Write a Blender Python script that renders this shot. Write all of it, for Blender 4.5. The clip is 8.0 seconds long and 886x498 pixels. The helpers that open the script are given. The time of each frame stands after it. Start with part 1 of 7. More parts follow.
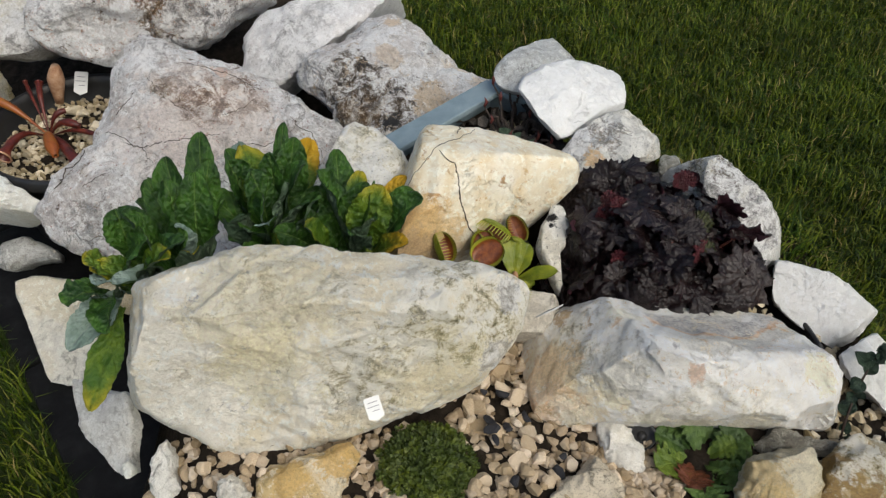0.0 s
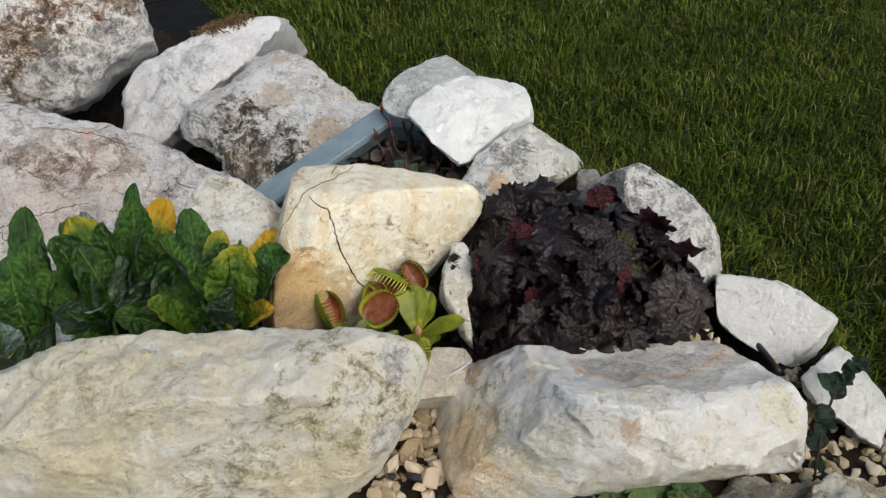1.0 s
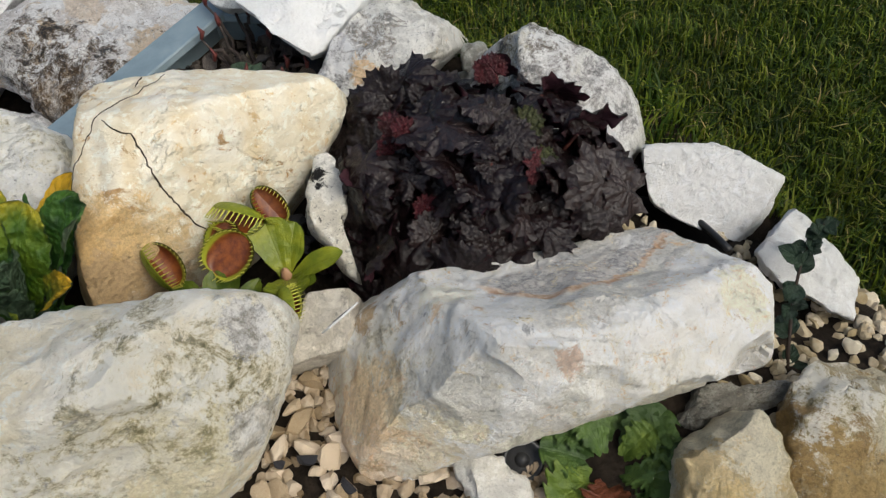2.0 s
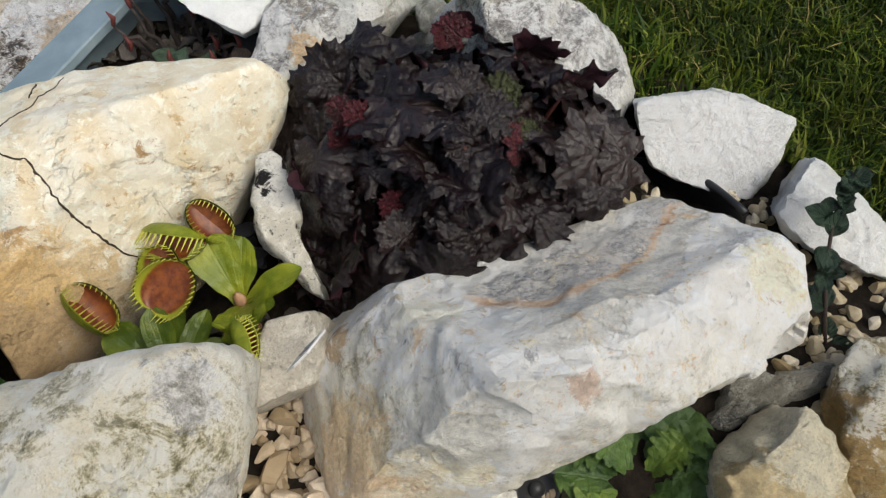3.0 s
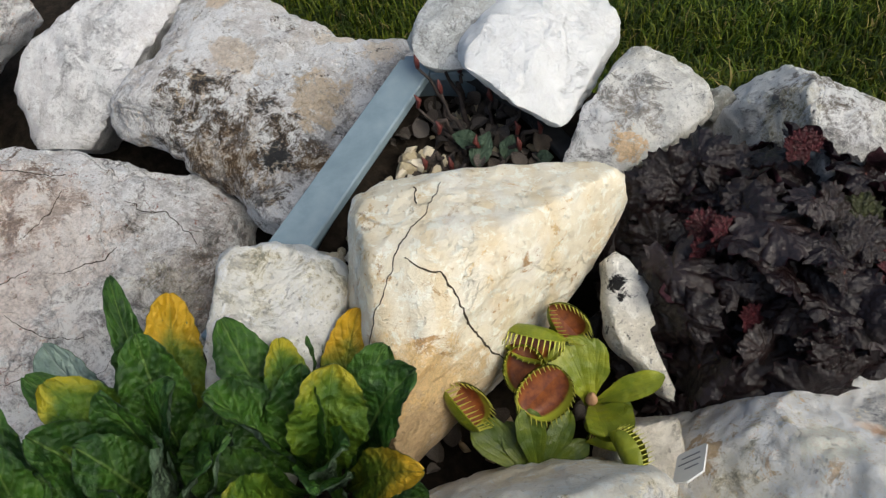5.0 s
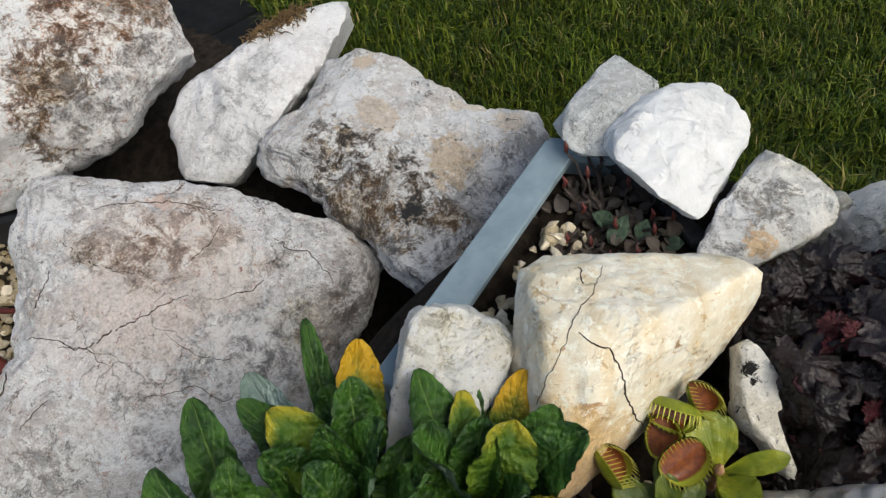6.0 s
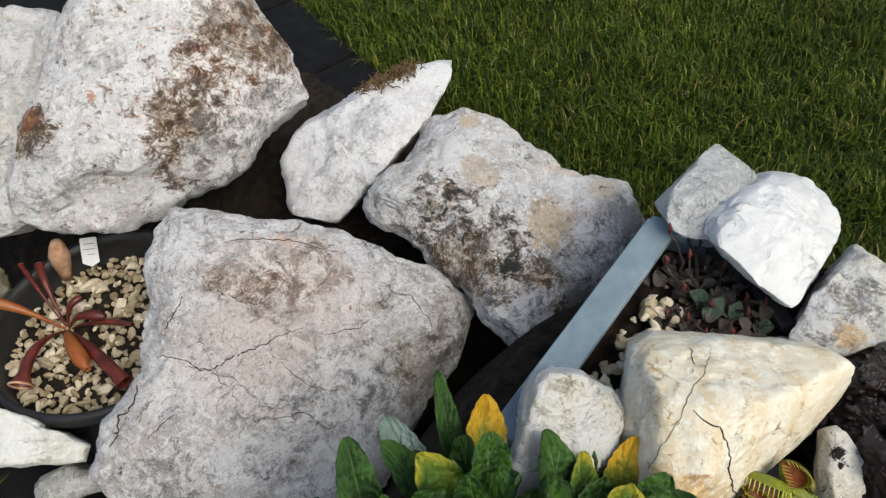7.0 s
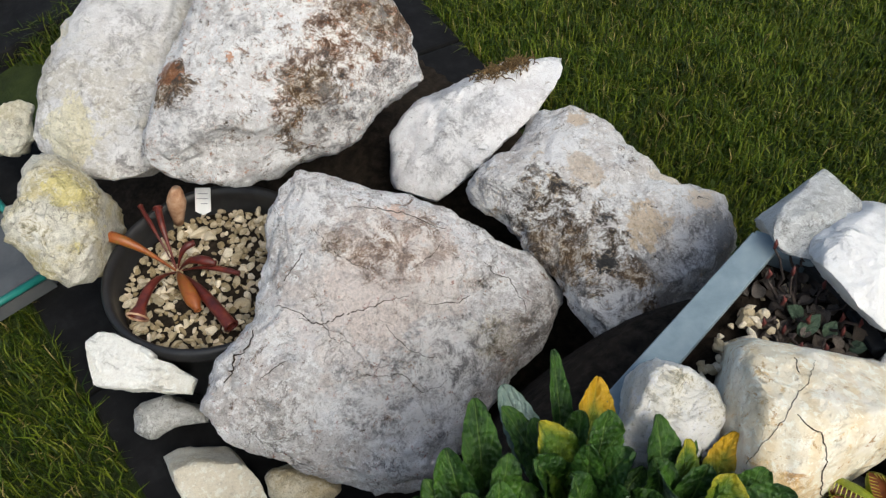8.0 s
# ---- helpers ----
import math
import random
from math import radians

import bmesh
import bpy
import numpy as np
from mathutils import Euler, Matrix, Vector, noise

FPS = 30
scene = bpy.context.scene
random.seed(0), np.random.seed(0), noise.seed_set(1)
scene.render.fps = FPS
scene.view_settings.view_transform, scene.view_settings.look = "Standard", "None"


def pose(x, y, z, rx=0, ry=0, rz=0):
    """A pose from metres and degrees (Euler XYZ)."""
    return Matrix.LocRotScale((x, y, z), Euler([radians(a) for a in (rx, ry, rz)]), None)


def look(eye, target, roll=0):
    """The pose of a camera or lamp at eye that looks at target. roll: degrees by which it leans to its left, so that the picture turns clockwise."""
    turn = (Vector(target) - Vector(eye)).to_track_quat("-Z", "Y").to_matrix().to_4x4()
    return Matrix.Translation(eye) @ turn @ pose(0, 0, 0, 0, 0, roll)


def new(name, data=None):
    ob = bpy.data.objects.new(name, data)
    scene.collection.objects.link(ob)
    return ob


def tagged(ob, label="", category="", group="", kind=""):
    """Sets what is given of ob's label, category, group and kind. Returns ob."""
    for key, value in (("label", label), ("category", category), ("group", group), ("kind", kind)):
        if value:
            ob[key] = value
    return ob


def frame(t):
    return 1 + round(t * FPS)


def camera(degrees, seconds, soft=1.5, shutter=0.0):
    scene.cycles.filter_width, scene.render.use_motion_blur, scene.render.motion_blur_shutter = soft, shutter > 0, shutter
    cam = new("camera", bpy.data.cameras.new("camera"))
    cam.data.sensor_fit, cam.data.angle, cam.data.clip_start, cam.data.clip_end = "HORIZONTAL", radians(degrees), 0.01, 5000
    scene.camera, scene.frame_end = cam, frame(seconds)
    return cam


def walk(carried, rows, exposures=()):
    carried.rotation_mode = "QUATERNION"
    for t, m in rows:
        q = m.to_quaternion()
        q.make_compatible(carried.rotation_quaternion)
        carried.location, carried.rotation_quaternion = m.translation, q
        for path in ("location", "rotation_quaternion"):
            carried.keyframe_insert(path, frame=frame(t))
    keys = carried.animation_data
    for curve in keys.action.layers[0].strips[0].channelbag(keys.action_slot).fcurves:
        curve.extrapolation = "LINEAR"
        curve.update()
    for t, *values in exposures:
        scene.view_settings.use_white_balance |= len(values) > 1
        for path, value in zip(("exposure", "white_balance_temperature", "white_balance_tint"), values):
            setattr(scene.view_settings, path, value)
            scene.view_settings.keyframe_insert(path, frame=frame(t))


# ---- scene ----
# the camera and its walk
cam = camera(60.9, 8.0, soft=1.3)
PATH = [
    (0, (0.0, -0.008, 0.609), (0.004, 1.403, -0.808), 0.4),
    (0.5, (0.035, 0.013, 0.597), (0.062, 1.509, -0.73), -1.3),
    (1, (0.056, 0.056, 0.56), (0.139, 1.521, -0.798), -4.3),
    (1.5, (0.078, 0.102, 0.524), (0.237, 1.486, -0.91), -6.7),
    (2, (0.083, 0.123, 0.485), (0.34, 1.388, -1.042), -7.4),
    (2.2, (0.088, 0.132, 0.475), (0.35, 1.328, -1.107), -8.2),
    (3.3, (0.099, 0.182, 0.457), (0.36, 1.331, -1.159), -13.2),
    (3.5, (0.094, 0.188, 0.458), (0.365, 1.347, -1.149), -13.0),
    (4, (0.066, 0.211, 0.467), (0.36, 1.411, -1.106), -12.5),
    (4.5, (0.032, 0.229, 0.484), (0.288, 1.432, -1.093), -12.7),
    (5, (-0.012, 0.246, 0.512), (0.161, 1.422, -1.096), -13.5),
    (5.2, (-0.017, 0.249, 0.525), (0.113, 1.456, -1.065), -14.6),
    (6.3, (-0.093, 0.249, 0.586), (0.016, 1.52, -0.954), -9.3),
    (6.5, (-0.104, 0.248, 0.598), (-0.004, 1.534, -0.931), -8.8),
    (7, (-0.124, 0.25, 0.628), (-0.057, 1.558, -0.883), -7.5),
    (7.5, (-0.149, 0.243, 0.645), (-0.101, 1.526, -0.889), -4.9),
    (8, (-0.185, 0.23, 0.658), (-0.205, 1.517, -0.873), -3.6),
]
walk(cam, [(t, look(eye, target, roll)) for t, eye, target, roll in PATH], [(0, -0.08, 6500, 5), (2, 0.03, 6500, 5), (3.5, 0.14, 6500, 5), (5, 0.13, 6500, 5), (6.5, 0.18, 6500, 5), (8, 0.23, 6500, 5)])

# ---- world and light: a bright, lightly clouded sky ----
world = bpy.data.worlds.new("sky")
scene.world = world
world.use_nodes = True
wn = world.node_tree
sky = wn.nodes.new("ShaderNodeTexSky")
sky.sky_type = "NISHITA"
sky.sun_disc = False
sky.sun_elevation = radians(49)
sky.sun_rotation = radians(144)
sky.air_density, sky.dust_density, sky.ozone_density = 1.0, 4.5, 1.0
wn.nodes["Background"].inputs["Strength"].default_value = 0.15
wn.links.new(sky.outputs[0], wn.nodes["Background"].inputs["Color"])
sun = new("sun", bpy.data.lights.new("sun", "SUN"))
sun.data.energy, sun.data.angle, sun.data.color = 1.45, radians(35), (1.0, 0.985, 0.93)
sun.matrix_world = look((0.45, -0.62, 0.88), (0, 0, 0))


# ---- materials ----
def shader(name):
    m = bpy.data.materials.new(name)
    m.use_nodes = True
    nt = m.node_tree
    return m, nt, nt.nodes["Principled BSDF"]


def node(nt, kind, **values):
    n = nt.nodes.new(kind)
    for key, value in values.items():
        n.inputs[key].default_value = value
    return n


def noise_of(nt, vec, scale, detail=6.0, rough=0.6, distort=0.0):
    n = node(nt, "ShaderNodeTexNoise", Scale=scale, Detail=detail, Roughness=rough, Distortion=distort)
    nt.links.new(vec, n.inputs["Vector"])
    return n.outputs["Fac"]


def ramp(nt, fac, stops):
    r = nt.nodes.new("ShaderNodeValToRGB")
    while len(r.color_ramp.elements) < len(stops):
        r.color_ramp.elements.new(0.5)
    for e, (p, c) in zip(r.color_ramp.elements, stops):
        e.position = p
        e.color = (*c, 1) if len(c) == 3 else c
    nt.links.new(fac, r.inputs["Fac"])
    return r.outputs["Color"]


def step(nt, fac, lo, hi):
    r = nt.nodes.new("ShaderNodeMapRange")
    r.interpolation_type = "SMOOTHSTEP"
    r.inputs["From Min"].default_value, r.inputs["From Max"].default_value = lo, hi
    nt.links.new(fac, r.inputs["Value"])
    return r.outputs["Result"]


def times(nt, a, b, op="MULTIPLY"):
    m = nt.nodes.new("ShaderNodeMath")
    m.operation = op
    for slot, v in ((0, a), (1, b)):
        if isinstance(v, (int, float)):
            m.inputs[slot].default_value = v
        else:
            nt.links.new(v, m.inputs[slot])
    return m.outputs[0]


def mix(nt, fac, a, b, how="MIX"):
    m = nt.nodes.new("ShaderNodeMix")
    m.data_type, m.blend_type = "RGBA", how
    for slot, v in ((0, fac), (6, a), (7, b)):
        if isinstance(v, (int, float)):
            m.inputs[slot].default_value = v
        elif isinstance(v, tuple):
            m.inputs[slot].default_value = (*v, 1)
        else:
            nt.links.new(v, m.inputs[slot])
    return m.outputs[2]


def bump(nt, bsdf, height, strength, distance):
    b = node(nt, "ShaderNodeBump", Strength=strength, Distance=distance)
    nt.links.new(height, b.inputs["Height"])
    nt.links.new(b.outputs[0], bsdf.inputs["Normal"])


def coords(nt, which="Object"):
    return nt.nodes.new("ShaderNodeTexCoord").outputs[which]


MOTTLES = {
    "dark": ((0.025, 0.026, 0.028), (0.13, 0.085, 0.045), (0.42, 0.41, 0.40), (0.86, 0.85, 0.83)),
    "rust": ((0.07, 0.035, 0.018), (0.20, 0.105, 0.06), (0.50, 0.41, 0.34), (0.86, 0.84, 0.81)),
    "brown": ((0.05, 0.03, 0.015), (0.11, 0.065, 0.03), (0.24, 0.16, 0.09), (0.62, 0.56, 0.48)),
    "olive": ((0.13, 0.12, 0.06), (0.36, 0.31, 0.18), (0.66, 0.60, 0.43), (0.86, 0.83, 0.74)),
    "grey": ((0.17, 0.165, 0.165), (0.40, 0.385, 0.38), (0.60, 0.585, 0.575), (0.82, 0.81, 0.80)),
}


def stone(name, pale, warm, vein=(0.36, 0.31, 0.24), veins=0.4, speck=0.25, speck_colour=(0.07, 0.07, 0.07),
          spots=(), grain=1.0, seed=0.0, bands=0.0, hollow=None, grime=(0.56, 0.55, 0.54), lines=0.0):
    """Limestone: pale and warm patches, grime, lichen specks, stains and painted shade (centre, radius, colour or
    mottle, density), and a grey hollow with a bowed rusty rim (centre, its reach along and across as scaled ways)."""
    m, nt, bsdf = shader(name)
    obj = coords(nt)
    shift = nt.nodes.new("ShaderNodeVectorMath")
    shift.inputs[1].default_value = (seed, seed * 0.7, -seed)
    nt.links.new(obj, shift.inputs[0])
    p = shift.outputs[0]
    big = noise_of(nt, p, 16, 6, 0.6, 0.6)
    mid = noise_of(nt, p, 60, 10, 0.75, 0.9)
    blot = noise_of(nt, p, 150, 8, 0.75, 0.4)
    fine = noise_of(nt, p, 480, 6, 0.8)
    col = mix(nt, step(nt, big, 0.44, 0.60), pale, warm)
    if bands:
        w = node(nt, "ShaderNodeTexWave", Scale=13.0, Distortion=1.6, Detail=5.0)
        w.inputs["Detail Scale"].default_value = 3.0
        w.inputs["Detail Roughness"].default_value = 0.65
        nt.links.new(p, w.inputs["Vector"])
        col = mix(nt, times(nt, times(nt, step(nt, w.outputs["Fac"], 0.45, 1.0), bands), step(nt, mid, 0.34, 0.58)), col, (0.66, 0.47, 0.20))
    dim = mix(nt, 1.0, col, grime, "MULTIPLY")
    dirt = step(nt, noise_of(nt, p, 24, 8, 0.7, 0.5), 0.46, 0.60)
    col = mix(nt, times(nt, times(nt, dirt, min(0.85, 0.12 + 1.5 * veins)), step(nt, blot, 0.53, 0.45)), col, dim)
    col = mix(nt, times(nt, step(nt, mid, 0.555, 0.60), min(0.8, 1.1 * veins)), col, vein)
    col = mix(nt, times(nt, times(nt, times(nt, dirt, 0.6), 0.4, "ADD"), times(nt, step(nt, fine, 0.48, 0.40), min(0.8, 0.10 + 1.2 * veins))), col, dim)
    col = mix(nt, times(nt, step(nt, blot, 0.52, 0.58), 0.8), col, tuple(min(0.9, c * 1.10) for c in pale))
    salt = noise_of(nt, p, 820, 4, 0.7)
    col = mix(nt, times(nt, step(nt, salt, 0.46, 0.39), min(0.6, 1.5 * veins)), col, mix(nt, 1.0, dim, (0.62, 0.60, 0.58), "MULTIPLY"))
    # hair cracks
    v = nt.nodes.new("ShaderNodeTexVoronoi")
    v.feature = "DISTANCE_TO_EDGE"
    v.inputs["Scale"].default_value = 18.0
    warp = nt.nodes.new("ShaderNodeVectorMath")
    wn2 = nt.nodes.new("ShaderNodeTexNoise")
    wn2.inputs["Scale"].default_value, wn2.inputs["Detail"].default_value = 24.0, 6.0
    nt.links.new(p, wn2.inputs["Vector"])
    warp.operation = "MULTIPLY_ADD"
    warp.inputs[1].default_value = (0.10, 0.10, 0.10)
    nt.links.new(wn2.outputs["Color"], warp.inputs[0])
    nt.links.new(p, warp.inputs[2])
    nt.links.new(warp.outputs[0], v.inputs["Vector"])
    hair = times(nt, step(nt, v.outputs["Distance"], 0.018, 0.0), step(nt, noise_of(nt, p, 9, 3), 0.48, 0.58))
    hair = times(nt, hair, min(1.0, lines + max(0.0, veins - 0.08) * 3.2))
    col = mix(nt, times(nt, hair, 0.7), col, (0.10, 0.085, 0.07))
    # crevices, thin and wandering
    fold = times(nt, noise_of(nt, p, 26, 8, 0.62, 1.2), 0.5, "SUBTRACT")
    flat = nt.nodes.new("ShaderNodeMath")
    flat.operation = "ABSOLUTE"
    nt.links.new(fold, flat.inputs[0])
    crev = times(nt, step(nt, flat.outputs[0], 0.009, 0.002), step(nt, noise_of(nt, p, 34, 4, 0.6), 0.46, 0.58))
    col = mix(nt, times(nt, crev, min(0.75, 0.10 + 1.7 * veins)), col, (0.17, 0.145, 0.12))
    # the hollow
    if hollow:
        centre, along, across = hollow
        sub = nt.nodes.new("ShaderNodeVectorMath")
        sub.operation = "SUBTRACT"
        sub.inputs[1].default_value = centre
        nt.links.new(obj, sub.inputs[0])
        reach = []
        for axis in (along, across):
            dot = nt.nodes.new("ShaderNodeVectorMath")
            dot.operation = "DOT_PRODUCT"
            dot.inputs[1].default_value = axis
            nt.links.new(sub.outputs[0], dot.inputs[0])
            reach.append(times(nt, dot.outputs["Value"], times(nt, times(nt, noise_of(nt, p, 60, 10, 0.72), 0.5, "SUBTRACT"), 0.8), "ADD"))
        bow = times(nt, times(nt, times(nt, reach[0], reach[0]), reach[1], "ADD"), 1.0, "SUBTRACT")
        grey = mix(nt, step(nt, fine, 0.40, 0.58), (0.30, 0.30, 0.31), (0.60, 0.59, 0.57))
        grey = mix(nt, times(nt, step(nt, mid, 0.44, 0.58), 0.75), grey, (0.72, 0.69, 0.64))
        rim = mix(nt, step(nt, blot, 0.40, 0.58), (0.60, 0.32, 0.15), (0.78, 0.58, 0.40))
        chalk = mix(nt, step(nt, fine, 0.42, 0.55), (0.58, 0.555, 0.50), (0.74, 0.71, 0.65))
        side = step(nt, reach[0], -1.0, -0.1)
        col = mix(nt, times(nt, times(nt, step(nt, bow, 1.50, 1.40), side), 0.9), col, chalk)
        col = mix(nt, times(nt, times(nt, step(nt, bow, 0.34, 0.12), step(nt, reach[1], -0.35, 0.1)), 0.8), col, rim)
        col = mix(nt, times(nt, times(nt, step(nt, bow, 0.02, -0.10), step(nt, reach[1], -0.75, -0.45)), 0.92), col, grey)
    # stains and painted shade
    for centre, radius, colour, density in spots:
        d = nt.nodes.new("ShaderNodeVectorMath")
        d.operation = "DISTANCE"
        d.inputs[1].default_value = centre
        nt.links.new(obj, d.inputs[0])
        inside = step(nt, d.outputs["Value"], radius * 1.8, radius * 0.25)
        rag = times(nt, times(nt, noise_of(nt, p, 24 + 0.6 / radius, 12, 0.80, 0.5), 1.7), times(nt, inside, 0.38), "ADD")
        edge = times(nt, step(nt, rag, 1.00, 1.09), density)
        if isinstance(colour, str):
            shades = MOTTLES[colour]
            f = times(nt, noise_of(nt, p, 38 + 6 * len(colour), 14, 0.80, 0.5), times(nt, fine, 0.30), "ADD")
            low = {"dark": 0.585, "brown": 0.60, "rust": 0.575, "grey": 0.56, "olive": 0.535}[colour]
            paint = ramp(nt, f, [(low, shades[0]), (low + 0.05, shades[1]), (low + 0.09, shades[2]), (low + 0.13, shades[3])])
            col = mix(nt, edge, col, paint)
        else:
            gap = times(nt, step(nt, blot, 0.40, 0.50), step(nt, fine, 0.36, 0.46), "MAXIMUM")
            deep = mix(nt, step(nt, fine, 0.42, 0.56), colour, tuple(min(0.85, c * 1.3) for c in colour))
            col = mix(nt, times(nt, edge, gap), col, deep)
    # small dark pits
    pit = noise_of(nt, p, 230, 3, 0.5)
    holes = times(nt, step(nt, pit, 0.66, 0.71), step(nt, big, 0.36, 0.60))
    col = mix(nt, times(nt, holes, min(0.8, 0.1 + 1.2 * veins)), col, (0.13, 0.115, 0.10))
    # lichen specks
    sp = noise_of(nt, p, 360, 5, 0.7)
    where = noise_of(nt, p, 26, 5, 0.65)
    dots = times(nt, step(nt, sp, 0.60, 0.64), step(nt, where, 0.48, 0.62))
    col = mix(nt, times(nt, dots, min(1.0, 1.2 * speck)), col, speck_colour)
    nt.links.new(col, bsdf.inputs["Base Color"])
    bsdf.inputs["Roughness"].default_value = 0.88
    bsdf.inputs["Specular IOR Level"].default_value = 0.25
    h = times(nt, times(nt, mid, 1.0), times(nt, blot, 0.7), "ADD")
    h = times(nt, h, times(nt, fine, 0.45), "ADD")
    h = times(nt, h, times(nt, hair, -0.6), "ADD")
    h = times(nt, h, times(nt, holes, -0.5), "ADD")
    h = times(nt, h, times(nt, crev, -0.5), "ADD")
    bump(nt, bsdf, h, 0.9, 0.0034 * grain)
    return m


def plain(name, colours, rough=0.6, scale=60.0, bumps=0.3, dist=0.002, spec=0.3, random_by="none"):
    """A surface of mottled colours, with a fine bump; random_by: object or island, for a tint of its own."""
    m, nt, bsdf = shader(name)
    p = coords(nt)
    f = noise_of(nt, p, scale, 7, 0.65, 0.3)
    stops = [(0.30 + 0.42 * i / max(1, len(colours) - 1), c) for i, c in enumerate(colours)]
    col = ramp(nt, f, stops)
    if random_by != "none":
        if random_by == "object":
            rnd = nt.nodes.new("ShaderNodeObjectInfo").outputs["Random"]
        else:
            rnd = nt.nodes.new("ShaderNodeNewGeometry").outputs["Random Per Island"]
        hsv = nt.nodes.new("ShaderNodeHueSaturation")
        nt.links.new(times(nt, times(nt, rnd, 0.8), 0.6, "ADD"), hsv.inputs["Value"])
        nt.links.new(times(nt, times(nt, rnd, -0.5), 1.25, "ADD"), hsv.inputs["Saturation"])
        nt.links.new(col, hsv.inputs["Color"])
        col = hsv.outputs[0]
    nt.links.new(col, bsdf.inputs["Base Color"])
    bsdf.inputs["Roughness"].default_value = rough
    bsdf.inputs["Specular IOR Level"].default_value = spec
    bump(nt, bsdf, noise_of(nt, p, scale * 4, 6, 0.7), bumps, dist)
    return m


# ---- building helpers ----
def part(name, bm, material, parent=None, label="", smooth=False):
    """Links a bmesh as one mesh object, under a thing where one is given."""
    me = bpy.data.meshes.new(name)
    bm.to_mesh(me)
    bm.free()
    return part_of_mesh(name, me, material, parent, label, smooth)


def part_of_mesh(name, me, material, parent=None, label="", smooth=False):
    if material and not me.materials:
        me.materials.append(material)
    if smooth:
        me.polygons.foreach_set("use_smooth", [True] * len(me.polygons))
    ob = new(name, me)
    if parent:
        ob.parent = parent
        ob.matrix_parent_inverse = parent.matrix_world.inverted()
    if label:
        ob["label"] = label
    return ob


def mesh_from(verts, faces, name="mesh"):
    me = bpy.data.meshes.new(name)
    me.from_pydata([tuple(v) for v in verts], [], [tuple(f) for f in faces])
    me.update()
    return me


def frame_of(n):
    """A frame whose third axis is n and whose first axis is level."""
    n = Vector(n).normalized()
    u = Vector((0, 0, 1)).cross(n)
    u = u.normalized() if u.length > 1e-6 else Vector((1, 0, 0))
    v = n.cross(u)
    return Matrix((u, v, n)).transposed()


SPHERES = {}


def sphere(sub):
    if sub not in SPHERES:
        bm = bmesh.new()
        bmesh.ops.create_icosphere(bm, subdivisions=sub, radius=1.0)
        v = np.array([x.co for x in bm.verts])
        f = [tuple(x.index for x in y.verts) for y in bm.faces]
        bm.free()
        SPHERES[sub] = (v, f)
    return SPHERES[sub]


SURFACES = {}


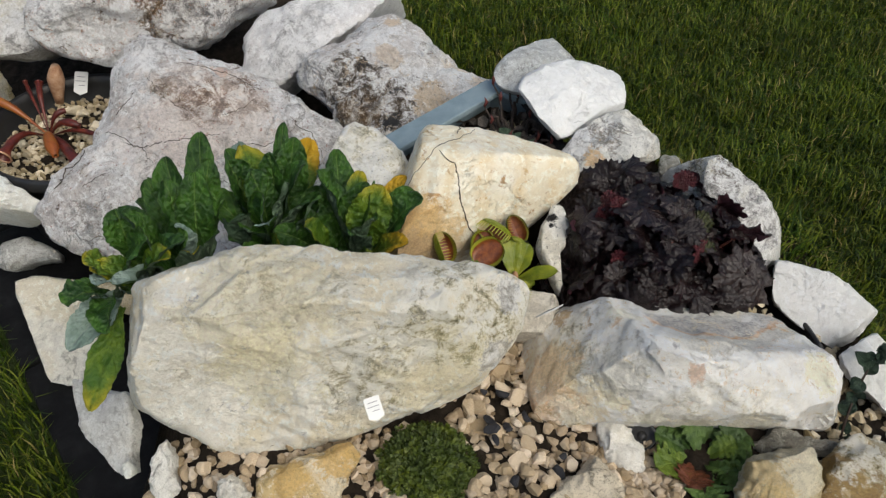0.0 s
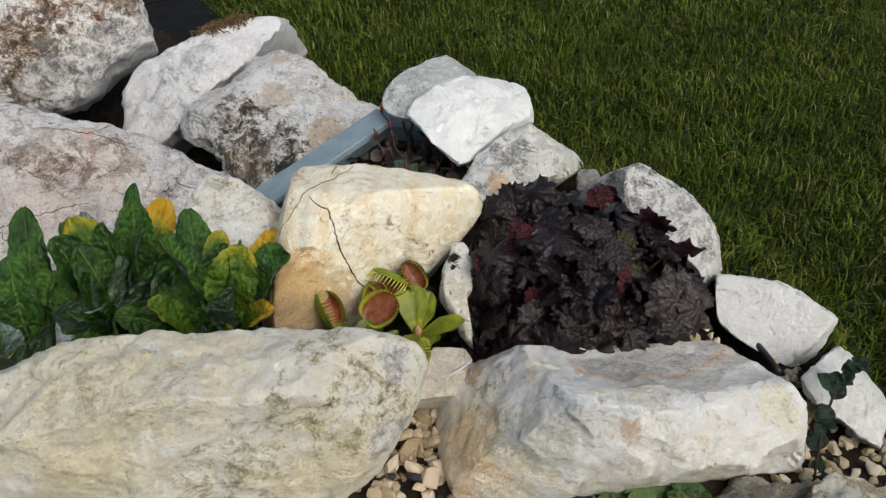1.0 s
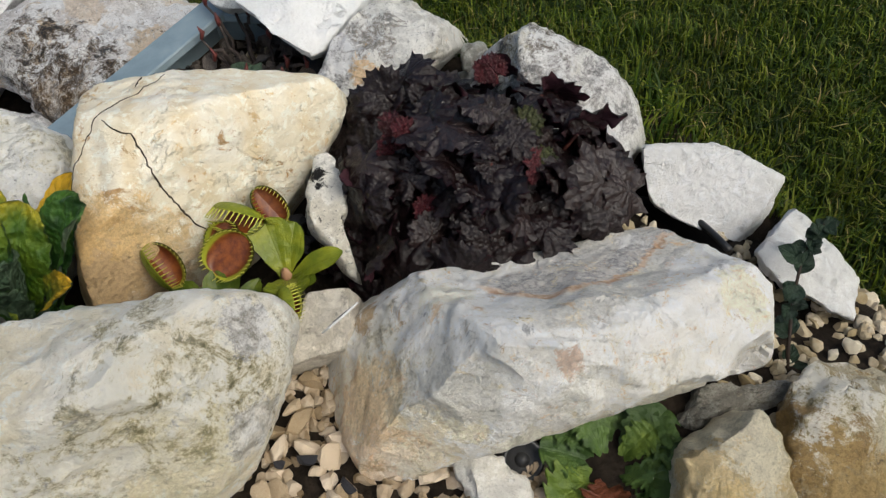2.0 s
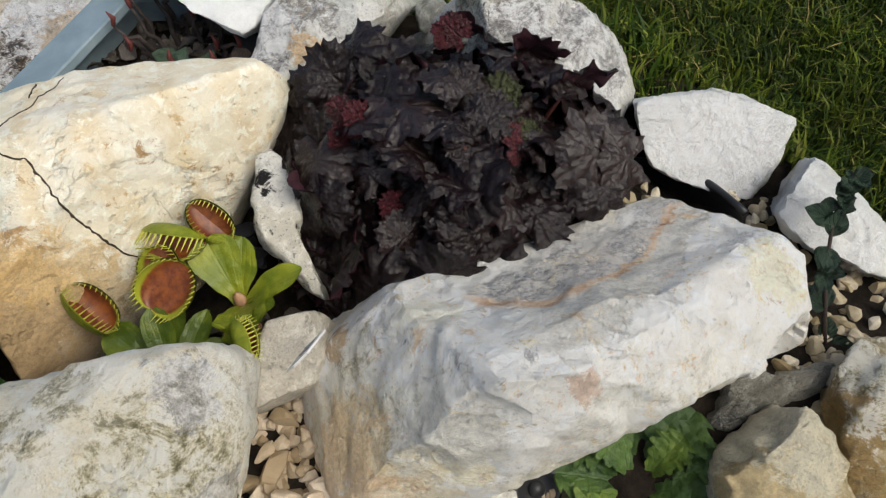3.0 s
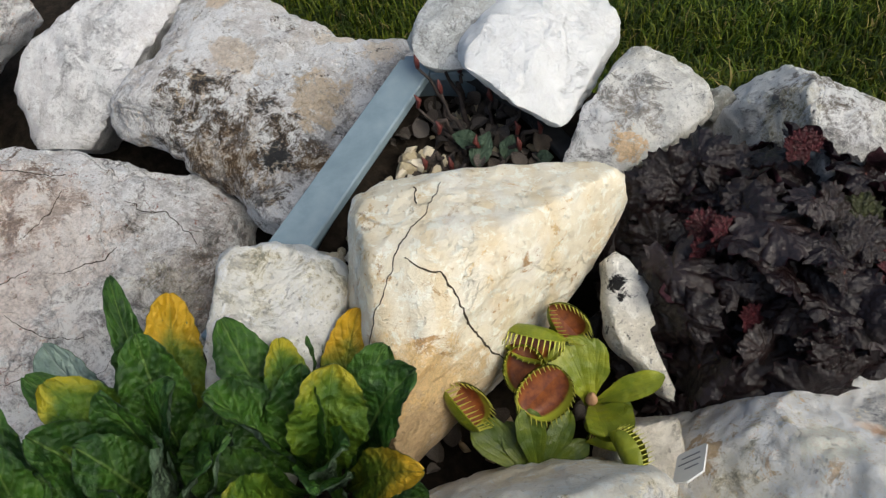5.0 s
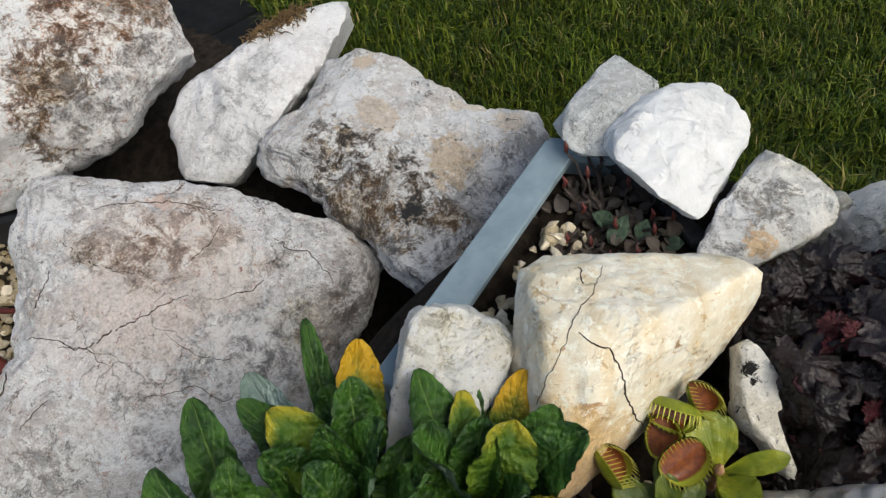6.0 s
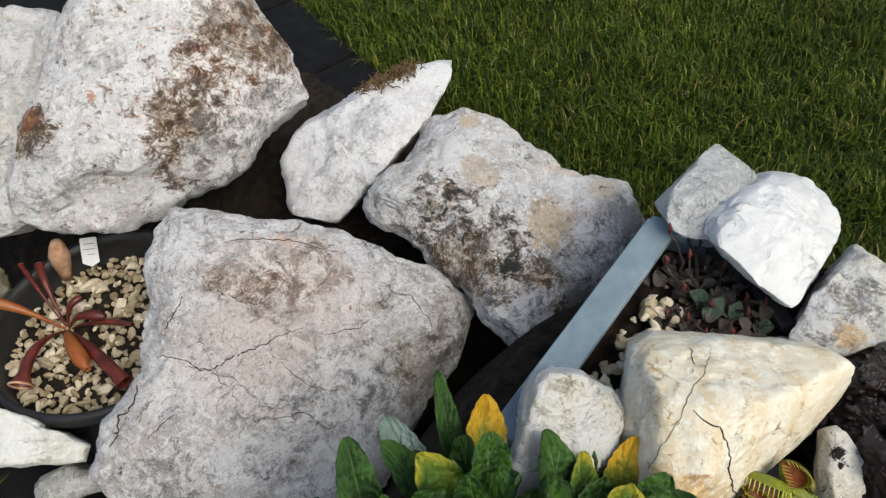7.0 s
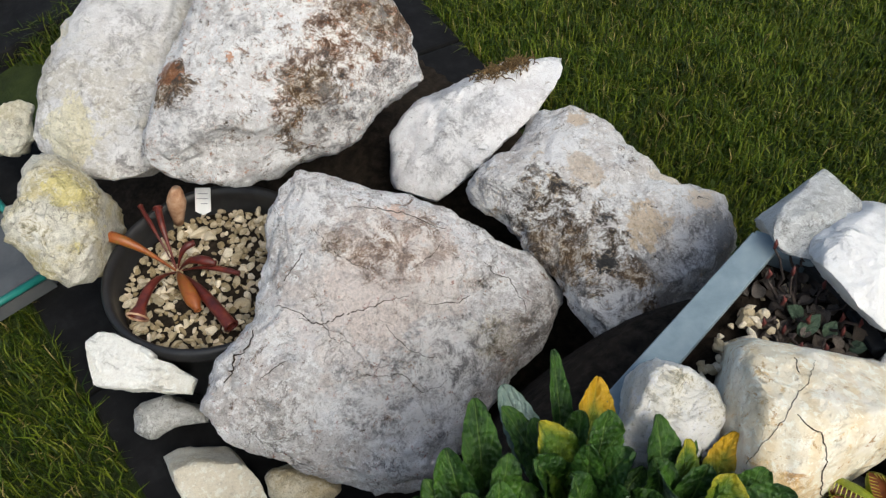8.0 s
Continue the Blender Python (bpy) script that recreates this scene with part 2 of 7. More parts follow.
def rock(name, centre, n, girth, front, back, material, label, seed=0, sub=5, cuts=(), facets=40, chip=0.045,
         rough=0.05, boxy=0.72, taper=0.45, soft=0.035, away=(0.03, 0.58, -0.81), relief=1.0, shards=0.35, scoops=(), sharp=50, group="", category="rock", planes=(), crisp=64):
    """A broken stone. planes: its large faces (outward way in the world, distance from the centre in mm), in place of girth; crisp: how sharp their edges are. girth: its radii in millimetres round the axis n, at even angles; front and back: its depth along n to
    either side; cuts: world planes (normal, point) that shear it off; facets: random flat chips; rough: relief; shards: small
    tilted breaks; scoops: shell-like breaks (place, outward way, half width, depth)."""
    rnd = np.random.RandomState(seed + 11)
    v, faces = sphere(sub)
    m = frame_of(n)
    ang = np.arctan2(v[:, 1], v[:, 0]) % (2 * math.pi)
    k = len(girth)
    g = np.array(girth) / 1000.0
    a = ang / (2 * math.pi) * k
    i0 = np.floor(a).astype(int) % k
    w = a - np.floor(a)
    p0, p1 = g[i0], g[(i0 + 1) % k]
    da = 2 * math.pi / k
    # straight edges between neighbouring radii
    chord = p0 * p1 * math.sin(da) / np.maximum(1e-6, p0 * np.sin(w * da) + p1 * np.sin((1 - w) * da))
    s = np.hypot(v[:, 0], v[:, 1])
    rad = chord * s ** boxy
    rad = rad * np.where(v[:, 2] < 0, 1 - taper * np.abs(v[:, 2]), 1.0)
    z = np.where(v[:, 2] > 0, front, back) * np.sign(v[:, 2]) * np.abs(v[:, 2]) ** (boxy + 0.13)
    p = np.stack([rad * np.cos(ang), rad * np.sin(ang), np.maximum(z, 0)], 1)
    foot = np.array(m.transposed() @ Vector(away))
    p += np.outer(np.maximum(-z, 0), foot)
    size = float(np.mean(g))
    if planes:
        way = v @ np.array(m).T
        inv = np.zeros(len(v))
        for out, reach in planes:
            inv += np.maximum(0.0, way @ np.array(out) * 1000.0 / reach) ** crisp
        p = v * (inv ** (-1.0 / crisp))[:, None]
    for _ in range(facets):
        d = rnd.normal(size=3)
        d /= np.linalg.norm(d)
        far = (p @ d).max()
        lim = far - size * chip * rnd.uniform(0.4, 1.6)
        over = np.maximum(0, p @ d - lim)
        p -= np.outer(over * 0.93, d)
    rot = np.array(m)
    for cn, cp in cuts:
        cn = np.array(Vector(cn).normalized())
        d = rot.T @ cn
        lim = float((np.array(cp) - np.array(centre)) @ cn)
        k = size * soft
        over = k * np.logaddexp(0, (p @ d - lim) / k)
        p -= np.outer(over * 0.95, d)
    for spot, way, wide, deep in scoops:
        d = rot.T @ np.array(way)
        q = p - rot.T @ (np.array(spot) - np.array(centre))
        h = q @ d
        r = np.linalg.norm(q - np.outer(h, d), axis=1)
        floor = deep * ((r / wide) ** 2 - 1)
        cut = (r < wide) & (h > floor) & (h > -0.8 * wide) & (h < 0.6 * wide)
        p = p + np.outer(np.where(cut, floor - h, 0.0), d)
    me = mesh_from(p, faces, name)
    nor = np.empty(len(p) * 3)
    me.vertices.foreach_get("normal", nor)
    nor = nor.reshape(-1, 3)
    f1, f2, f3 = 1.1 / size, 3.2 / size, 9.0 / size
    off = Vector((seed * 3.1, seed * 1.7, -seed))
    disp = np.empty(len(p))
    for i, q in enumerate(p):
        c = Vector(q)
        fine = noise.fractal(c * 90 + off, 0.7, 2.1, 4)
        flake = 0.0
        for cell, amount in ((0.42 * size, 1.0), (0.15 * size, 0.45)):
            w = c + noise.noise_vector(c / cell * 0.8 + off) * cell * 0.3
            far, near = noise.voronoi(w / cell + off)
            tilt = noise.cell_vector(near[0] * 7.31) - Vector((0.5, 0.5, 0.5))
            flake += amount * cell * 0.45 * tilt.dot(w / cell + off - near[0]) * min(1.0, (far[1] - far[0]) * 5 + 0.15)
        disp[i] = size * rough * (noise.noise(c * f1 + off) * 0.9 + (abs(noise.noise(c * f2 + off)) - 0.25) * -0.8
                                  + noise.fractal(c * f3 + off, 0.8, 2.1, 4) * 0.35) + (fine * 0.0011 - 0.0016 * abs(noise.noise(c * 48 + off)) + 0.0008 * noise.noise(c * 170 + off)) * relief + flake * shards
    p = p + nor * disp[:, None]
    me.vertices.foreach_set("co", p.ravel())
    me.update()
    me.materials.append(material)
    me.polygons.foreach_set("use_smooth", [True] * len(me.polygons))
    me.set_sharp_from_angle(angle=radians(sharp))
    ob = new(name, me)
    ob.matrix_world = Matrix.Translation(centre) @ m.to_4x4()
    SURFACES[ob.name] = p @ rot.T + np.array(centre)
    return tagged(ob, label, category, group)


# ---- ground, lawn and bed ----
def smooth_step(a, b, x):
    t = min(1.0, max(0.0, (x - a) / (b - a)))
    return t * t * (3 - 2 * t)


def ground_height(x, y):
    w = smooth_step(0.55, 1.0, y + 0.6 * min(0.0, x + 0.25))
    near = -0.045 + 0.03 * smooth_step(0.0, 0.5, x)
    back = 0.020 + 0.055 * math.tanh((0.2 - x) / 0.3)
    fade = math.exp(-((x * x + (y - 0.6) ** 2) / 9.0))
    return (w * back + (1 - w) * near) * fade


def mound_height(x, y):
    q = ((x - 0.08) / 0.33) ** 2 + ((y - 0.33) / 0.33) ** 2
    lump = 0.006 * noise.noise(Vector((x * 14, y * 14, 0.3)))
    dip = 0.04 * math.exp(-((x - 0.31) ** 2 + (y - 0.35) ** 2) / 0.0040)
    heap = 0.026 * math.exp(-((x - 0.225) ** 2 + (y - 0.352) ** 2) / 0.0010) + 0.030 * math.exp(-((x - 0.287) ** 2 + (y - 0.337) ** 2) / 0.0006)
    return -0.07 + 0.235 * smooth_step(1.30, 0.55, q) + lump - dip + heap


soil = plain("soil", [(0.010, 0.008, 0.006), (0.026, 0.020, 0.015), (0.050, 0.038, 0.028)], 0.95, 90, 0.8, 0.004, 0.08)
turf = plain("turf", [(0.010, 0.016, 0.003), (0.020, 0.032, 0.005), (0.034, 0.046, 0.010)], 0.95, 30, 0.6, 0.01)


def make_ground():
    ticks = [-60, -25, -10, -5, -3, -2] + [-1.5 + 0.06 * i for i in range(51)] + [2, 3, 5, 10, 25, 60]
    verts = [(x, y + 0.6, ground_height(x, y + 0.6)) for y in ticks for x in ticks]
    k = len(ticks)
    faces = [(j * k + i, j * k + i + 1, (j + 1) * k + i + 1, (j + 1) * k + i) for j in range(k - 1) for i in range(k - 1)]
    ob = part_of_mesh("ground", mesh_from(verts, faces, "ground"), turf, smooth=True)
    return tagged(ob, "mossy green turf under the mown lawn", "ground", kind="structure")


make_ground()


def bed_height(x, y):
    """The mound, and round it the low dark soil between the rocks."""
    dx, dy = -0.55, 0.65
    t = max(0.0, min(1.0, ((x - 0.10) * dx + (y - 0.35) * dy) / (dx * dx + dy * dy)))
    far = math.hypot(x - 0.10 - t * dx, y - 0.35 - t * dy)
    low = ground_height(x, y) + 0.012 - 0.05 * smooth_step(0.20, 0.26, far)
    return max(mound_height(x, y), low)


def make_bed():
    k = 90
    verts, faces = [], []
    for j in range(k + 1):
        for i in range(k + 1):
            x, y = -0.75 + 1.25 * i / k, -0.10 + 1.40 * j / k
            verts.append((x, y, bed_height(x, y)))
    for j in range(k):
        for i in range(k):
            a = j * (k + 1) + i
            faces.append((a, a + 1, a + k + 2, a + k + 1))
    ob = part_of_mesh("bed", mesh_from(verts, faces, "bed"), soil, smooth=True)
    return tagged(ob, "dark moist soil mound of the rock garden", "soil", kind="structure")


bed = make_bed()

slate = plain("paver_slate", [(0.004, 0.004, 0.0045), (0.008, 0.008, 0.0085), (0.015, 0.015, 0.016)], 0.85, 40, 0.5, 0.001, 0.12)


def paver_mesh(length, width, thick):
    bm = bmesh.new()
    bmesh.ops.create_cube(bm, size=1.0)
    bmesh.ops.scale(bm, vec=(length, width, thick), verts=bm.verts)
    bmesh.ops.bevel(bm, geom=bm.edges[:], offset=0.004, segments=2, affect="EDGES", profile=0.6)
    me = bpy.data.meshes.new("paver")
    bm.to_mesh(me)
    bm.free()
    me.materials.append(slate)
    return me


def lay_pavers(start, end, count, width, lift, label, shift=0.0):
    """A row of pavers, end to end, each set on the ground."""
    a, b = Vector(start), Vector(end)
    d = (b - a) / count
    row = new("paver_edging")
    row.location = (a.x, a.y, ground_height(a.x, a.y))
    tagged(row, label, "paving", kind="structure")
    bpy.context.view_layer.update()
    me = paver_mesh(d.length - 0.005, width, 0.05)
    for i in range(count):
        c = a + d * (i + 0.5)
        h = ground_height(c.x, c.y)
        h2 = ground_height(c.x + d.x * 0.4, c.y + d.y * 0.4)
        ob = part_of_mesh("paver", me, None, row)
        ob.matrix_world = pose(c.x, c.y, h - 0.025 + lift, math.degrees(math.atan2(h2 - h, d.length * 0.4)) * 0,
                               -math.degrees(math.atan2(h2 - h, d.length * 0.4)), math.degrees(math.atan2(d.y, d.x)))
    return row


lay_pavers((-0.79, 1.05), (-0.085, 0.14), 5, 0.17, 0.012, "black slate pavers edging the rock garden beside the lawn")
lay_pavers((-0.13, 0.90), (-0.36, 1.36), 3, 0.11, 0.010, "black slate pavers behind the white rocks")
lay_pavers((-0.33, 1.46), (-0.86, 1.20), 3, 0.16, 0.010, "black slate pavers at the end of the bed")


# ---- rocks ----
def at(centre, n, *world_spots):
    """Stains and painted shade given by world places, in the frame of the stone at that centre."""
    m = frame_of(n).transposed()
    return [(tuple(m @ (Vector(p) - Vector(centre))), r, c, d) for p, r, c, d in world_spots]


big_rock = rock("rock", (-0.079, 0.291, 0.221), (0.00, -0.76, 0.65), [116, 152, 138, 110, 92, 80, 71, 68, 83, 95, 104, 104, 115, 108, 124, 107, 96, 89, 75, 62, 57, 55, 53, 58, 79, 99],
    0.058, 0.075, stone("cream_limestone", (0.9, 0.86, 0.76), (0.86, 0.78, 0.6), veins=0.1, speck=0.30, speck_colour=(0.22,0.19,0.10), grain=1.5, grime=(0.68,0.61,0.50), spots=at((-0.079, 0.291, 0.221), (0.00, -0.76, 0.65), ((0.024, 0.280, 0.262), 0.03, 'olive', 0.8), ((0.002, 0.268, 0.261), 0.028, 'olive', 0.7), ((-0.045, 0.260, 0.232), 0.028, 'olive', 0.75), ((-0.109, 0.291, 0.287), 0.022, 'olive', 0.7), ((-0.067, 0.276, 0.287), 0.02, 'olive', 0.5), ((-0.110, 0.270, 0.282), 0.045, (0.72, 0.6, 0.4), 0.5), ((-0.105, 0.258, 0.240), 0.03, (0.70, 0.60, 0.36), 0.35), ((-0.006, 0.263, 0.234), 0.03, (0.68, 0.58, 0.34), 0.35), ((-0.020, 0.265, 0.252), 0.02, 'olive', 0.6), ((0.041, 0.287, 0.250), 0.02, 'olive', 0.7), ((0.042, 0.298, 0.262), 0.01, 'grey', 0.7), ((0.033, 0.273, 0.234), 0.012, 'grey', 0.6))),
    "large cream-white limestone rock with a rough greenish front", seed=1, sub=7, facets=46, chip=0.035, rough=0.012, relief=1.0, shards=0.35, scoops=[((-0.019, 0.275, 0.289), (-0.00, 0.00, 1.00), 0.045, 0.006), ((-0.090, 0.266, 0.279), (0.06, -0.98, 0.19), 0.038, 0.004), ((0.023, 0.294, 0.278), (0.57, -0.61, 0.55), 0.03, 0.004), ((-0.155, 0.261, 0.270), (0.06, -0.98, 0.19), 0.034, 0.004), ((-0.121, 0.253, 0.220), (0.06, -0.98, 0.19), 0.042, 0.005), ((-0.055, 0.258, 0.225), (0.06, -0.98, 0.19), 0.036, 0.004), ((0.007, 0.266, 0.248), (0.06, -0.98, 0.19), 0.036, 0.004), ((-0.141, 0.281, 0.282), (-0.13, -0.11, 0.98), 0.03, 0.003)], planes=[((-0, 0, 1), 68), ((-0.13, -0.11, 0.98), 68.6), ((0.12, 0.22, 0.97), 69.9), ((-0.06, -0.33, 0.94), 66.2), ((0.57, -0.61, 0.55), 87.7), ((0.59, -0.72, 0.35), 83.5), ((0.06, -0.98, 0.19), 34.7), ((-0.39, 0.57, 0.72), 80.1), ((-0.93, -0.23, 0.3), 112.4), ((-0.33, 0.6, 0.73), 76.4), ((0.03, 0.71, 0.7), 62.6), ((0.34, -0.79, -0.52), 61.8), ((-0.09, -0.88, -0.46), 76.9), ((-0.41, -0.84, -0.35), 85.4), ((-0.48, -0.82, -0.31), 89), ((-0.87, -0.48, 0.1), 113.2), ((0.03, 0.76, 0.65), 60.7), ((0.76, -0.51, -0.4), 96), ((0.89, -0.3, -0.34), 111.6), ((0.85, -0.37, -0.38), 106), ((0.08, 0.88, 0.46), 54.9), ((0.19, 0.88, 0.43), 64), ((0.36, 0.85, 0.39), 81.8), ((-0, -0, -1), 101), ((0, 1, 0), 74)])
# the grey spot left of its bright corner paints that facet's shade
slab_rock = rock("rock", (0.169, 0.300, 0.185), (0.11, -0.45, 0.89), [99, 103, 79, 57, 45, 40, 40, 42, 41, 46, 76, 104, 125, 128, 94, 46, 39, 35, 33, 33, 35, 40, 48, 70, 106, 112],
    0.062, 0.07, stone("white_slab", (0.9, 0.88, 0.845), (0.88, 0.85, 0.79), veins=0.045, speck=0.12, seed=3.0, grain=1.3, grime=(0.74,0.70,0.63), hollow=((0.0201, 0.0212, 0.0140), (21.4, -14.2, 9.1), (2.9, -28.7, 38.5)), spots=at((0.169, 0.300, 0.185), (0.11, -0.45, 0.89), ((0.084, 0.330, 0.204), 0.0072, (0.42, 0.28, 0.13), 0.8), ((0.088, 0.308, 0.209), 0.018, 'olive', 0.7), ((0.078, 0.288, 0.200), 0.016, (0.66, 0.52, 0.30), 0.7), ((0.092, 0.272, 0.188), 0.018, (0.70, 0.55, 0.33), 0.6), ((0.108, 0.264, 0.208), 0.012, (0.72, 0.60, 0.38), 0.6), ((0.095, 0.282, 0.217), 0.015, 'olive', 0.5), ((0.066, 0.307, 0.183), 0.018, (0.76, 0.6, 0.42), 0.5), ((0.154, 0.255, 0.238), 0.006, (0.62, 0.42, 0.3), 0.7), ((0.249, 0.293, 0.216), 0.0084, 'grey', 0.6), ((0.220, 0.330, 0.202), 0.0084, 'grey', 0.6), ((0.245, 0.276, 0.211), 0.012, (0.8, 0.7, 0.46), 0.6), ((0.119, 0.310, 0.234), 0.012, (0.8, 0.7, 0.52), 0.5), ((0.067, 0.283, 0.185), 0.028, (0.6, 0.43, 0.26), 0.8), ((0.069, 0.270, 0.168), 0.012, (0.7, 0.44, 0.26), 0.7), ((0.082, 0.266, 0.174), 0.018, 'olive', 0.4), ((0.163, 0.247, 0.220), 0.016, 'olive', 0.35), ((0.200, 0.250, 0.208), 0.016, 'olive', 0.3), ((0.077, 0.296, 0.196), 0.016, (0.66, 0.52, 0.34), 0.6), ((0.112, 0.266, 0.222), 0.015, (0.60, 0.58, 0.53), 0.85), ((0.165, 0.252, 0.182), 0.016, (0.68, 0.60, 0.47), 0.7), ((0.205, 0.255, 0.180), 0.016, (0.68, 0.60, 0.47), 0.7), ((0.132, 0.254, 0.190), 0.014, (0.70, 0.62, 0.48), 0.6))),
    "broken white limestone slab with a grey hollow", seed=2, sub=7, facets=44, chip=0.05, rough=0.008, relief=0.7, shards=0.30, soft=0.012, sharp=30, scoops=[((0.155, 0.318, 0.222), (0.17, 0.49, 0.86), 0.044, 0.006), ((0.207, 0.306, 0.218), (0.17, 0.49, 0.86), 0.042, 0.006), ((0.112, 0.263, 0.226), (-0.33, -0.86, 0.38), 0.024, 0.0025), ((0.092, 0.268, 0.205), (-0.45, -0.85, 0.2), 0.022, 0.004), ((0.160, 0.249, 0.222), (0.15, -0.93, 0.3), 0.016, 0.004), ((0.19, 0.253, 0.185), (0.1, -0.95, -0.25), 0.03, 0.005), ((0.24, 0.262, 0.185), (0.25, -0.9, -0.2), 0.022, 0.004)], planes=[((0.17, 0.49, 0.86), 38.2), ((0.4, -0.33, 0.86), 60.6), ((-0.76, 0, 0.65), 76.9), ((0.27, -0.79, 0.54), 60.1), ((0.88, 0.41, 0.22), 80.3), ((-0.21, -0.96, 0.19), 58.9), ((-0.38, -0.91, 0.18), 62.4), ((-0.59, 0.64, 0.49), 85), ((-0, -0.92, -0.4), 40.7), ((-0.01, -0.92, -0.4), 41.4), ((-0.08, 0.85, 0.52), 52.6), ((0.06, 0.85, 0.52), 43.5), ((0.58, -0.81, 0.11), 78.9), ((-0.98, -0.09, -0.19), 111.8), ((0.02, -0.86, -0.52), 43.6), ((-0, -0, -1), 50), ((0, 1, 0), 70)])
cream_rock = rock("rock", (0.020, 0.430, 0.232), (-0.12, -0.65, 0.75), [60, 86, 86, 69, 62, 62, 62, 64, 68, 74, 55, 44, 45, 47, 50, 48, 59, 88, 69, 52, 42, 38, 38, 38, 41, 49],
    0.072, 0.07, stone("yellow_limestone", (0.85, 0.80, 0.69), (0.82, 0.74, 0.57), veins=0.04, speck=0.08, speck_colour=(0.3,0.22,0.1), seed=5.0, bands=0.40, grain=0.6, grime=(0.72,0.64,0.50), spots=at((0.020, 0.430, 0.232), (-0.12, -0.65, 0.75), ((-0.011, 0.383, 0.249), 0.014, (0.36, 0.2, 0.07), 0.9), ((-0.033, 0.377, 0.228), 0.028, (0.56, 0.38, 0.17), 0.8), ((-0.024, 0.379, 0.248), 0.02, (0.6, 0.44, 0.22), 0.6), ((-0.016, 0.372, 0.236), 0.022, (0.46, 0.30, 0.13), 0.8), ((0.002, 0.372, 0.238), 0.020, (0.56, 0.40, 0.20), 0.7), ((0.010, 0.378, 0.215), 0.022, (0.50, 0.36, 0.19), 0.7), ((-0.020, 0.372, 0.205), 0.03, (0.42, 0.30, 0.17), 0.8))),
    "smooth cream-yellow limestone rock with thin cracks", seed=3, sub=6, facets=8, chip=0.05, rough=0.025, soft=0.16, shards=0.16, relief=0.35, planes=[((0.04, -0.16, 0.99), 48.3), ((0.05, 0.19, 0.98), 43.8), ((0.22, 0.29, 0.93), 43.7), ((-0.34, -0.47, 0.82), 51.8), ((0.17, -0.72, 0.67), 43.9), ((0.47, -0.7, 0.54), 43.6), ((0.31, -0.82, 0.48), 39.4), ((0.45, -0.83, 0.34), 36.5), ((0.43, -0.89, 0.13), 30.8), ((-0.94, -0.01, 0.35), 52.3), ((-0.93, 0.01, 0.37), 51.5), ((-0.9, 0.07, 0.43), 50.7), ((0.74, -0.47, -0.49), 58.7), ((1, -0.03, 0.03), 89.3), ((-0.92, -0.29, 0.26), 63.5), ((-0.91, -0.38, 0.19), 68.8), ((-0.51, 0.43, 0.74), 57.4), ((0.07, 0.63, 0.77), 48.8), ((0.93, 0.15, 0.32), 87.2), ((0.63, -0.61, -0.48), 49.9), ((-0.93, -0.03, 0.38), 52.7), ((-0.94, -0.12, 0.31), 56.7), ((0.25, 0.7, 0.67), 50.1), ((0.42, 0.62, 0.66), 59.3), ((0.4, -0.84, -0.36), 42.1), ((-0.92, 0.39, 0.01), 48.9), ((-0.58, 0.74, 0.34), 61.5), ((0.22, 0.77, 0.59), 49.9), ((-0, -0, -1), 67)])
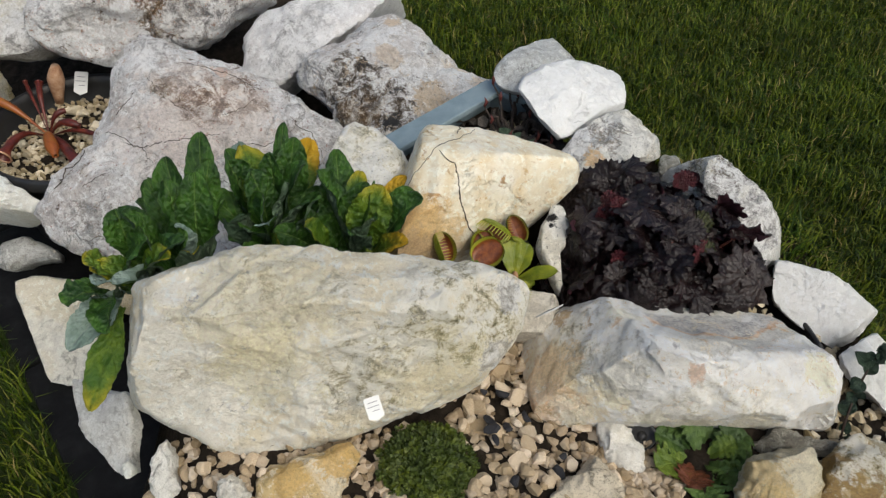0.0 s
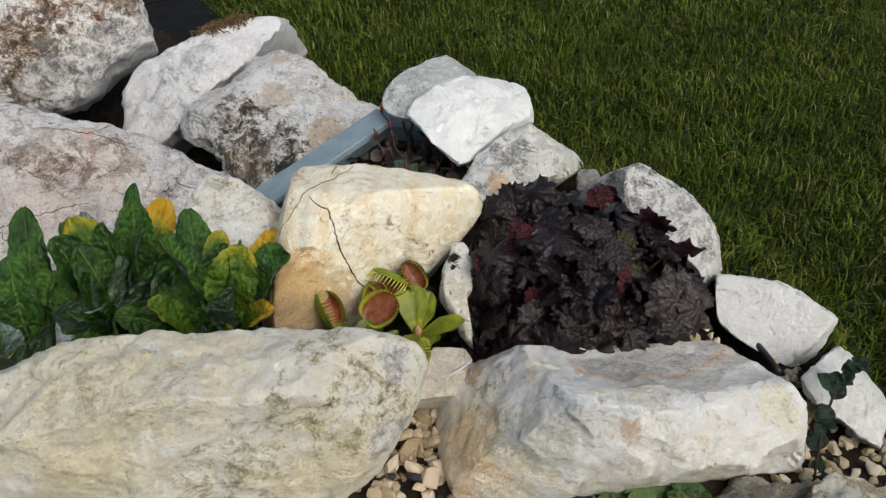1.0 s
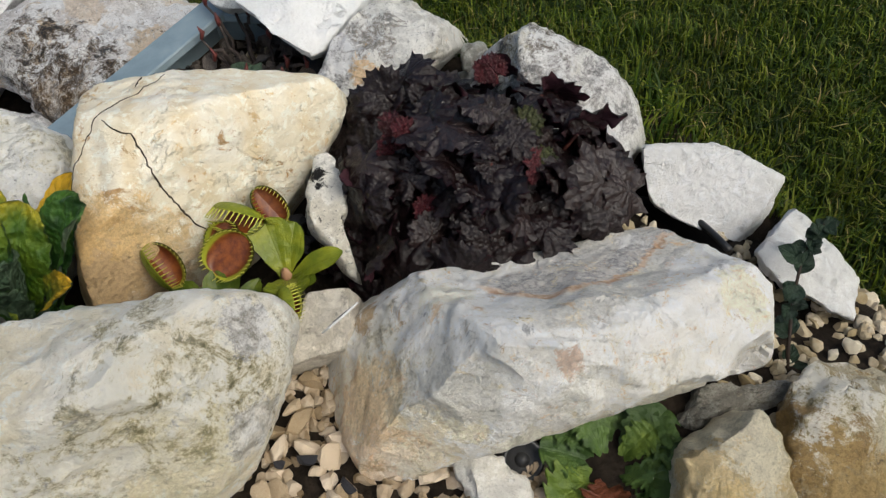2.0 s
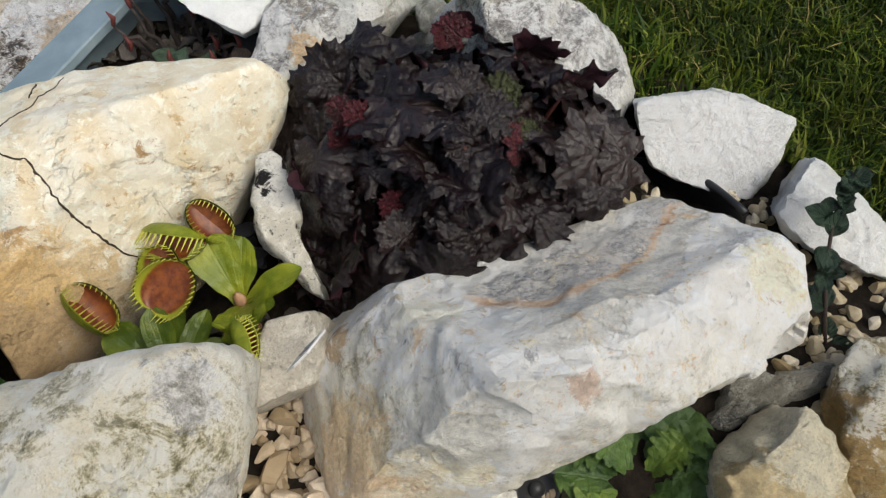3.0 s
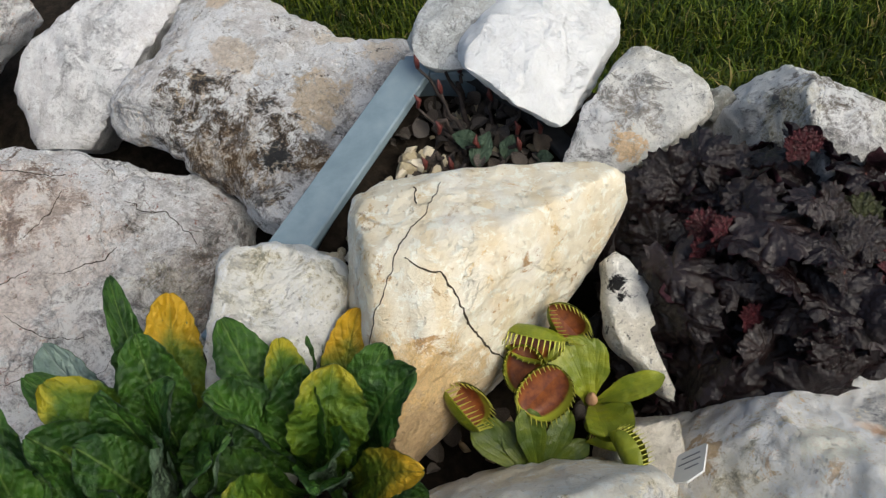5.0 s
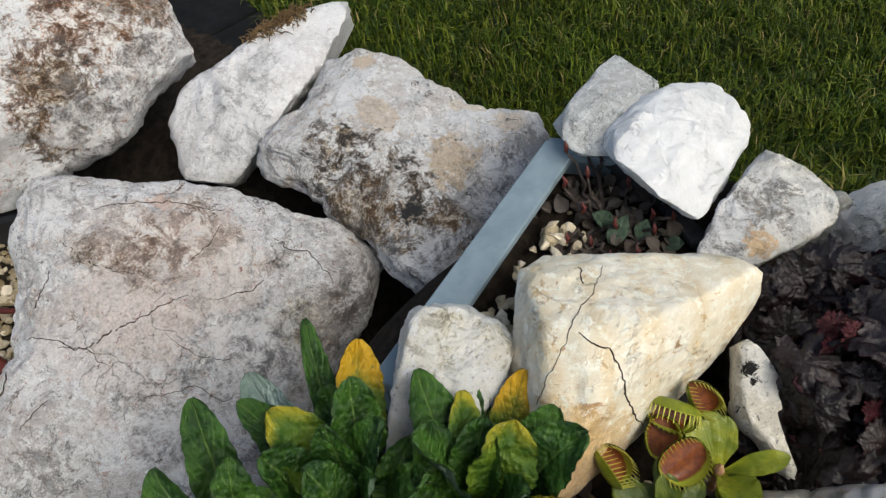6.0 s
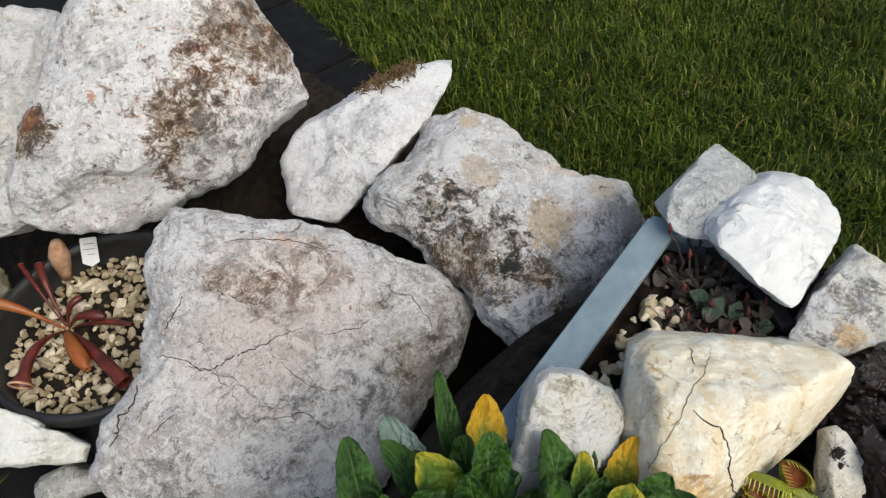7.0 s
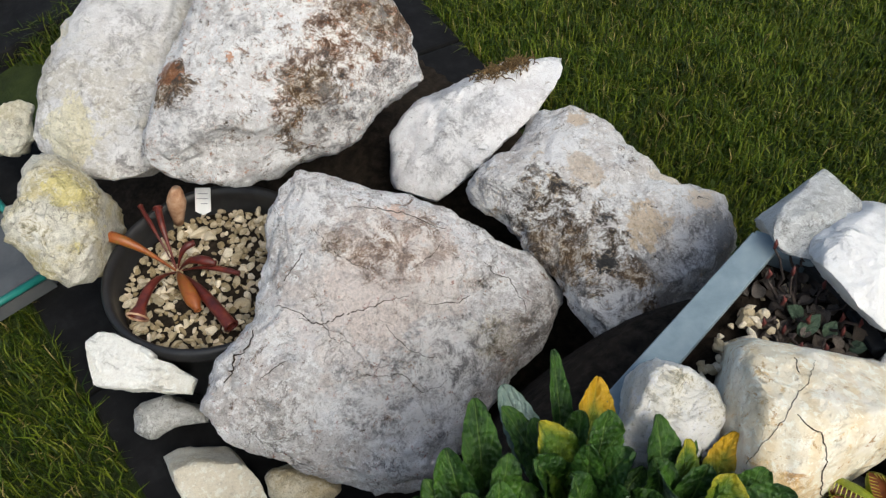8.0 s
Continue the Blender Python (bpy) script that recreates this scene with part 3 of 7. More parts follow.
boulder_rock = rock("rock", (-0.248, 0.603, 0.111), (0.23, -0.49, 0.84), [151, 130, 124, 123, 122, 126, 140, 164, 143, 118, 113, 110, 140, 165, 159, 142, 136, 137, 138, 144, 130, 120, 120, 125, 146, 167],
    0.045, 0.15, stone("grey_limestone", (0.88, 0.865, 0.86), (0.66, 0.62, 0.60), lines=0.6, veins=0.34, speck=0.5, seed=7.0, vein=(0.33,0.29,0.28), grain=1.8, spots=at((-0.248, 0.603, 0.111), (0.23, -0.49, 0.84), ((-0.215, 0.539, 0.116), 0.055, 'grey', 0.75), ((-0.291, 0.667, 0.006), 0.05, 'grey', 0.7), ((-0.246, 0.620, 0.174), 0.045, 'grey', 0.6), ((-0.170, 0.567, 0.116), 0.03, 'grey', 0.6), ((-0.151, 0.582, 0.117), 0.02, 'olive', 0.6), ((-0.278, 0.638, 0.189), 0.011, 'brown', 0.85), ((-0.259, 0.628, 0.179), 0.008, 'brown', 0.85), ((-0.214, 0.643, 0.173), 0.03, 'rust', 0.75), ((-0.232, 0.610, 0.165), 0.06, (0.60, 0.50, 0.44), 0.45), ((-0.270, 0.585, 0.160), 0.05, (0.62, 0.54, 0.50), 0.4), ((-0.135, 0.575, 0.110), 0.03, 'brown', 0.5), ((-0.241, 0.628, 0.176), 0.02, 'rust', 0.5), ((-0.229, 0.674, 0.185), 0.008, (0.6, 0.4, 0.3), 0.6), ((-0.299, 0.674, 0.037), 0.006, (0.28, 0.12, 0.09), 0.8), ((-0.288, 0.690, 0.031), 0.006, (0.28, 0.12, 0.09), 0.9), ((-0.113, 0.602, 0.105), 0.025, 'dark', 0.6), ((-0.334, 0.512, 0.122), 0.02, 'dark', 0.55), ((-0.299, 0.685, 0.209), 0.016, 'grey', 0.7), ((-0.262, 0.650, 0.190), 0.03, 'rust', 0.35), ((-0.186, 0.566, 0.123), 0.035, 'grey', 0.7), ((-0.333, 0.625, 0.033), 0.04, 'grey', 0.6))),
    "large grey weathered limestone boulder with fine cracks", seed=4, sub=7, facets=44, chip=0.022, rough=0.045, shards=0.3, relief=1.25, scoops=[((-0.264, 0.629, 0.182), (0.21, -0.41, 0.89), 0.026, 0.003), ((-0.177, 0.611, 0.147), (0.31, -0.40, 0.86), 0.03, 0.0035), ((-0.260, 0.667, -0.017), (0.36, -0.22, 0.90), 0.03, 0.003), ((-0.137, 0.661, 0.137), (0.60, 0.26, 0.75), 0.022, 0.003), ((-0.152, 0.611, 0.138), (0.42, -0.36, 0.83), 0.02, 0.003), ((-0.307, 0.575, 0.159), (-0.01, -0.38, 0.92), 0.03, 0.003), ((-0.255, 0.528, 0.120), (0.19, -0.59, 0.78), 0.03, 0.003)])
slim_rock = rock("rock", (-0.161, 0.822, 0.150), (-0.17, -0.42, 0.89), [45, 49, 66, 113, 104, 63, 45, 42, 41, 39, 39, 42, 48, 58, 73, 77, 83, 86, 90, 87, 66, 49, 44, 41, 40, 41],
    0.035, 0.06, stone("pale_grey_limestone", (0.86, 0.85, 0.85), (0.77, 0.75, 0.75), veins=0.15, speck=0.3, seed=9.0, grain=1.3, spots=at((-0.161, 0.822, 0.150), (-0.17, -0.42, 0.89), ((-0.102, 0.845, 0.203), 0.012, 'brown', 0.6), ((-0.182, 0.768, 0.154), 0.03, 'grey', 0.6), ((-0.153, 0.800, 0.179), 0.03, 'grey', 0.5))),
    "slim leaning pale grey limestone rock", seed=5, rough=0.05, relief=1.0, facets=12, chip=0.04, planes=[((-0.17, -0.42, 0.89), 30), ((-0.48, -0.42, 0.77), 33.6), ((-0.23, -0.68, 0.69), 35.1), ((0.13, -0.56, 0.82), 36.6), ((0.11, -0.24, 0.96), 33.6), ((-0.27, -0.11, 0.96), 35.1), ((-0.36, 0.51, 0.78), 37.6), ((-0.32, 0.52, 0.79), 38.9), ((0.96, -0.19, -0.19), 82.6), ((0.73, -0.42, -0.53), 44.7), ((0.62, -0.49, -0.62), 39.9), ((-0.74, 0.4, 0.54), 54.4), ((-1, -0.03, 0.07), 79.7), ((-0.34, 0.58, 0.74), 41.3), ((-0.05, 0.6, 0.8), 57), ((0.63, -0.56, -0.54), 39.4), ((-0.36, -0.68, -0.64), 85.3), ((-0, -0, -1), 100)])
# its six plain grey spots paint shade on the face beside the trough
lichen_rock = rock("rock", (-0.039, 0.708, 0.125), (0.05, -0.17, 0.98), [81, 70, 76, 75, 84, 108, 132, 135, 118, 109, 125, 137, 95, 84, 85, 84, 91, 121, 143, 130, 129, 121, 120, 124, 130, 122],
    0.045, 0.12, stone("lichen_limestone", (0.87, 0.86, 0.85), (0.69, 0.65, 0.62), veins=0.22, speck=0.4, seed=11.0, grain=1.6, spots=at((-0.039, 0.708, 0.125), (0.05, -0.17, 0.98), ((0.012, 0.622, 0.138), 0.038, (0.30, 0.29, 0.28), 0.9), ((0.052, 0.655, 0.135), 0.030, (0.33, 0.32, 0.31), 0.9), ((-0.030, 0.598, 0.120), 0.030, (0.30, 0.29, 0.28), 0.85), ((-0.000, 0.619, 0.135), 0.03, (0.30, 0.29, 0.28), 0.85), ((0.026, 0.643, 0.150), 0.022, (0.26, 0.25, 0.24), 0.85), ((-0.046, 0.592, 0.110), 0.03, (0.32, 0.31, 0.30), 0.8), ((-0.105, 0.693, 0.161), 0.036, 'dark', 0.95), ((-0.076, 0.649, 0.152), 0.04, 'dark', 0.95), ((-0.054, 0.624, 0.151), 0.028, 'dark', 0.95), ((-0.037, 0.604, 0.141), 0.03, 'brown', 0.9), ((-0.091, 0.649, 0.142), 0.03, 'brown', 0.8), ((-0.101, 0.710, 0.171), 0.02, 'dark', 0.85), ((-0.147, 0.716, 0.152), 0.03, 'grey', 0.8), ((-0.012, 0.792, 0.062), 0.026, (0.52, 0.4, 0.26), 0.75), ((-0.007, 0.666, 0.159), 0.022, (0.52, 0.4, 0.26), 0.75), ((-0.057, 0.786, 0.178), 0.01, (0.55, 0.42, 0.28), 0.7), ((-0.024, 0.806, 0.095), 0.014, (0.55, 0.44, 0.31), 0.7), ((0.045, 0.697, 0.157), 0.012, (0.6, 0.48, 0.34), 0.6), ((-0.056, 0.583, 0.125), 0.04, 'grey', 0.9), ((0.019, 0.640, 0.144), 0.03, 'grey', 0.8), ((-0.045, 0.644, 0.157), 0.016, 'dark', 1.0), ((-0.052, 0.631, 0.153), 0.01, (0.03, 0.03, 0.03), 1.0), ((-0.116, 0.789, 0.165), 0.03, 'grey', 0.6), ((0.019, 0.727, 0.161), 0.018, (0.6, 0.5, 0.38), 0.6), ((-0.060, 0.723, 0.173), 0.016, (0.56, 0.45, 0.33), 0.6))),
    "pale limestone rock with black and brown lichen stains", seed=6, sub=6, facets=30, rough=0.05, relief=1.25, scoops=[((-0.102, 0.684, 0.157), (-0.47, -0.41, 0.78), 0.028, 0.004), ((0.011, 0.761, 0.099), (-0.84, -0.55, -0.01), 0.03, 0.003), ((-0.058, 0.608, 0.144), (-0.25, -0.42, 0.87), 0.028, 0.005), ((-0.136, 0.712, 0.159), (-0.53, -0.65, 0.54), 0.025, 0.004)])
brown_rock = rock("rock", (-0.345, 0.869, 0.209), (0.25, -0.50, 0.83), [129, 130, 137, 136, 150, 149, 148, 118, 107, 100, 97, 99, 114, 135, 168, 176, 152, 148, 112, 107, 113, 113, 113, 122, 151, 143],
    0.05, 0.14, stone("rusty_limestone", (0.87, 0.865, 0.86), (0.73, 0.71, 0.7), veins=0.2, speck=0.4, seed=13.0, grain=1.6, spots=at((-0.345, 0.869, 0.209), (0.25, -0.50, 0.83), ((-0.280, 0.833, 0.222), 0.052, 'rust', 0.9), ((-0.252, 0.878, 0.233), 0.05, 'rust', 0.9), ((-0.312, 0.799, 0.208), 0.03, 'rust', 0.9), ((-0.309, 0.793, 0.186), 0.026, 'brown', 0.95), ((-0.329, 0.786, 0.178), 0.018, 'brown', 0.9), ((-0.245, 0.895, 0.239), 0.04, 'brown', 0.7), ((-0.321, 0.809, 0.224), 0.016, 'brown', 0.8), ((-0.396, 0.947, 0.184), 0.01, (0.45, 0.22, 0.14), 0.8), ((-0.380, 0.977, 0.203), 0.012, (0.45, 0.25, 0.17), 0.8), ((-0.371, 0.977, 0.167), 0.008, (0.45, 0.22, 0.14), 0.8), ((-0.294, 0.818, 0.220), 0.02, 'dark', 0.7), ((-0.285, 0.802, 0.179), 0.04, 'grey', 0.85), ((-0.243, 0.831, 0.184), 0.035, 'grey', 0.8), ((-0.219, 0.854, 0.193), 0.02, 'grey', 0.6), ((-0.369, 0.853, 0.265), 0.02, 'grey', 0.6), ((-0.436, 0.798, 0.236), 0.022, 'brown', 0.95), ((-0.442, 0.813, 0.238), 0.014, (0.26, 0.11, 0.05), 0.8), ((-0.381, 0.961, 0.166), 0.006, (0.5, 0.24, 0.14), 0.9), ((-0.380, 0.819, 0.248), 0.005, (0.45, 0.22, 0.12), 0.9), ((-0.304, 0.807, 0.214), 0.02, 'brown', 0.8), ((-0.420, 0.759, 0.208), 0.03, 'grey', 0.7))),
    "large white limestone boulder stained rusty brown", seed=7, sub=6, facets=26, rough=0.045, cuts=[((0.3, -0.9, 0.0), (-0.29, 0.80, 0.18))], relief=1.25, scoops=[((-0.290, 0.799, 0.179), (0.35, -0.94, 0.05), 0.026, 0.006), ((-0.389, 0.767, 0.180), (0.30, -0.95, 0.03), 0.03, 0.004), ((-0.348, 0.781, 0.168), (0.34, -0.94, -0.01), 0.02, 0.003), ((-0.351, 0.801, 0.228), (0.28, -0.65, 0.70), 0.035, 0.003)])
pale_rock = rock("rock", (-0.522, 0.903, 0.183), (0.00, -0.41, 0.91), [53, 59, 80, 103, 141, 134, 127, 132, 108, 96, 85, 77, 74, 79, 90, 96, 120, 127, 127, 126, 140, 131, 98, 77, 65, 54],
    0.03, 0.13, stone("pale_limestone", (0.72, 0.71, 0.7), (0.64, 0.61, 0.55), veins=0.24, speck=0.3, seed=15.0, grain=1.3, spots=at((-0.522, 0.903, 0.183), (0.00, -0.41, 0.91), ((-0.562, 0.819, 0.172), 0.03, (0.66, 0.6, 0.36), 0.5), ((-0.568, 0.959, 0.128), 0.03, 'grey', 0.7), ((-0.504, 0.910, 0.219), 0.03, 'grey', 0.5), ((-0.595, 0.930, 0.211), 0.02, (0.64, 0.58, 0.36), 0.5), ((-0.500, 0.789, 0.150), 0.02, 'grey', 0.8))),
    "tall pale greyish limestone rock", seed=8)
yellow_rock = rock("rock", (-0.555, 0.726, 0.142), (0.00, -0.35, 0.94), [37, 35, 38, 45, 45, 48, 57, 67, 73, 61, 51, 40, 39, 49, 52, 49, 49, 50, 54, 61, 67, 78, 61, 47, 44, 42],
    0.035, 0.12, stone("pitted_limestone", (0.76, 0.73, 0.62), (0.66, 0.58, 0.34), veins=0.34, speck=0.3, seed=17.0, grain=1.5, spots=at((-0.555, 0.726, 0.142), (0.00, -0.35, 0.94), ((-0.558, 0.690, 0.164), 0.016, 'olive', 0.8), ((-0.536, 0.735, 0.175), 0.018, (0.62, 0.54, 0.2), 0.6), ((-0.519, 0.692, 0.135), 0.012, 'olive', 0.7))),
    "yellowish pitted limestone rock beside the pot", seed=9, rough=0.09)
strip_rock = rock("rock", (-0.470, 0.589, 0.090), (0.00, -0.30, 0.95), [36, 22, 21, 20, 18, 19, 20, 22, 27, 39, 47, 50, 42, 37, 35, 35, 28, 24, 22, 22, 23, 25, 28, 39, 61, 60],
    0.012, 0.1, stone("chalk_white", (0.84, 0.83, 0.77), (0.8, 0.77, 0.68), veins=0.1, speck=0.1, seed=19.0),
    "flat white limestone piece standing below the pot", seed=10, sub=5, boxy=0.16, taper=0.55, rough=0.01, facets=9, chip=0.04, relief=1.0, shards=0.22, sharp=32, away=(-0.39, 0.49, -0.78))
grey_stone = rock("rock", (-0.471, 0.589, -0.002), (0.00, -0.20, 0.98), [41, 31, 23, 19, 17, 18, 20, 21, 20, 21, 24, 31, 35, 32, 30, 33, 30, 28, 26, 18, 16, 15, 15, 17, 22, 42],
    0.015, 0.06, stone("small_grey", (0.60,0.60,0.58), (0.42,0.42,0.40), veins=0.5, speck=0.4, seed=21.0),
    "small grey-white stone on the black pavers", seed=11, sub=4)
edge_stone = rock("rock", (-0.395, 0.495, -0.005), (0.05, -0.45, 0.89), [45, 45, 45, 45, 45, 45],
    0.018, 0.06, stone("chalk_cream", (0.84, 0.8, 0.7), (0.78, 0.71, 0.56), veins=0.12, speck=0.2, seed=23.0, grain=1.3),
    "cream limestone piece at the edge of the pavers", seed=12, sub=5, facets=5, chip=0.04, rough=0.012, relief=1.0, shards=0.3, sharp=34,
    planes=[((0.05, -0.45, 0.89), 21.4), ((-0.3, 0.58, 0.76), 53.9), ((-0.85, -0.48, 0.21), 36.6), ((0.11, 0.77, 0.63), 43.1), ((0.87, 0.48, -0.12), 30.1), ((0.64, -0.41, -0.65), 62.4), ((-0.13, -0.85, -0.51), 64.2), ((-0.83, -0.55, 0.09), 32.2), ((-0.28, 0.81, 0.51), 64.8), ((0.72, 0.69, 0.1), 33.4), ((0, 0, -1), 40), ((0, 1, 0), 65)])
wedge_stone = rock("rock", (-0.324, 0.497, 0.032), (0.00, -0.30, 0.95), [34, 24, 18, 15, 13, 13, 13, 14, 21, 23, 25, 31, 34, 29, 28, 27, 21, 19, 18, 18, 19, 21, 25, 27, 29, 36],
    0.02, 0.08, stone("ochre_stone", (0.62,0.56,0.42), (0.55,0.45,0.28), veins=0.4, speck=0.3, seed=25.0),
    "yellowish stone wedged below the grey boulder", seed=13, sub=4)
upright_slab = rock("rock", (-0.237, 0.284, 0.137), (-0.30, -0.41, 0.86), [35, 31, 29, 26, 25, 25, 26, 23, 23, 23, 27, 37, 46, 30, 23, 19, 17, 16, 15, 15, 15, 16, 19, 24, 43, 48],
    0.012, 0.1, stone("grey_slab", (0.62, 0.62, 0.6), (0.7, 0.69, 0.65), veins=0.18, speck=0.2, seed=27.0),
    "grey limestone slab standing at the edge of the bed", seed=14, sub=5, boxy=0.16, taper=0.55, rough=0.01, facets=9, chip=0.04, relief=1.0, shards=0.22, sharp=32, away=(-0.39, 0.48, -0.78))
small_white_rock = rock("rock", (-0.058, 0.442, 0.244), (0.19, -0.65, 0.73), [35, 32, 26, 25, 27, 27, 30, 37, 33, 31, 34, 33, 32, 34, 33, 33, 31, 26, 26, 32, 33, 33, 34, 33, 29, 34],
    0.02, 0.09, stone("rough_white", (0.88, 0.87, 0.83), (0.83, 0.8, 0.72), veins=0.1, speck=0.4, seed=29.0, grain=1.5, spots=at((-0.058, 0.442, 0.244), (0.19, -0.65, 0.73), ((-0.052, 0.444, 0.265), 0.012, 'olive', 0.6), ((-0.035, 0.437, 0.259), 0.01, 'olive', 0.7), ((-0.063, 0.441, 0.267), 0.014, 'olive', 0.5))),
    "small rough white limestone rock behind the leaves", seed=15, boxy=0.5, taper=0.55, chip=0.04, sub=5, relief=1.0, shards=0.35, facets=12, planes=[((0.19, -0.65, 0.73), 22), ((-0.07, -0.81, 0.58), 24.6), ((0.29, -0.83, 0.47), 25.7), ((0.5, -0.56, 0.66), 26.8), ((0.31, -0.37, 0.88), 24.6), ((-0.07, -0.5, 0.87), 25.7), ((-0.86, 0.26, 0.44), 29.2), ((-0.15, 0.72, 0.68), 34), ((0.95, -0.22, -0.22), 29.5), ((0.79, -0.47, -0.38), 27.8), ((-0.93, 0.34, 0.14), 26.8), ((-0.67, 0.65, 0.35), 30.8), ((0.24, 0.8, 0.55), 28.8), ((0.68, 0.56, 0.47), 27.1), ((-0.9, 0.44, 0.03), 34.2), ((-0.41, 0.83, 0.37), 31.4), ((0.33, 0.76, 0.56), 27.8), ((0.92, 0.08, 0.39), 31.3), ((0.9, -0.4, 0.14), 30.3), ((-0, -0, -1), 74)])
white_rock = rock("rock", (0.114, 0.551, 0.238), (0.31, -0.17, 0.94), [51, 42, 33, 32, 35, 37, 43, 53, 53, 52, 48, 47, 49, 65, 64, 45, 36, 32, 31, 32, 33, 36, 43, 47, 58, 54],
    0.016, 0.06, stone("bright_white", (0.88, 0.88, 0.87), (0.86, 0.855, 0.845), veins=0.02, speck=0.05, seed=31.0, grain=1.0),
    "bright white chalky rock with a clean broken face", seed=16, boxy=0.25, taper=0.55, rough=0.012, facets=40, chip=0.035, relief=0.6, shards=0.42, sharp=26, sub=6, away=(0.42, 0.58, -0.69), scoops=[((0.140, 0.560, 0.246), (0.45, -0.10, 0.89), 0.034, 0.0012)], planes=[((0.31, -0.17, 0.94), 18), ((0.28, -0.49, 0.83), 20.2), ((0.58, -0.27, 0.77), 21.1), ((0.49, 0.11, 0.87), 22), ((0.16, 0.13, 0.98), 20.2), ((-0.02, -0.23, 0.97), 21.1), ((-0.62, 0.47, 0.63), 39.4), ((-0.8, -0.26, -0.54), 35.7), ((0.64, -0.55, -0.54), 36.2), ((0.33, -0.61, -0.72), 33.2), ((-0.73, -0.32, -0.61), 34.6), ((-0.61, 0.71, 0.35), 44.9), ((-0.93, 0.35, -0.14), 48), ((-0.21, 0.76, 0.61), 36.8), ((0.26, 0.6, 0.76), 37.6), ((0.7, -0.71, -0.08), 32.6), ((0.67, -0.73, -0.13), 32.8), ((-0.85, -0.13, -0.52), 39.2), ((-0.77, 0.32, 0.55), 44.5), ((-0.16, 0.49, 0.85), 29.5), ((0.96, -0.01, 0.27), 46.9), ((0.53, -0.54, -0.66), 34.7), ((0.41, -0.56, -0.72), 32.6), ((-0, -0, -1), 88)])
grey_back_rock = rock("rock", (0.082, 0.591, 0.241), (0.10, -0.20, 0.98), [29, 30, 34, 37, 28, 23, 21, 22, 23, 21, 23, 34, 41, 41, 40, 42, 43, 33, 27, 24, 22, 22, 23, 26, 34, 36],
    0.012, 0.18, stone("grey_back", (0.62, 0.63, 0.62), (0.52, 0.53, 0.52), veins=0.25, speck=0.3, seed=33.0),
    "grey square-cornered stone at the edge of the lawn", seed=17, boxy=0.25, taper=0.55, rough=0.012, facets=12, chip=0.04, relief=0.5, shards=0.25, sharp=32, away=(0.35, 0.65, -0.67), planes=[((0.1, -0.2, 0.97), 12), ((-0.1, -0.46, 0.88), 13.4), ((0.27, -0.45, 0.85), 14), ((0.41, -0.08, 0.91), 14.6), ((0.15, 0.13, 0.98), 13.4), ((-0.2, -0.06, 0.98), 14), ((-0.59, 0.69, 0.42), 23.4), ((-0.86, -0.13, -0.49), 33.1), ((0.67, 0.27, 0.69), 30.5), ((-0.21, -0.69, -0.69), 29.1), ((-0.54, 0.76, 0.37), 26), ((-0.76, 0.39, 0.53), 26.2), ((-0.38, 0.5, 0.78), 21.2), ((0.74, -0.45, -0.5), 24.1), ((-0.3, -0.51, -0.81), 34.8)])
grey_rock = rock("rock", (0.140, 0.497, 0.222), (-0.13, -0.26, 0.96), [38, 36, 36, 34, 34, 34, 35, 34, 24, 21, 18, 19, 21, 25, 42, 41, 29, 26, 25, 29, 33, 31, 29, 27, 28, 37],
    0.022, 0.12, stone("grey_cream", (0.82, 0.8, 0.75), (0.7, 0.67, 0.6), veins=0.2, speck=0.5, seed=35.0, grain=1.4, spots=at((0.140, 0.497, 0.222), (-0.13, -0.26, 0.96), ((0.119, 0.492, 0.237), 0.022, 'dark', 0.7), ((0.106, 0.494, 0.224), 0.025, 'grey', 0.9), ((0.125, 0.474, 0.226), 0.01, (0.62, 0.42, 0.22), 0.8), ((0.166, 0.537, 0.195), 0.02, 'grey', 0.6))),
    "grey and cream limestone rock beside the lawn", seed=18, boxy=0.5, taper=0.55, chip=0.04, sub=6, relief=1.0, facets=12, planes=[((-0.13, -0.26, 0.96), 24), ((-0.45, -0.25, 0.86), 26.9), ((-0.22, -0.54, 0.81), 28.1), ((0.15, -0.43, 0.89), 29.3), ((0.16, -0.1, 0.98), 26.9), ((-0.56, 0.72, 0.41), 23.4), ((0.49, 0.44, 0.75), 33.2), ((0.74, 0.18, 0.65), 33.6), ((0.88, -0.43, 0.21), 38.3), ((0.52, -0.79, -0.31), 31.2), ((-0.69, 0.72, 0.08), 22.3), ((-0.56, 0.8, 0.22), 21.4), ((0.63, 0.33, 0.71), 32.1), ((0.81, -0.52, 0.28), 37.8), ((0.18, -0.9, -0.41), 26.9), ((0.44, -0.65, -0.63), 24.4), ((-0.3, 0.61, 0.73), 27.5), ((0.95, -0.17, 0.25), 39), ((0.17, -0.71, -0.68), 25.3)])
chip_stone = rock("rock", (0.198, 0.503, 0.197), (0.00, -0.45, 0.89), [11, 9, 9, 10, 11, 11, 10, 10, 12, 13, 11, 10, 10, 10, 12, 14, 12, 11, 10, 10, 12, 12, 11, 10, 11, 12],
    0.008, 0.12, stone("grey_chip", (0.42,0.43,0.40), (0.36,0.36,0.33), veins=0.3, speck=0.3, seed=37.0),
    "small grey stone between two rocks", seed=19, sub=4, away=(0.39, 0.64, -0.67))
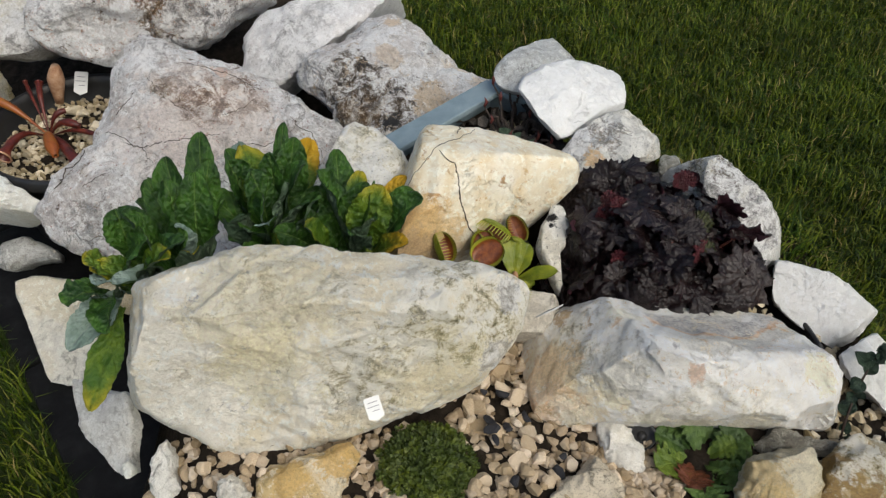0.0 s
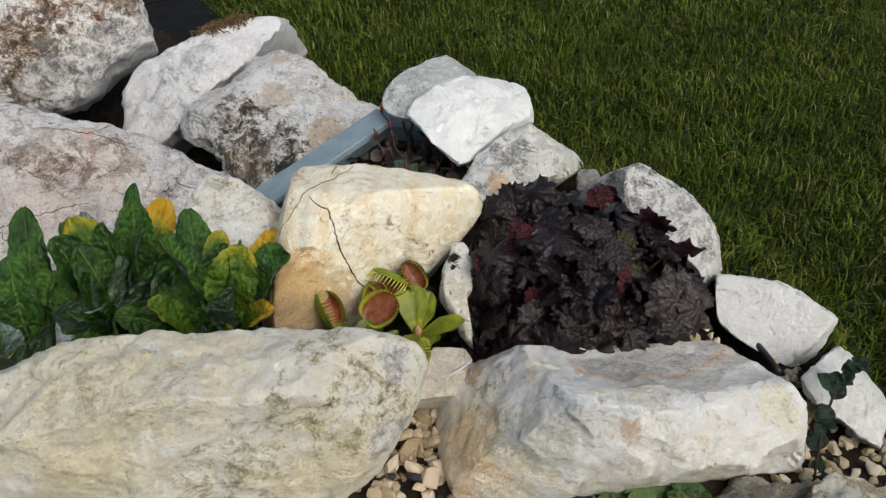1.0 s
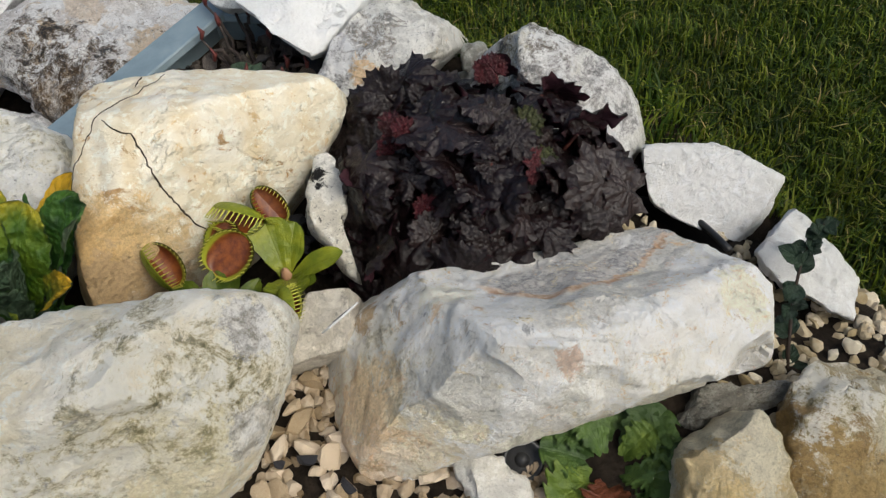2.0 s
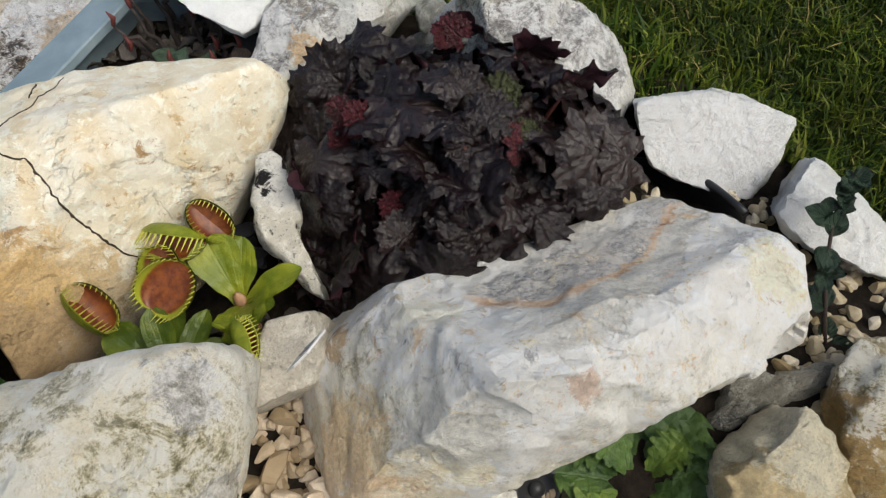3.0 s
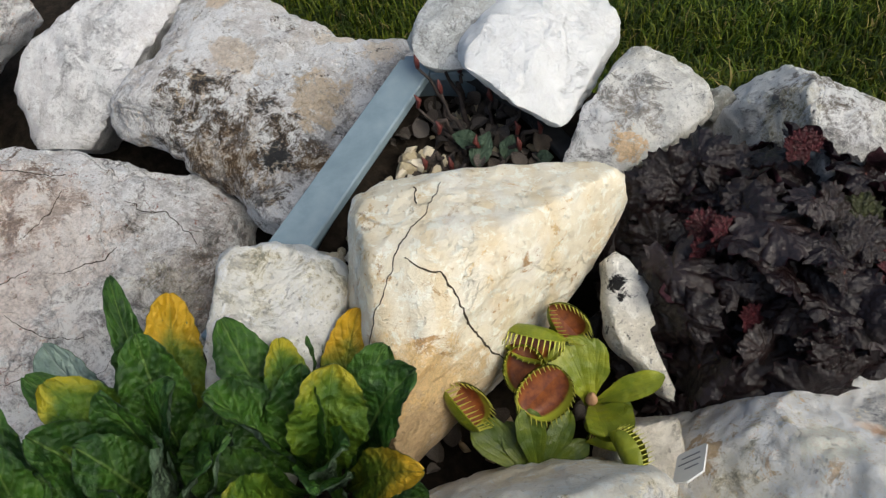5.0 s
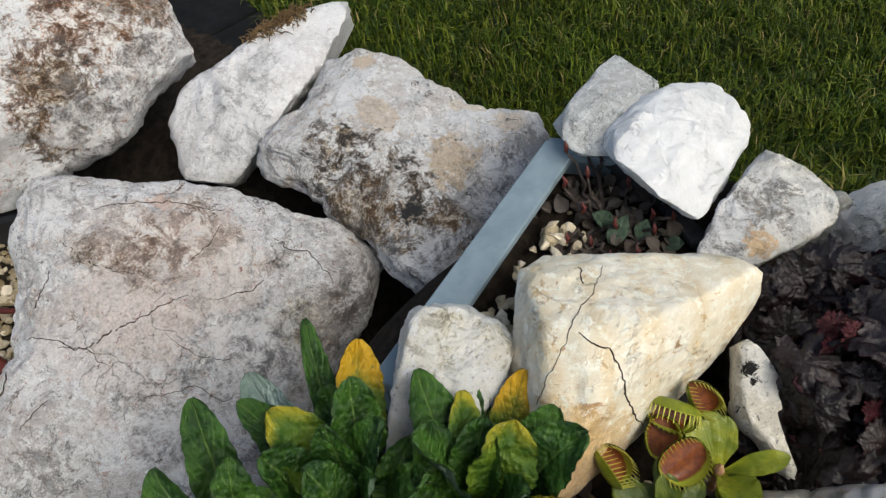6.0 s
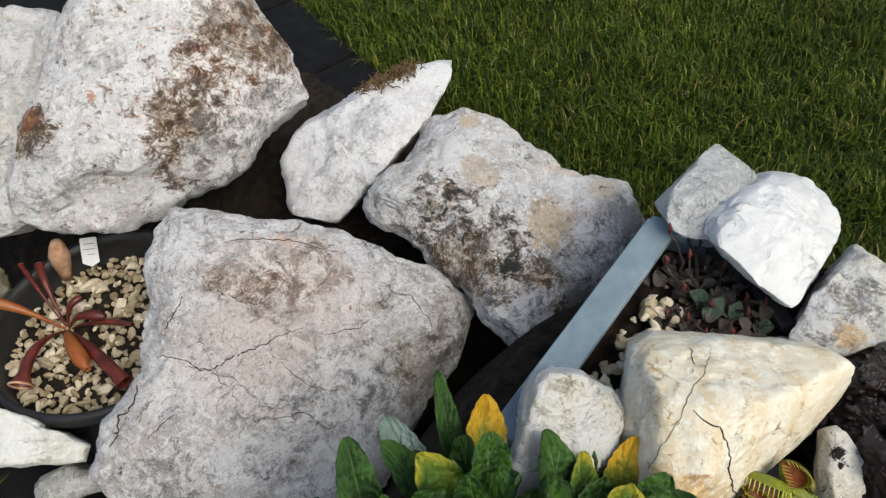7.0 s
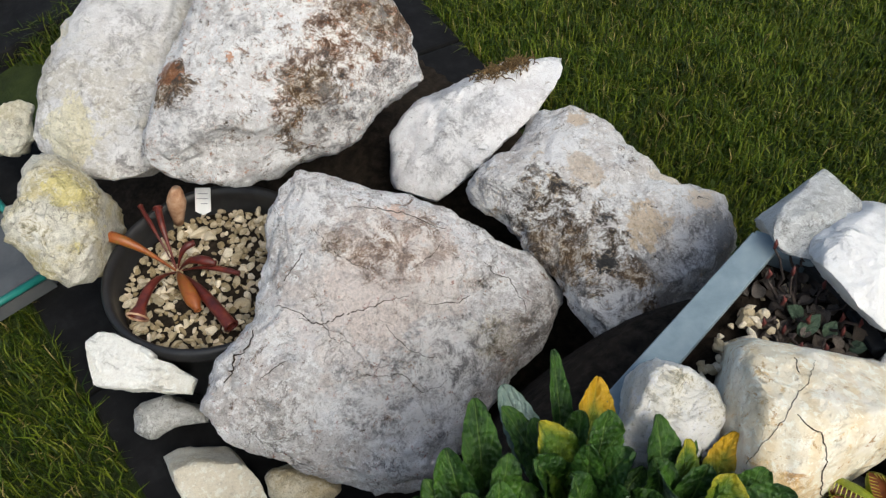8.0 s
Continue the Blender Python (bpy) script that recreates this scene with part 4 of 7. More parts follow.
round_rock = rock("rock", (0.234, 0.445, 0.202), (0.33, -0.45, 0.83), [23, 24, 23, 24, 27, 36, 41, 46, 59, 53, 48, 42, 41, 41, 33, 29, 31, 36, 39, 45, 52, 46, 38, 32, 27, 24],
    0.025, 0.09, stone("speckled_limestone", (0.8, 0.79, 0.76), (0.72, 0.7, 0.64), veins=0.2, speck=0.8, seed=39.0, grain=1.4, spots=at((0.234, 0.445, 0.202), (0.33, -0.45, 0.83), ((0.213, 0.450, 0.241), 0.03, 'dark', 0.8), ((0.257, 0.456, 0.194), 0.026, 'dark', 0.75), ((0.194, 0.453, 0.234), 0.02, 'olive', 0.7), ((0.240, 0.416, 0.213), 0.03, 'grey', 0.8), ((0.207, 0.430, 0.229), 0.02, 'grey', 0.6))),
    "rounded limestone rock with dark lichen specks", seed=20, boxy=0.5, taper=0.55, chip=0.04, sub=6, relief=1.0, away=(0.49, 0.53, -0.69), facets=12, planes=[((0.33, -0.45, 0.83), 27), ((0.16, -0.7, 0.69), 30.2), ((0.51, -0.62, 0.6), 31.6), ((0.33, -0.13, 0.93), 30.2), ((0.02, -0.38, 0.93), 31.6), ((-0.27, 0.66, 0.7), 44.6), ((0.78, 0.15, 0.61), 27.6), ((0.92, -0.26, 0.28), 36), ((0.58, -0.74, -0.34), 53.5), ((-0.19, 0.71, 0.68), 45.5), ((0.6, 0.3, 0.74), 25.2), ((0.83, -0.08, 0.55), 28), ((0.82, -0.54, 0.19), 40.8), ((0.78, 0.09, 0.61), 26.8), ((-0, -0, -1), 82), ((-0.9, 0.1, 0.42), 41.1), ((-0.3, -0.9, -0.3), 48.3), ((0, 1, 0), 75), ((-1, 0, 0), 64)])
wedge_rock = rock("rock", (0.296, 0.375, 0.167), (0.06, -0.61, 0.79), [36, 27, 24, 22, 21, 23, 27, 27, 29, 43, 48, 45, 42, 33, 30, 29, 27, 27, 30, 34, 36, 31, 28, 29, 34, 47],
    0.014, 0.08, stone("white_wedge", (0.86, 0.85, 0.83), (0.84, 0.83, 0.8), veins=0.04, speck=0.05, seed=41.0, grain=1.6),
    "angular bright white rock beside the lawn", seed=21, boxy=0.25, taper=0.55, rough=0.012, facets=14, chip=0.04, relief=0.9, shards=0.3, sharp=32, sub=6, away=(0.47, 0.55, -0.69), planes=[((0.06, -0.61, 0.79), 14), ((0.26, 0.67, 0.69), 24.2), ((-0.89, 0.34, -0.29), 34.7), ((0.54, 0.43, 0.72), 22.4), ((0.65, 0.29, 0.71), 22.9), ((0.53, -0.84, -0.07), 28.9), ((0.45, -0.88, -0.15), 29.2), ((-0.74, -0.29, -0.61), 28.4), ((0.23, 0.62, 0.75), 24.3), ((0.7, -0.71, -0.08), 33.6), ((-0.55, -0.45, -0.7), 25.1), ((0.5, 0.86, 0), 55.7)])
leaning_rock = rock("rock", (0.311, 0.309, 0.167), (0.20, -0.40, 0.90), [15, 16, 18, 20, 25, 29, 26, 25, 27, 30, 30, 26, 23, 23, 22, 23, 24, 24, 28, 32, 22, 21, 20, 17, 15, 14],
    0.014, 0.08, stone("white_leaning", (0.84, 0.83, 0.8), (0.8, 0.78, 0.72), veins=0.06, speck=0.1, seed=43.0, grain=1.4),
    "leaning white limestone piece at the lawn's edge", seed=22, boxy=0.25, taper=0.55, rough=0.012, facets=12, chip=0.04, relief=1.3, shards=0.8, sharp=32, away=(0.53, 0.43, -0.73), planes=[((0.2, -0.4, 0.9), 14), ((-0.01, -0.63, 0.77), 15.7), ((0.36, -0.62, 0.7), 16.4), ((0.25, -0.07, 0.97), 15.7), ((-0.1, -0.26, 0.96), 16.4), ((-0.41, 0.87, 0.28), 25), ((-0.84, 0.01, -0.55), 18.9), ((-0.49, 0.84, 0.23), 23.4), ((-0.89, 0.14, -0.44), 21.5), ((0.76, -0.63, 0.19), 24.1), ((-0.67, -0.41, -0.63), 16.5), ((0.59, 0.43, 0.69), 23.1), ((0.78, -0.01, 0.62), 12.9), ((-0, -0, -1), 67)])
holed_stone = rock("rock", (0.084, 0.393, 0.212), (0.09, -0.44, 0.89), [8, 10, 13, 19, 23, 32, 31, 20, 16, 14, 13, 13, 14, 15, 15, 16, 18, 20, 30, 44, 9, 8, 9, 8, 8, 8],
    0.012, 0.03, stone("holed_stone", (0.82, 0.79, 0.72), (0.76, 0.71, 0.6), veins=0.14, speck=0.5, seed=45.0, spots=at((0.084, 0.393, 0.212), (0.09, -0.44, 0.89), ((0.081, 0.403, 0.230), 0.0042, (0.012, 0.011, 0.011), 1.0), ((0.081, 0.397, 0.228), 0.002, (0.012, 0.011, 0.011), 1.0))),
    "narrow upright cream stone with a dark hole", seed=23, boxy=0.3, taper=0.55, chip=0.05, shards=0.15, relief=0.8, sub=5, away=(0.16, 0.51, -0.85))
tan_small = rock("rock", (0.074, 0.338, 0.190), (-0.15, -0.55, 0.82), [22, 22, 22, 22, 22, 22],
    0.012, 0.02, stone("tan_stone", (0.74, 0.69, 0.60), (0.62, 0.56, 0.46), veins=0.16, speck=0.25, seed=47.0, grain=1.0),
    "flat tan stone leaning between the two front rocks", seed=24, sub=5, facets=4, chip=0.03, rough=0.02, shards=0.2, relief=0.6,
    planes=[((-0.15, -0.55, 0.82), 13.4), ((-0.96, 0.16, 0.25), 25), ((-0.68, 0.58, 0.46), 22.8), ((0.17, 0.84, 0.52), 17.4), ((0.83, 0.49, 0.26), 15.6), ((0.33, 0.85, 0.41), 16.7), ((0.93, -0.31, 0.18), 8), ((0.63, -0.77, -0.04), 9), ((0, -0.9, -0.4), 12), ((0, 0, -1), 25), ((0.15, 0.55, -0.82), 16.6)])
pointed_stone = rock("rock", (0.231, 0.253, 0.166), (0.00, -0.41, 0.91), [36, 16, 11, 10, 10, 9, 9, 9, 10, 11, 14, 15, 18, 29, 29, 14, 11, 10, 9, 8, 8, 9, 10, 12, 18, 31],
    0.01, 0.05, stone("grey_point", (0.44, 0.42, 0.36), (0.33, 0.31, 0.26), veins=0.6, speck=0.8, seed=49.0, grain=2.2),
    "pointed grey rough stone below the white slab", seed=25, boxy=0.5, taper=0.55, chip=0.12, shards=0.9, relief=1.4, sub=5)
tan_block = rock("rock", (0.210, 0.217, 0.176), (0.00, -0.50, 0.86), [25, 29, 34, 36, 37, 29, 24, 22, 19, 22, 27, 22, 22, 25, 38, 33, 27, 27, 30, 28, 25, 27, 35, 33, 26, 24],
    0.015, 0.06, stone("tan_block", (0.74, 0.67, 0.50), (0.56, 0.45, 0.26), veins=0.2, speck=0.2, seed=51.0, grain=1.5, spots=at((0.210, 0.217, 0.176), (0.00, -0.50, 0.86), ((0.190, 0.215, 0.190), 0.018, (0.50, 0.36, 0.16), 0.7), ((0.200, 0.200, 0.178), 0.016, (0.56, 0.42, 0.20), 0.6))),
    "tan limestone block on the gravel", seed=26, boxy=0.5, taper=0.55, chip=0.12, shards=0.9, relief=1.4, sub=5)
brown_block = rock("rock", (0.269, 0.212, 0.160), (0.00, -0.50, 0.86), [46, 48, 42, 47, 50, 48, 48, 48, 47, 42, 36, 35, 37, 40, 46, 53, 53, 56, 46, 37, 41, 51, 38, 26, 26, 30],
    0.02, 0.07, stone("brown_block", (0.58, 0.51, 0.36), (0.36, 0.27, 0.14), veins=0.3, speck=0.3, seed=53.0, grain=1.6, spots=at((0.269, 0.212, 0.160), (0.00, -0.50, 0.86), ((0.240, 0.215, 0.190), 0.030, (0.26, 0.16, 0.06), 0.85), ((0.236, 0.200, 0.175), 0.030, (0.30, 0.20, 0.08), 0.8), ((0.262, 0.235, 0.198), 0.022, 'olive', 0.8), ((0.262, 0.190, 0.180), 0.024, (0.40, 0.28, 0.12), 0.7))),
    "brownish weathered limestone block on the gravel", seed=27, boxy=0.5, taper=0.55, chip=0.12, shards=0.9, relief=1.4, sub=5, away=(0.49, 0.22, -0.84))
white_flake = rock("rock", (0.119, 0.245, 0.165), (0.00, -0.50, 0.86), [15, 14, 13, 13, 13, 17, 19, 20, 24, 25, 20, 16, 15, 15, 13, 13, 12, 12, 15, 21, 22, 25, 30, 19, 15, 15],
    0.012, 0.03, stone("white_flake", (0.82,0.79,0.73), (0.76,0.72,0.62), veins=0.15, speck=0.1, seed=55.0),
    "white limestone flake on the gravel", seed=28, boxy=0.5, taper=0.55, chip=0.12, shards=0.5, relief=1.4, sub=5)
tan_flake = rock("rock", (0.093, 0.214, 0.167), (0.00, -0.50, 0.86), [27, 22, 24, 26, 24, 26, 31, 22, 18, 17, 18, 18, 20, 27, 30, 29, 27, 23, 22, 21, 21, 21, 20, 19, 24, 34],
    0.012, 0.04, stone("tan_flake", (0.66,0.58,0.45), (0.60,0.50,0.36), veins=0.3, speck=0.2, seed=57.0),
    "tan limestone piece on the gravel", seed=29, sub=5, shards=0.9, chip=0.12, relief=1.4)
ochre_flake = rock("rock", (-0.083, 0.222, 0.171), (0.00, -0.50, 0.86), [25, 28, 38, 48, 25, 18, 17, 16, 16, 17, 18, 22, 38, 39, 38, 37, 28, 26, 29, 28, 26, 25, 26, 27, 27, 24],
    0.012, 0.04, stone("ochre_flake", (0.74,0.66,0.50), (0.64,0.48,0.24), veins=0.25, speck=0.2, seed=59.0, spots=at((-0.083, 0.222, 0.171), (0.00, -0.50, 0.86), ((-0.063, 0.234, 0.186), 0.014, (0.52, 0.34, 0.12), 0.8), ((-0.090, 0.218, 0.181), 0.012, (0.52, 0.34, 0.12), 0.7))),
    "cream limestone piece stained ochre on the gravel", seed=30, boxy=0.5, taper=0.55, chip=0.12, shards=0.5, relief=1.4, sub=5)
white_piece = rock("rock", (-0.126, 0.209, 0.175), (0.00, -0.50, 0.86), [11, 12, 9, 8, 8, 9, 13, 14, 13, 14, 16, 15, 12, 11, 11, 12, 13, 13, 11, 10, 11, 12, 15, 13, 11, 11],
    0.008, 0.03, stone("white_piece", (0.78,0.75,0.68), (0.70,0.66,0.58), veins=0.2, speck=0.2, seed=61.0),
    "small white stone on the gravel", seed=31, sub=5, shards=0.9, chip=0.12, relief=1.4)
white_sliver = rock("rock", (-0.179, 0.234, 0.158), (0.00, -0.50, 0.86), [7, 7, 8, 9, 12, 14, 17, 25, 19, 14, 12, 10, 10, 10, 11, 12, 15, 16, 15, 18, 24, 19, 18, 15, 9, 8],
    0.008, 0.03, stone("white_piece_b", (0.80,0.78,0.72), (0.74,0.70,0.62), veins=0.2, speck=0.2, seed=63.0),
    "small narrow white stone on the gravel", seed=32, sub=5, shards=0.9, chip=0.12, relief=1.4)
buff_piece = rock("rock", (-0.058, 0.256, 0.178), (0.00, -0.50, 0.86), [8, 9, 11, 11, 11, 6, 5, 5, 4, 4, 4, 5, 5, 7, 13, 13, 9, 7, 6, 5, 5, 5, 5, 6, 7, 8],
    0.005, 0.02, stone("buff_piece", (0.70,0.62,0.48), (0.64,0.54,0.38), veins=0.2, speck=0.2, seed=65.0),
    "small buff stone leaning on the large cream rock", seed=33, sub=4)
tiny_stone = rock("rock", (-0.205, 0.238, 0.155), (0.00, -0.50, 0.86), [4, 4, 4, 4, 4, 4, 5, 7, 5, 5, 5, 5, 5, 4, 4, 4, 4, 5, 6, 6, 5, 6, 6, 6, 4, 4],
    0.004, 0.012, stone("tiny_white", (0.80,0.80,0.74), (0.76,0.75,0.68), veins=0.1, speck=0.1, seed=67.0),
    "tiny round white stone at the slab's foot", seed=34, sub=3)
left_stone = rock("rock", (-0.693, 0.917, 0.096), (0.00, -0.41, 0.91), [32, 31, 33, 39, 40, 36, 32, 26, 25, 26, 28, 35, 37, 32, 30, 34, 36, 32, 31, 33, 37, 42, 42, 46, 37, 33],
    0.02, 0.12, stone("left_pale", (0.66, 0.63, 0.52), (0.58, 0.53, 0.38), veins=0.25, speck=0.2, seed=69.0),
    "pale limestone piece behind the hose", seed=35, sub=5, boxy=0.5, taper=0.25, shards=0.9, relief=1.6, rough=0.03, facets=26, chip=0.09, sharp=32, away=(-0.5, 0.67, -0.55))


# ---- cracks in the cream rock ----
crack_dark = plain("crack_dark", [(0.02, 0.015, 0.01), (0.07, 0.05, 0.03)], 0.95, 300, 0.3)


def crack(rock_object, points, width, jitter=0.0009, seed=1):
    """A thin dark crack that follows the stone's face between the given places."""
    rnd = random.Random(seed)
    bpy.context.view_layer.update()
    back = rock_object.matrix_world.inverted()
    line = []
    for a, b in zip(points, points[1:]):
        k = max(4, int((Vector(b) - Vector(a)).length / 0.0012))
        for i in range(k):
            line.append(Vector(a).lerp(Vector(b), i / k) + Vector([rnd.uniform(-1, 1) * jitter for _ in range(3)]))
    line.append(Vector(points[-1]))
    line = [line[0]] + [(p + q * 2 + r) / 4 for p, q, r in zip(line, line[1:], line[2:])] + [line[-1]]
    ridge, normals = [], []
    for q in line:
        hit, spot, nor, _ = rock_object.closest_point_on_mesh(back @ q)
        ridge.append(rock_object.matrix_world @ spot)
        normals.append((rock_object.matrix_world.to_3x3() @ nor).normalized())
    verts, faces = [], []
    for i, q in enumerate(ridge):
        d = ridge[min(i + 1, len(ridge) - 1)] - ridge[max(i - 1, 0)]
        d = d.normalized() if d.length > 1e-7 else Vector((1, 0, 0))
        n = normals[i]
        side = d.cross(n).normalized()
        w = width * (0.3 + 0.7 * math.sin(math.pi * (i + 1) / (len(ridge) + 1)) ** 0.6) * rnd.uniform(0.5, 1.25)
        for out, up in ((-1.0, -0.3), (-0.7, 0.55), (0.7, 0.55), (1.0, -0.3), (0, -1.0)):
            verts.append(q + side * (w * out) + n * (0.0006 * up))
        if i:
            for k in range(5):
                faces.append(((i - 1) * 5 + k, (i - 1) * 5 + (k + 1) % 5, i * 5 + (k + 1) % 5, i * 5 + k))
    return part_of_mesh("crack", mesh_from(verts, faces), crack_dark, rock_object, "thin dark crack", True)


crack(cream_rock, [(-0.0019, 0.4177, 0.2791), (0.0031, 0.4119, 0.2778), (0.0088, 0.4079, 0.2766), (0.0115, 0.4031, 0.2708), (0.0119, 0.3979, 0.2645), (0.0137, 0.3954, 0.2531), (0.0166, 0.3947, 0.2388), (0.0204, 0.3947, 0.2255), (0.0244, 0.3953, 0.2172)], 0.0006, seed=5)
crack(cream_rock, [(0.0240, 0.4558, 0.2700), (0.0128, 0.4393, 0.2753), (0.0030, 0.4315, 0.2773), (-0.0061, 0.4193, 0.2782), (-0.0140, 0.4125, 0.2711), (-0.0220, 0.4059, 0.2640), (-0.0269, 0.4030, 0.2537)], 0.00024, seed=6)
crack(cream_rock, [(0.0137, 0.4588, 0.2714), (0.0112, 0.4471, 0.2738)], 0.0004, seed=8)
crack(boulder_rock, [(-0.3298, 0.5921, 0.1690), (-0.3163, 0.5888, 0.1647), (-0.3081, 0.5859, 0.1618), (-0.2980, 0.5786, 0.1563), (-0.2830, 0.5833, 0.1556), (-0.2634, 0.5897, 0.1547), (-0.2502, 0.5938, 0.1539), (-0.2446, 0.5987, 0.1552), (-0.2231, 0.6037, 0.1532)], 0.0006, seed=30)
crack(boulder_rock, [(-0.3250, 0.6112, 0.1769), (-0.3149, 0.6215, 0.1798), (-0.3038, 0.6321, 0.1825)], 0.0005, seed=31)
crack(boulder_rock, [(-0.3103, 0.5827, 0.1607), (-0.2937, 0.5802, 0.1562), (-0.2798, 0.5664, 0.1470)], 0.0004, seed=32)
crack(boulder_rock, [(-0.2736, 0.6691, 0.1938), (-0.2353, 0.6729, 0.1880), (-0.2084, 0.6680, 0.1804), (-0.1866, 0.6639, 0.1742)], 0.0004, seed=33)
crack(boulder_rock, [(-0.2966, 0.6492, 0.1891), (-0.2864, 0.6364, 0.1811), (-0.2655, 0.6239, 0.1711), (-0.2525, 0.6218, 0.1675)], 0.0004, seed=34)
crack(boulder_rock, [(-0.3516, 0.5751, 0.1653), (-0.3599, 0.5635, 0.1615), (-0.3673, 0.5520, 0.1576), (-0.3722, 0.5369, 0.1516)], 0.0009, seed=35)
crack(boulder_rock, [(-0.2058, 0.5986, 0.1474), (-0.1829, 0.6028, 0.1448), (-0.1686, 0.6092, 0.1450)], 0.0004, seed=36)
crack(boulder_rock, [(-0.3199, 0.5512, 0.1479), (-0.3323, 0.5437, 0.1468), (-0.3406, 0.5363, 0.1450)], 0.0004, seed=37)
crack(boulder_rock, [(-0.2424, 0.5822, 0.1470), (-0.2264, 0.5658, 0.1361), (-0.2010, 0.5573, 0.1271)], 0.0003, seed=38)
crack(boulder_rock, [(-0.2214, 0.6241, 0.1624), (-0.2021, 0.6372, 0.1647), (-0.1917, 0.6505, 0.1689)], 0.0003, seed=39)
crack(boulder_rock, [(-0.2624, 0.5424, 0.1323), (-0.2282, 0.5457, 0.1271), (-0.2120, 0.5335, 0.1182), (-0.1895, 0.5410, 0.1172)], 0.0003, seed=40)
crack(boulder_rock, [(-0.1561, 0.6376, 0.1558), (-0.1343, 0.6245, 0.1453), (-0.1190, 0.5984, 0.1301)], 0.0004, seed=41)


# ---- lawn ----
def grass_material():
    m, nt, bsdf = shader("grass_blade")
    rnd = nt.nodes.new("ShaderNodeNewGeometry").outputs["Random Per Island"]
    col = ramp(nt, rnd, [(0.0, (0.011, 0.026, 0.003)), (0.40, (0.034, 0.064, 0.005)), (0.75, (0.105, 0.140, 0.010)),
                         (0.955, (0.135, 0.150, 0.022)), (0.985, (0.26, 0.21, 0.08))])
    patch = noise_of(nt, coords(nt), 7.0, 5)
    col = mix(nt, step(nt, patch, 0.35, 0.7), col, mix(nt, 1.0, col, (0.66, 0.62, 0.60), "MULTIPLY"))
    nt.links.new(col, bsdf.inputs["Base Color"])
    bsdf.inputs["Roughness"].default_value = 0.5
    bsdf.inputs["Specular IOR Level"].default_value = 0.12
    return m


grass_mat = grass_material()


def in_bed(x, y):
    """Whether a place lies inside the planted bed or on its paved edge."""
    def near(ax, ay, bx, by, r):
        dx, dy = bx - ax, by - ay
        t = max(0.0, min(1.0, ((x - ax) * dx + (y - ay) * dy) / (dx * dx + dy * dy)))
        return (x - ax - t * dx) ** 2 + (y - ay - t * dy) ** 2 < r * r
    if x > 0.20 and y > 0.40 and ((x - 0.08) / 0.33) ** 2 + ((y - 0.33) / 0.33) ** 2 > 0.42:
        return False
    if ((x - 0.08) / 0.33) ** 2 + ((y - 0.33) / 0.33) ** 2 < (0.62 if x > 0.2 and y > 0.36 else 0.95):
        return True
    return (near(0.10, 0.35, -0.45, 1.0, 0.20) or near(-0.79, 1.05, -0.085, 0.14, 0.088)
            or near(-0.13, 0.90, -0.36, 1.36, 0.05) or near(-0.33, 1.46, -0.86, 1.20, 0.055)
            or near(-0.47, 0.74, -0.52, 1.0, 0.10) or near(-0.38, 1.08, -0.52, 1.13, 0.14))


def make_lawn(name, count, x0, x1, y0, y1, label, seed, tall=1.0):
    rnd = np.random.RandomState(seed)
    xs = rnd.uniform(x0, x1, count * 2)
    ys = rnd.uniform(y0, y1, count * 2)
    keep = [i for i in range(count * 2) if not in_bed(xs[i], ys[i])][:count]
    xs, ys = xs[keep], ys[keep]
    n = len(xs)
    zs = np.array([max(ground_height(a, b), bed_height(a, b)) for a, b in zip(xs, ys)]) - 0.004
    clump = np.array([noise.noise(Vector((a * 22, b * 22, 1.7))) for a, b in zip(xs, ys)])
    length = (0.015 + 0.018 * rnd.rand(n) + 0.012 * clump) * tall
    turn = rnd.uniform(0, 2 * math.pi, n) + 1.2 * clump
    lean = rnd.uniform(0.15, 1.05, n)
    wide = rnd.uniform(0.0005, 0.0011, n)
    dx, dy = np.cos(turn), np.sin(turn)
    base = np.stack([xs, ys, zs], 1)
    side = np.stack([-dy, dx, np.zeros(n)], 1) * wide[:, None]
    mid = base + np.stack([dx * length * 0.22 * lean, dy * length * 0.22 * lean, length * 0.60], 1)
    tip = base + np.stack([dx * length * 0.85 * lean, dy * length * 0.85 * lean, length * (1.0 - 0.38 * lean)], 1)
    verts = np.stack([base - side, base + side, mid + side * 0.8, mid - side * 0.8, tip], 1).reshape(-1, 3)
    me = bpy.data.meshes.new(name)
    me.vertices.add(n * 5)
    me.vertices.foreach_set("co", verts.ravel())
    i = np.arange(n) * 5
    loops = np.stack([i, i + 1, i + 2, i + 3, i + 3, i + 2, i + 4], 1).ravel()
    me.loops.add(n * 7)
    me.loops.foreach_set("vertex_index", loops)
    me.polygons.add(n * 2)
    j = np.arange(n) * 7
    me.polygons.foreach_set("loop_start", np.stack([j, j + 4], 1).ravel())
    me.update(calc_edges=True)
    me.validate()
    me.materials.append(grass_mat)
    ob = new(name, me)
    return tagged(ob, label, "grass", kind="stuff")


make_lawn("lawn_grass", 230000, -0.35, 1.25, 0.35, 2.05, "short mown green lawn beside the rocks", 5)
make_lawn("edge_grass", 36000, -1.05, -0.25, 0.10, 1.30, "rough green grass beside the black pavers", 6, 1.3)
make_lawn("far_grass", 40000, -1.1, -0.2, 1.25, 2.1, "green lawn behind the bed", 7)

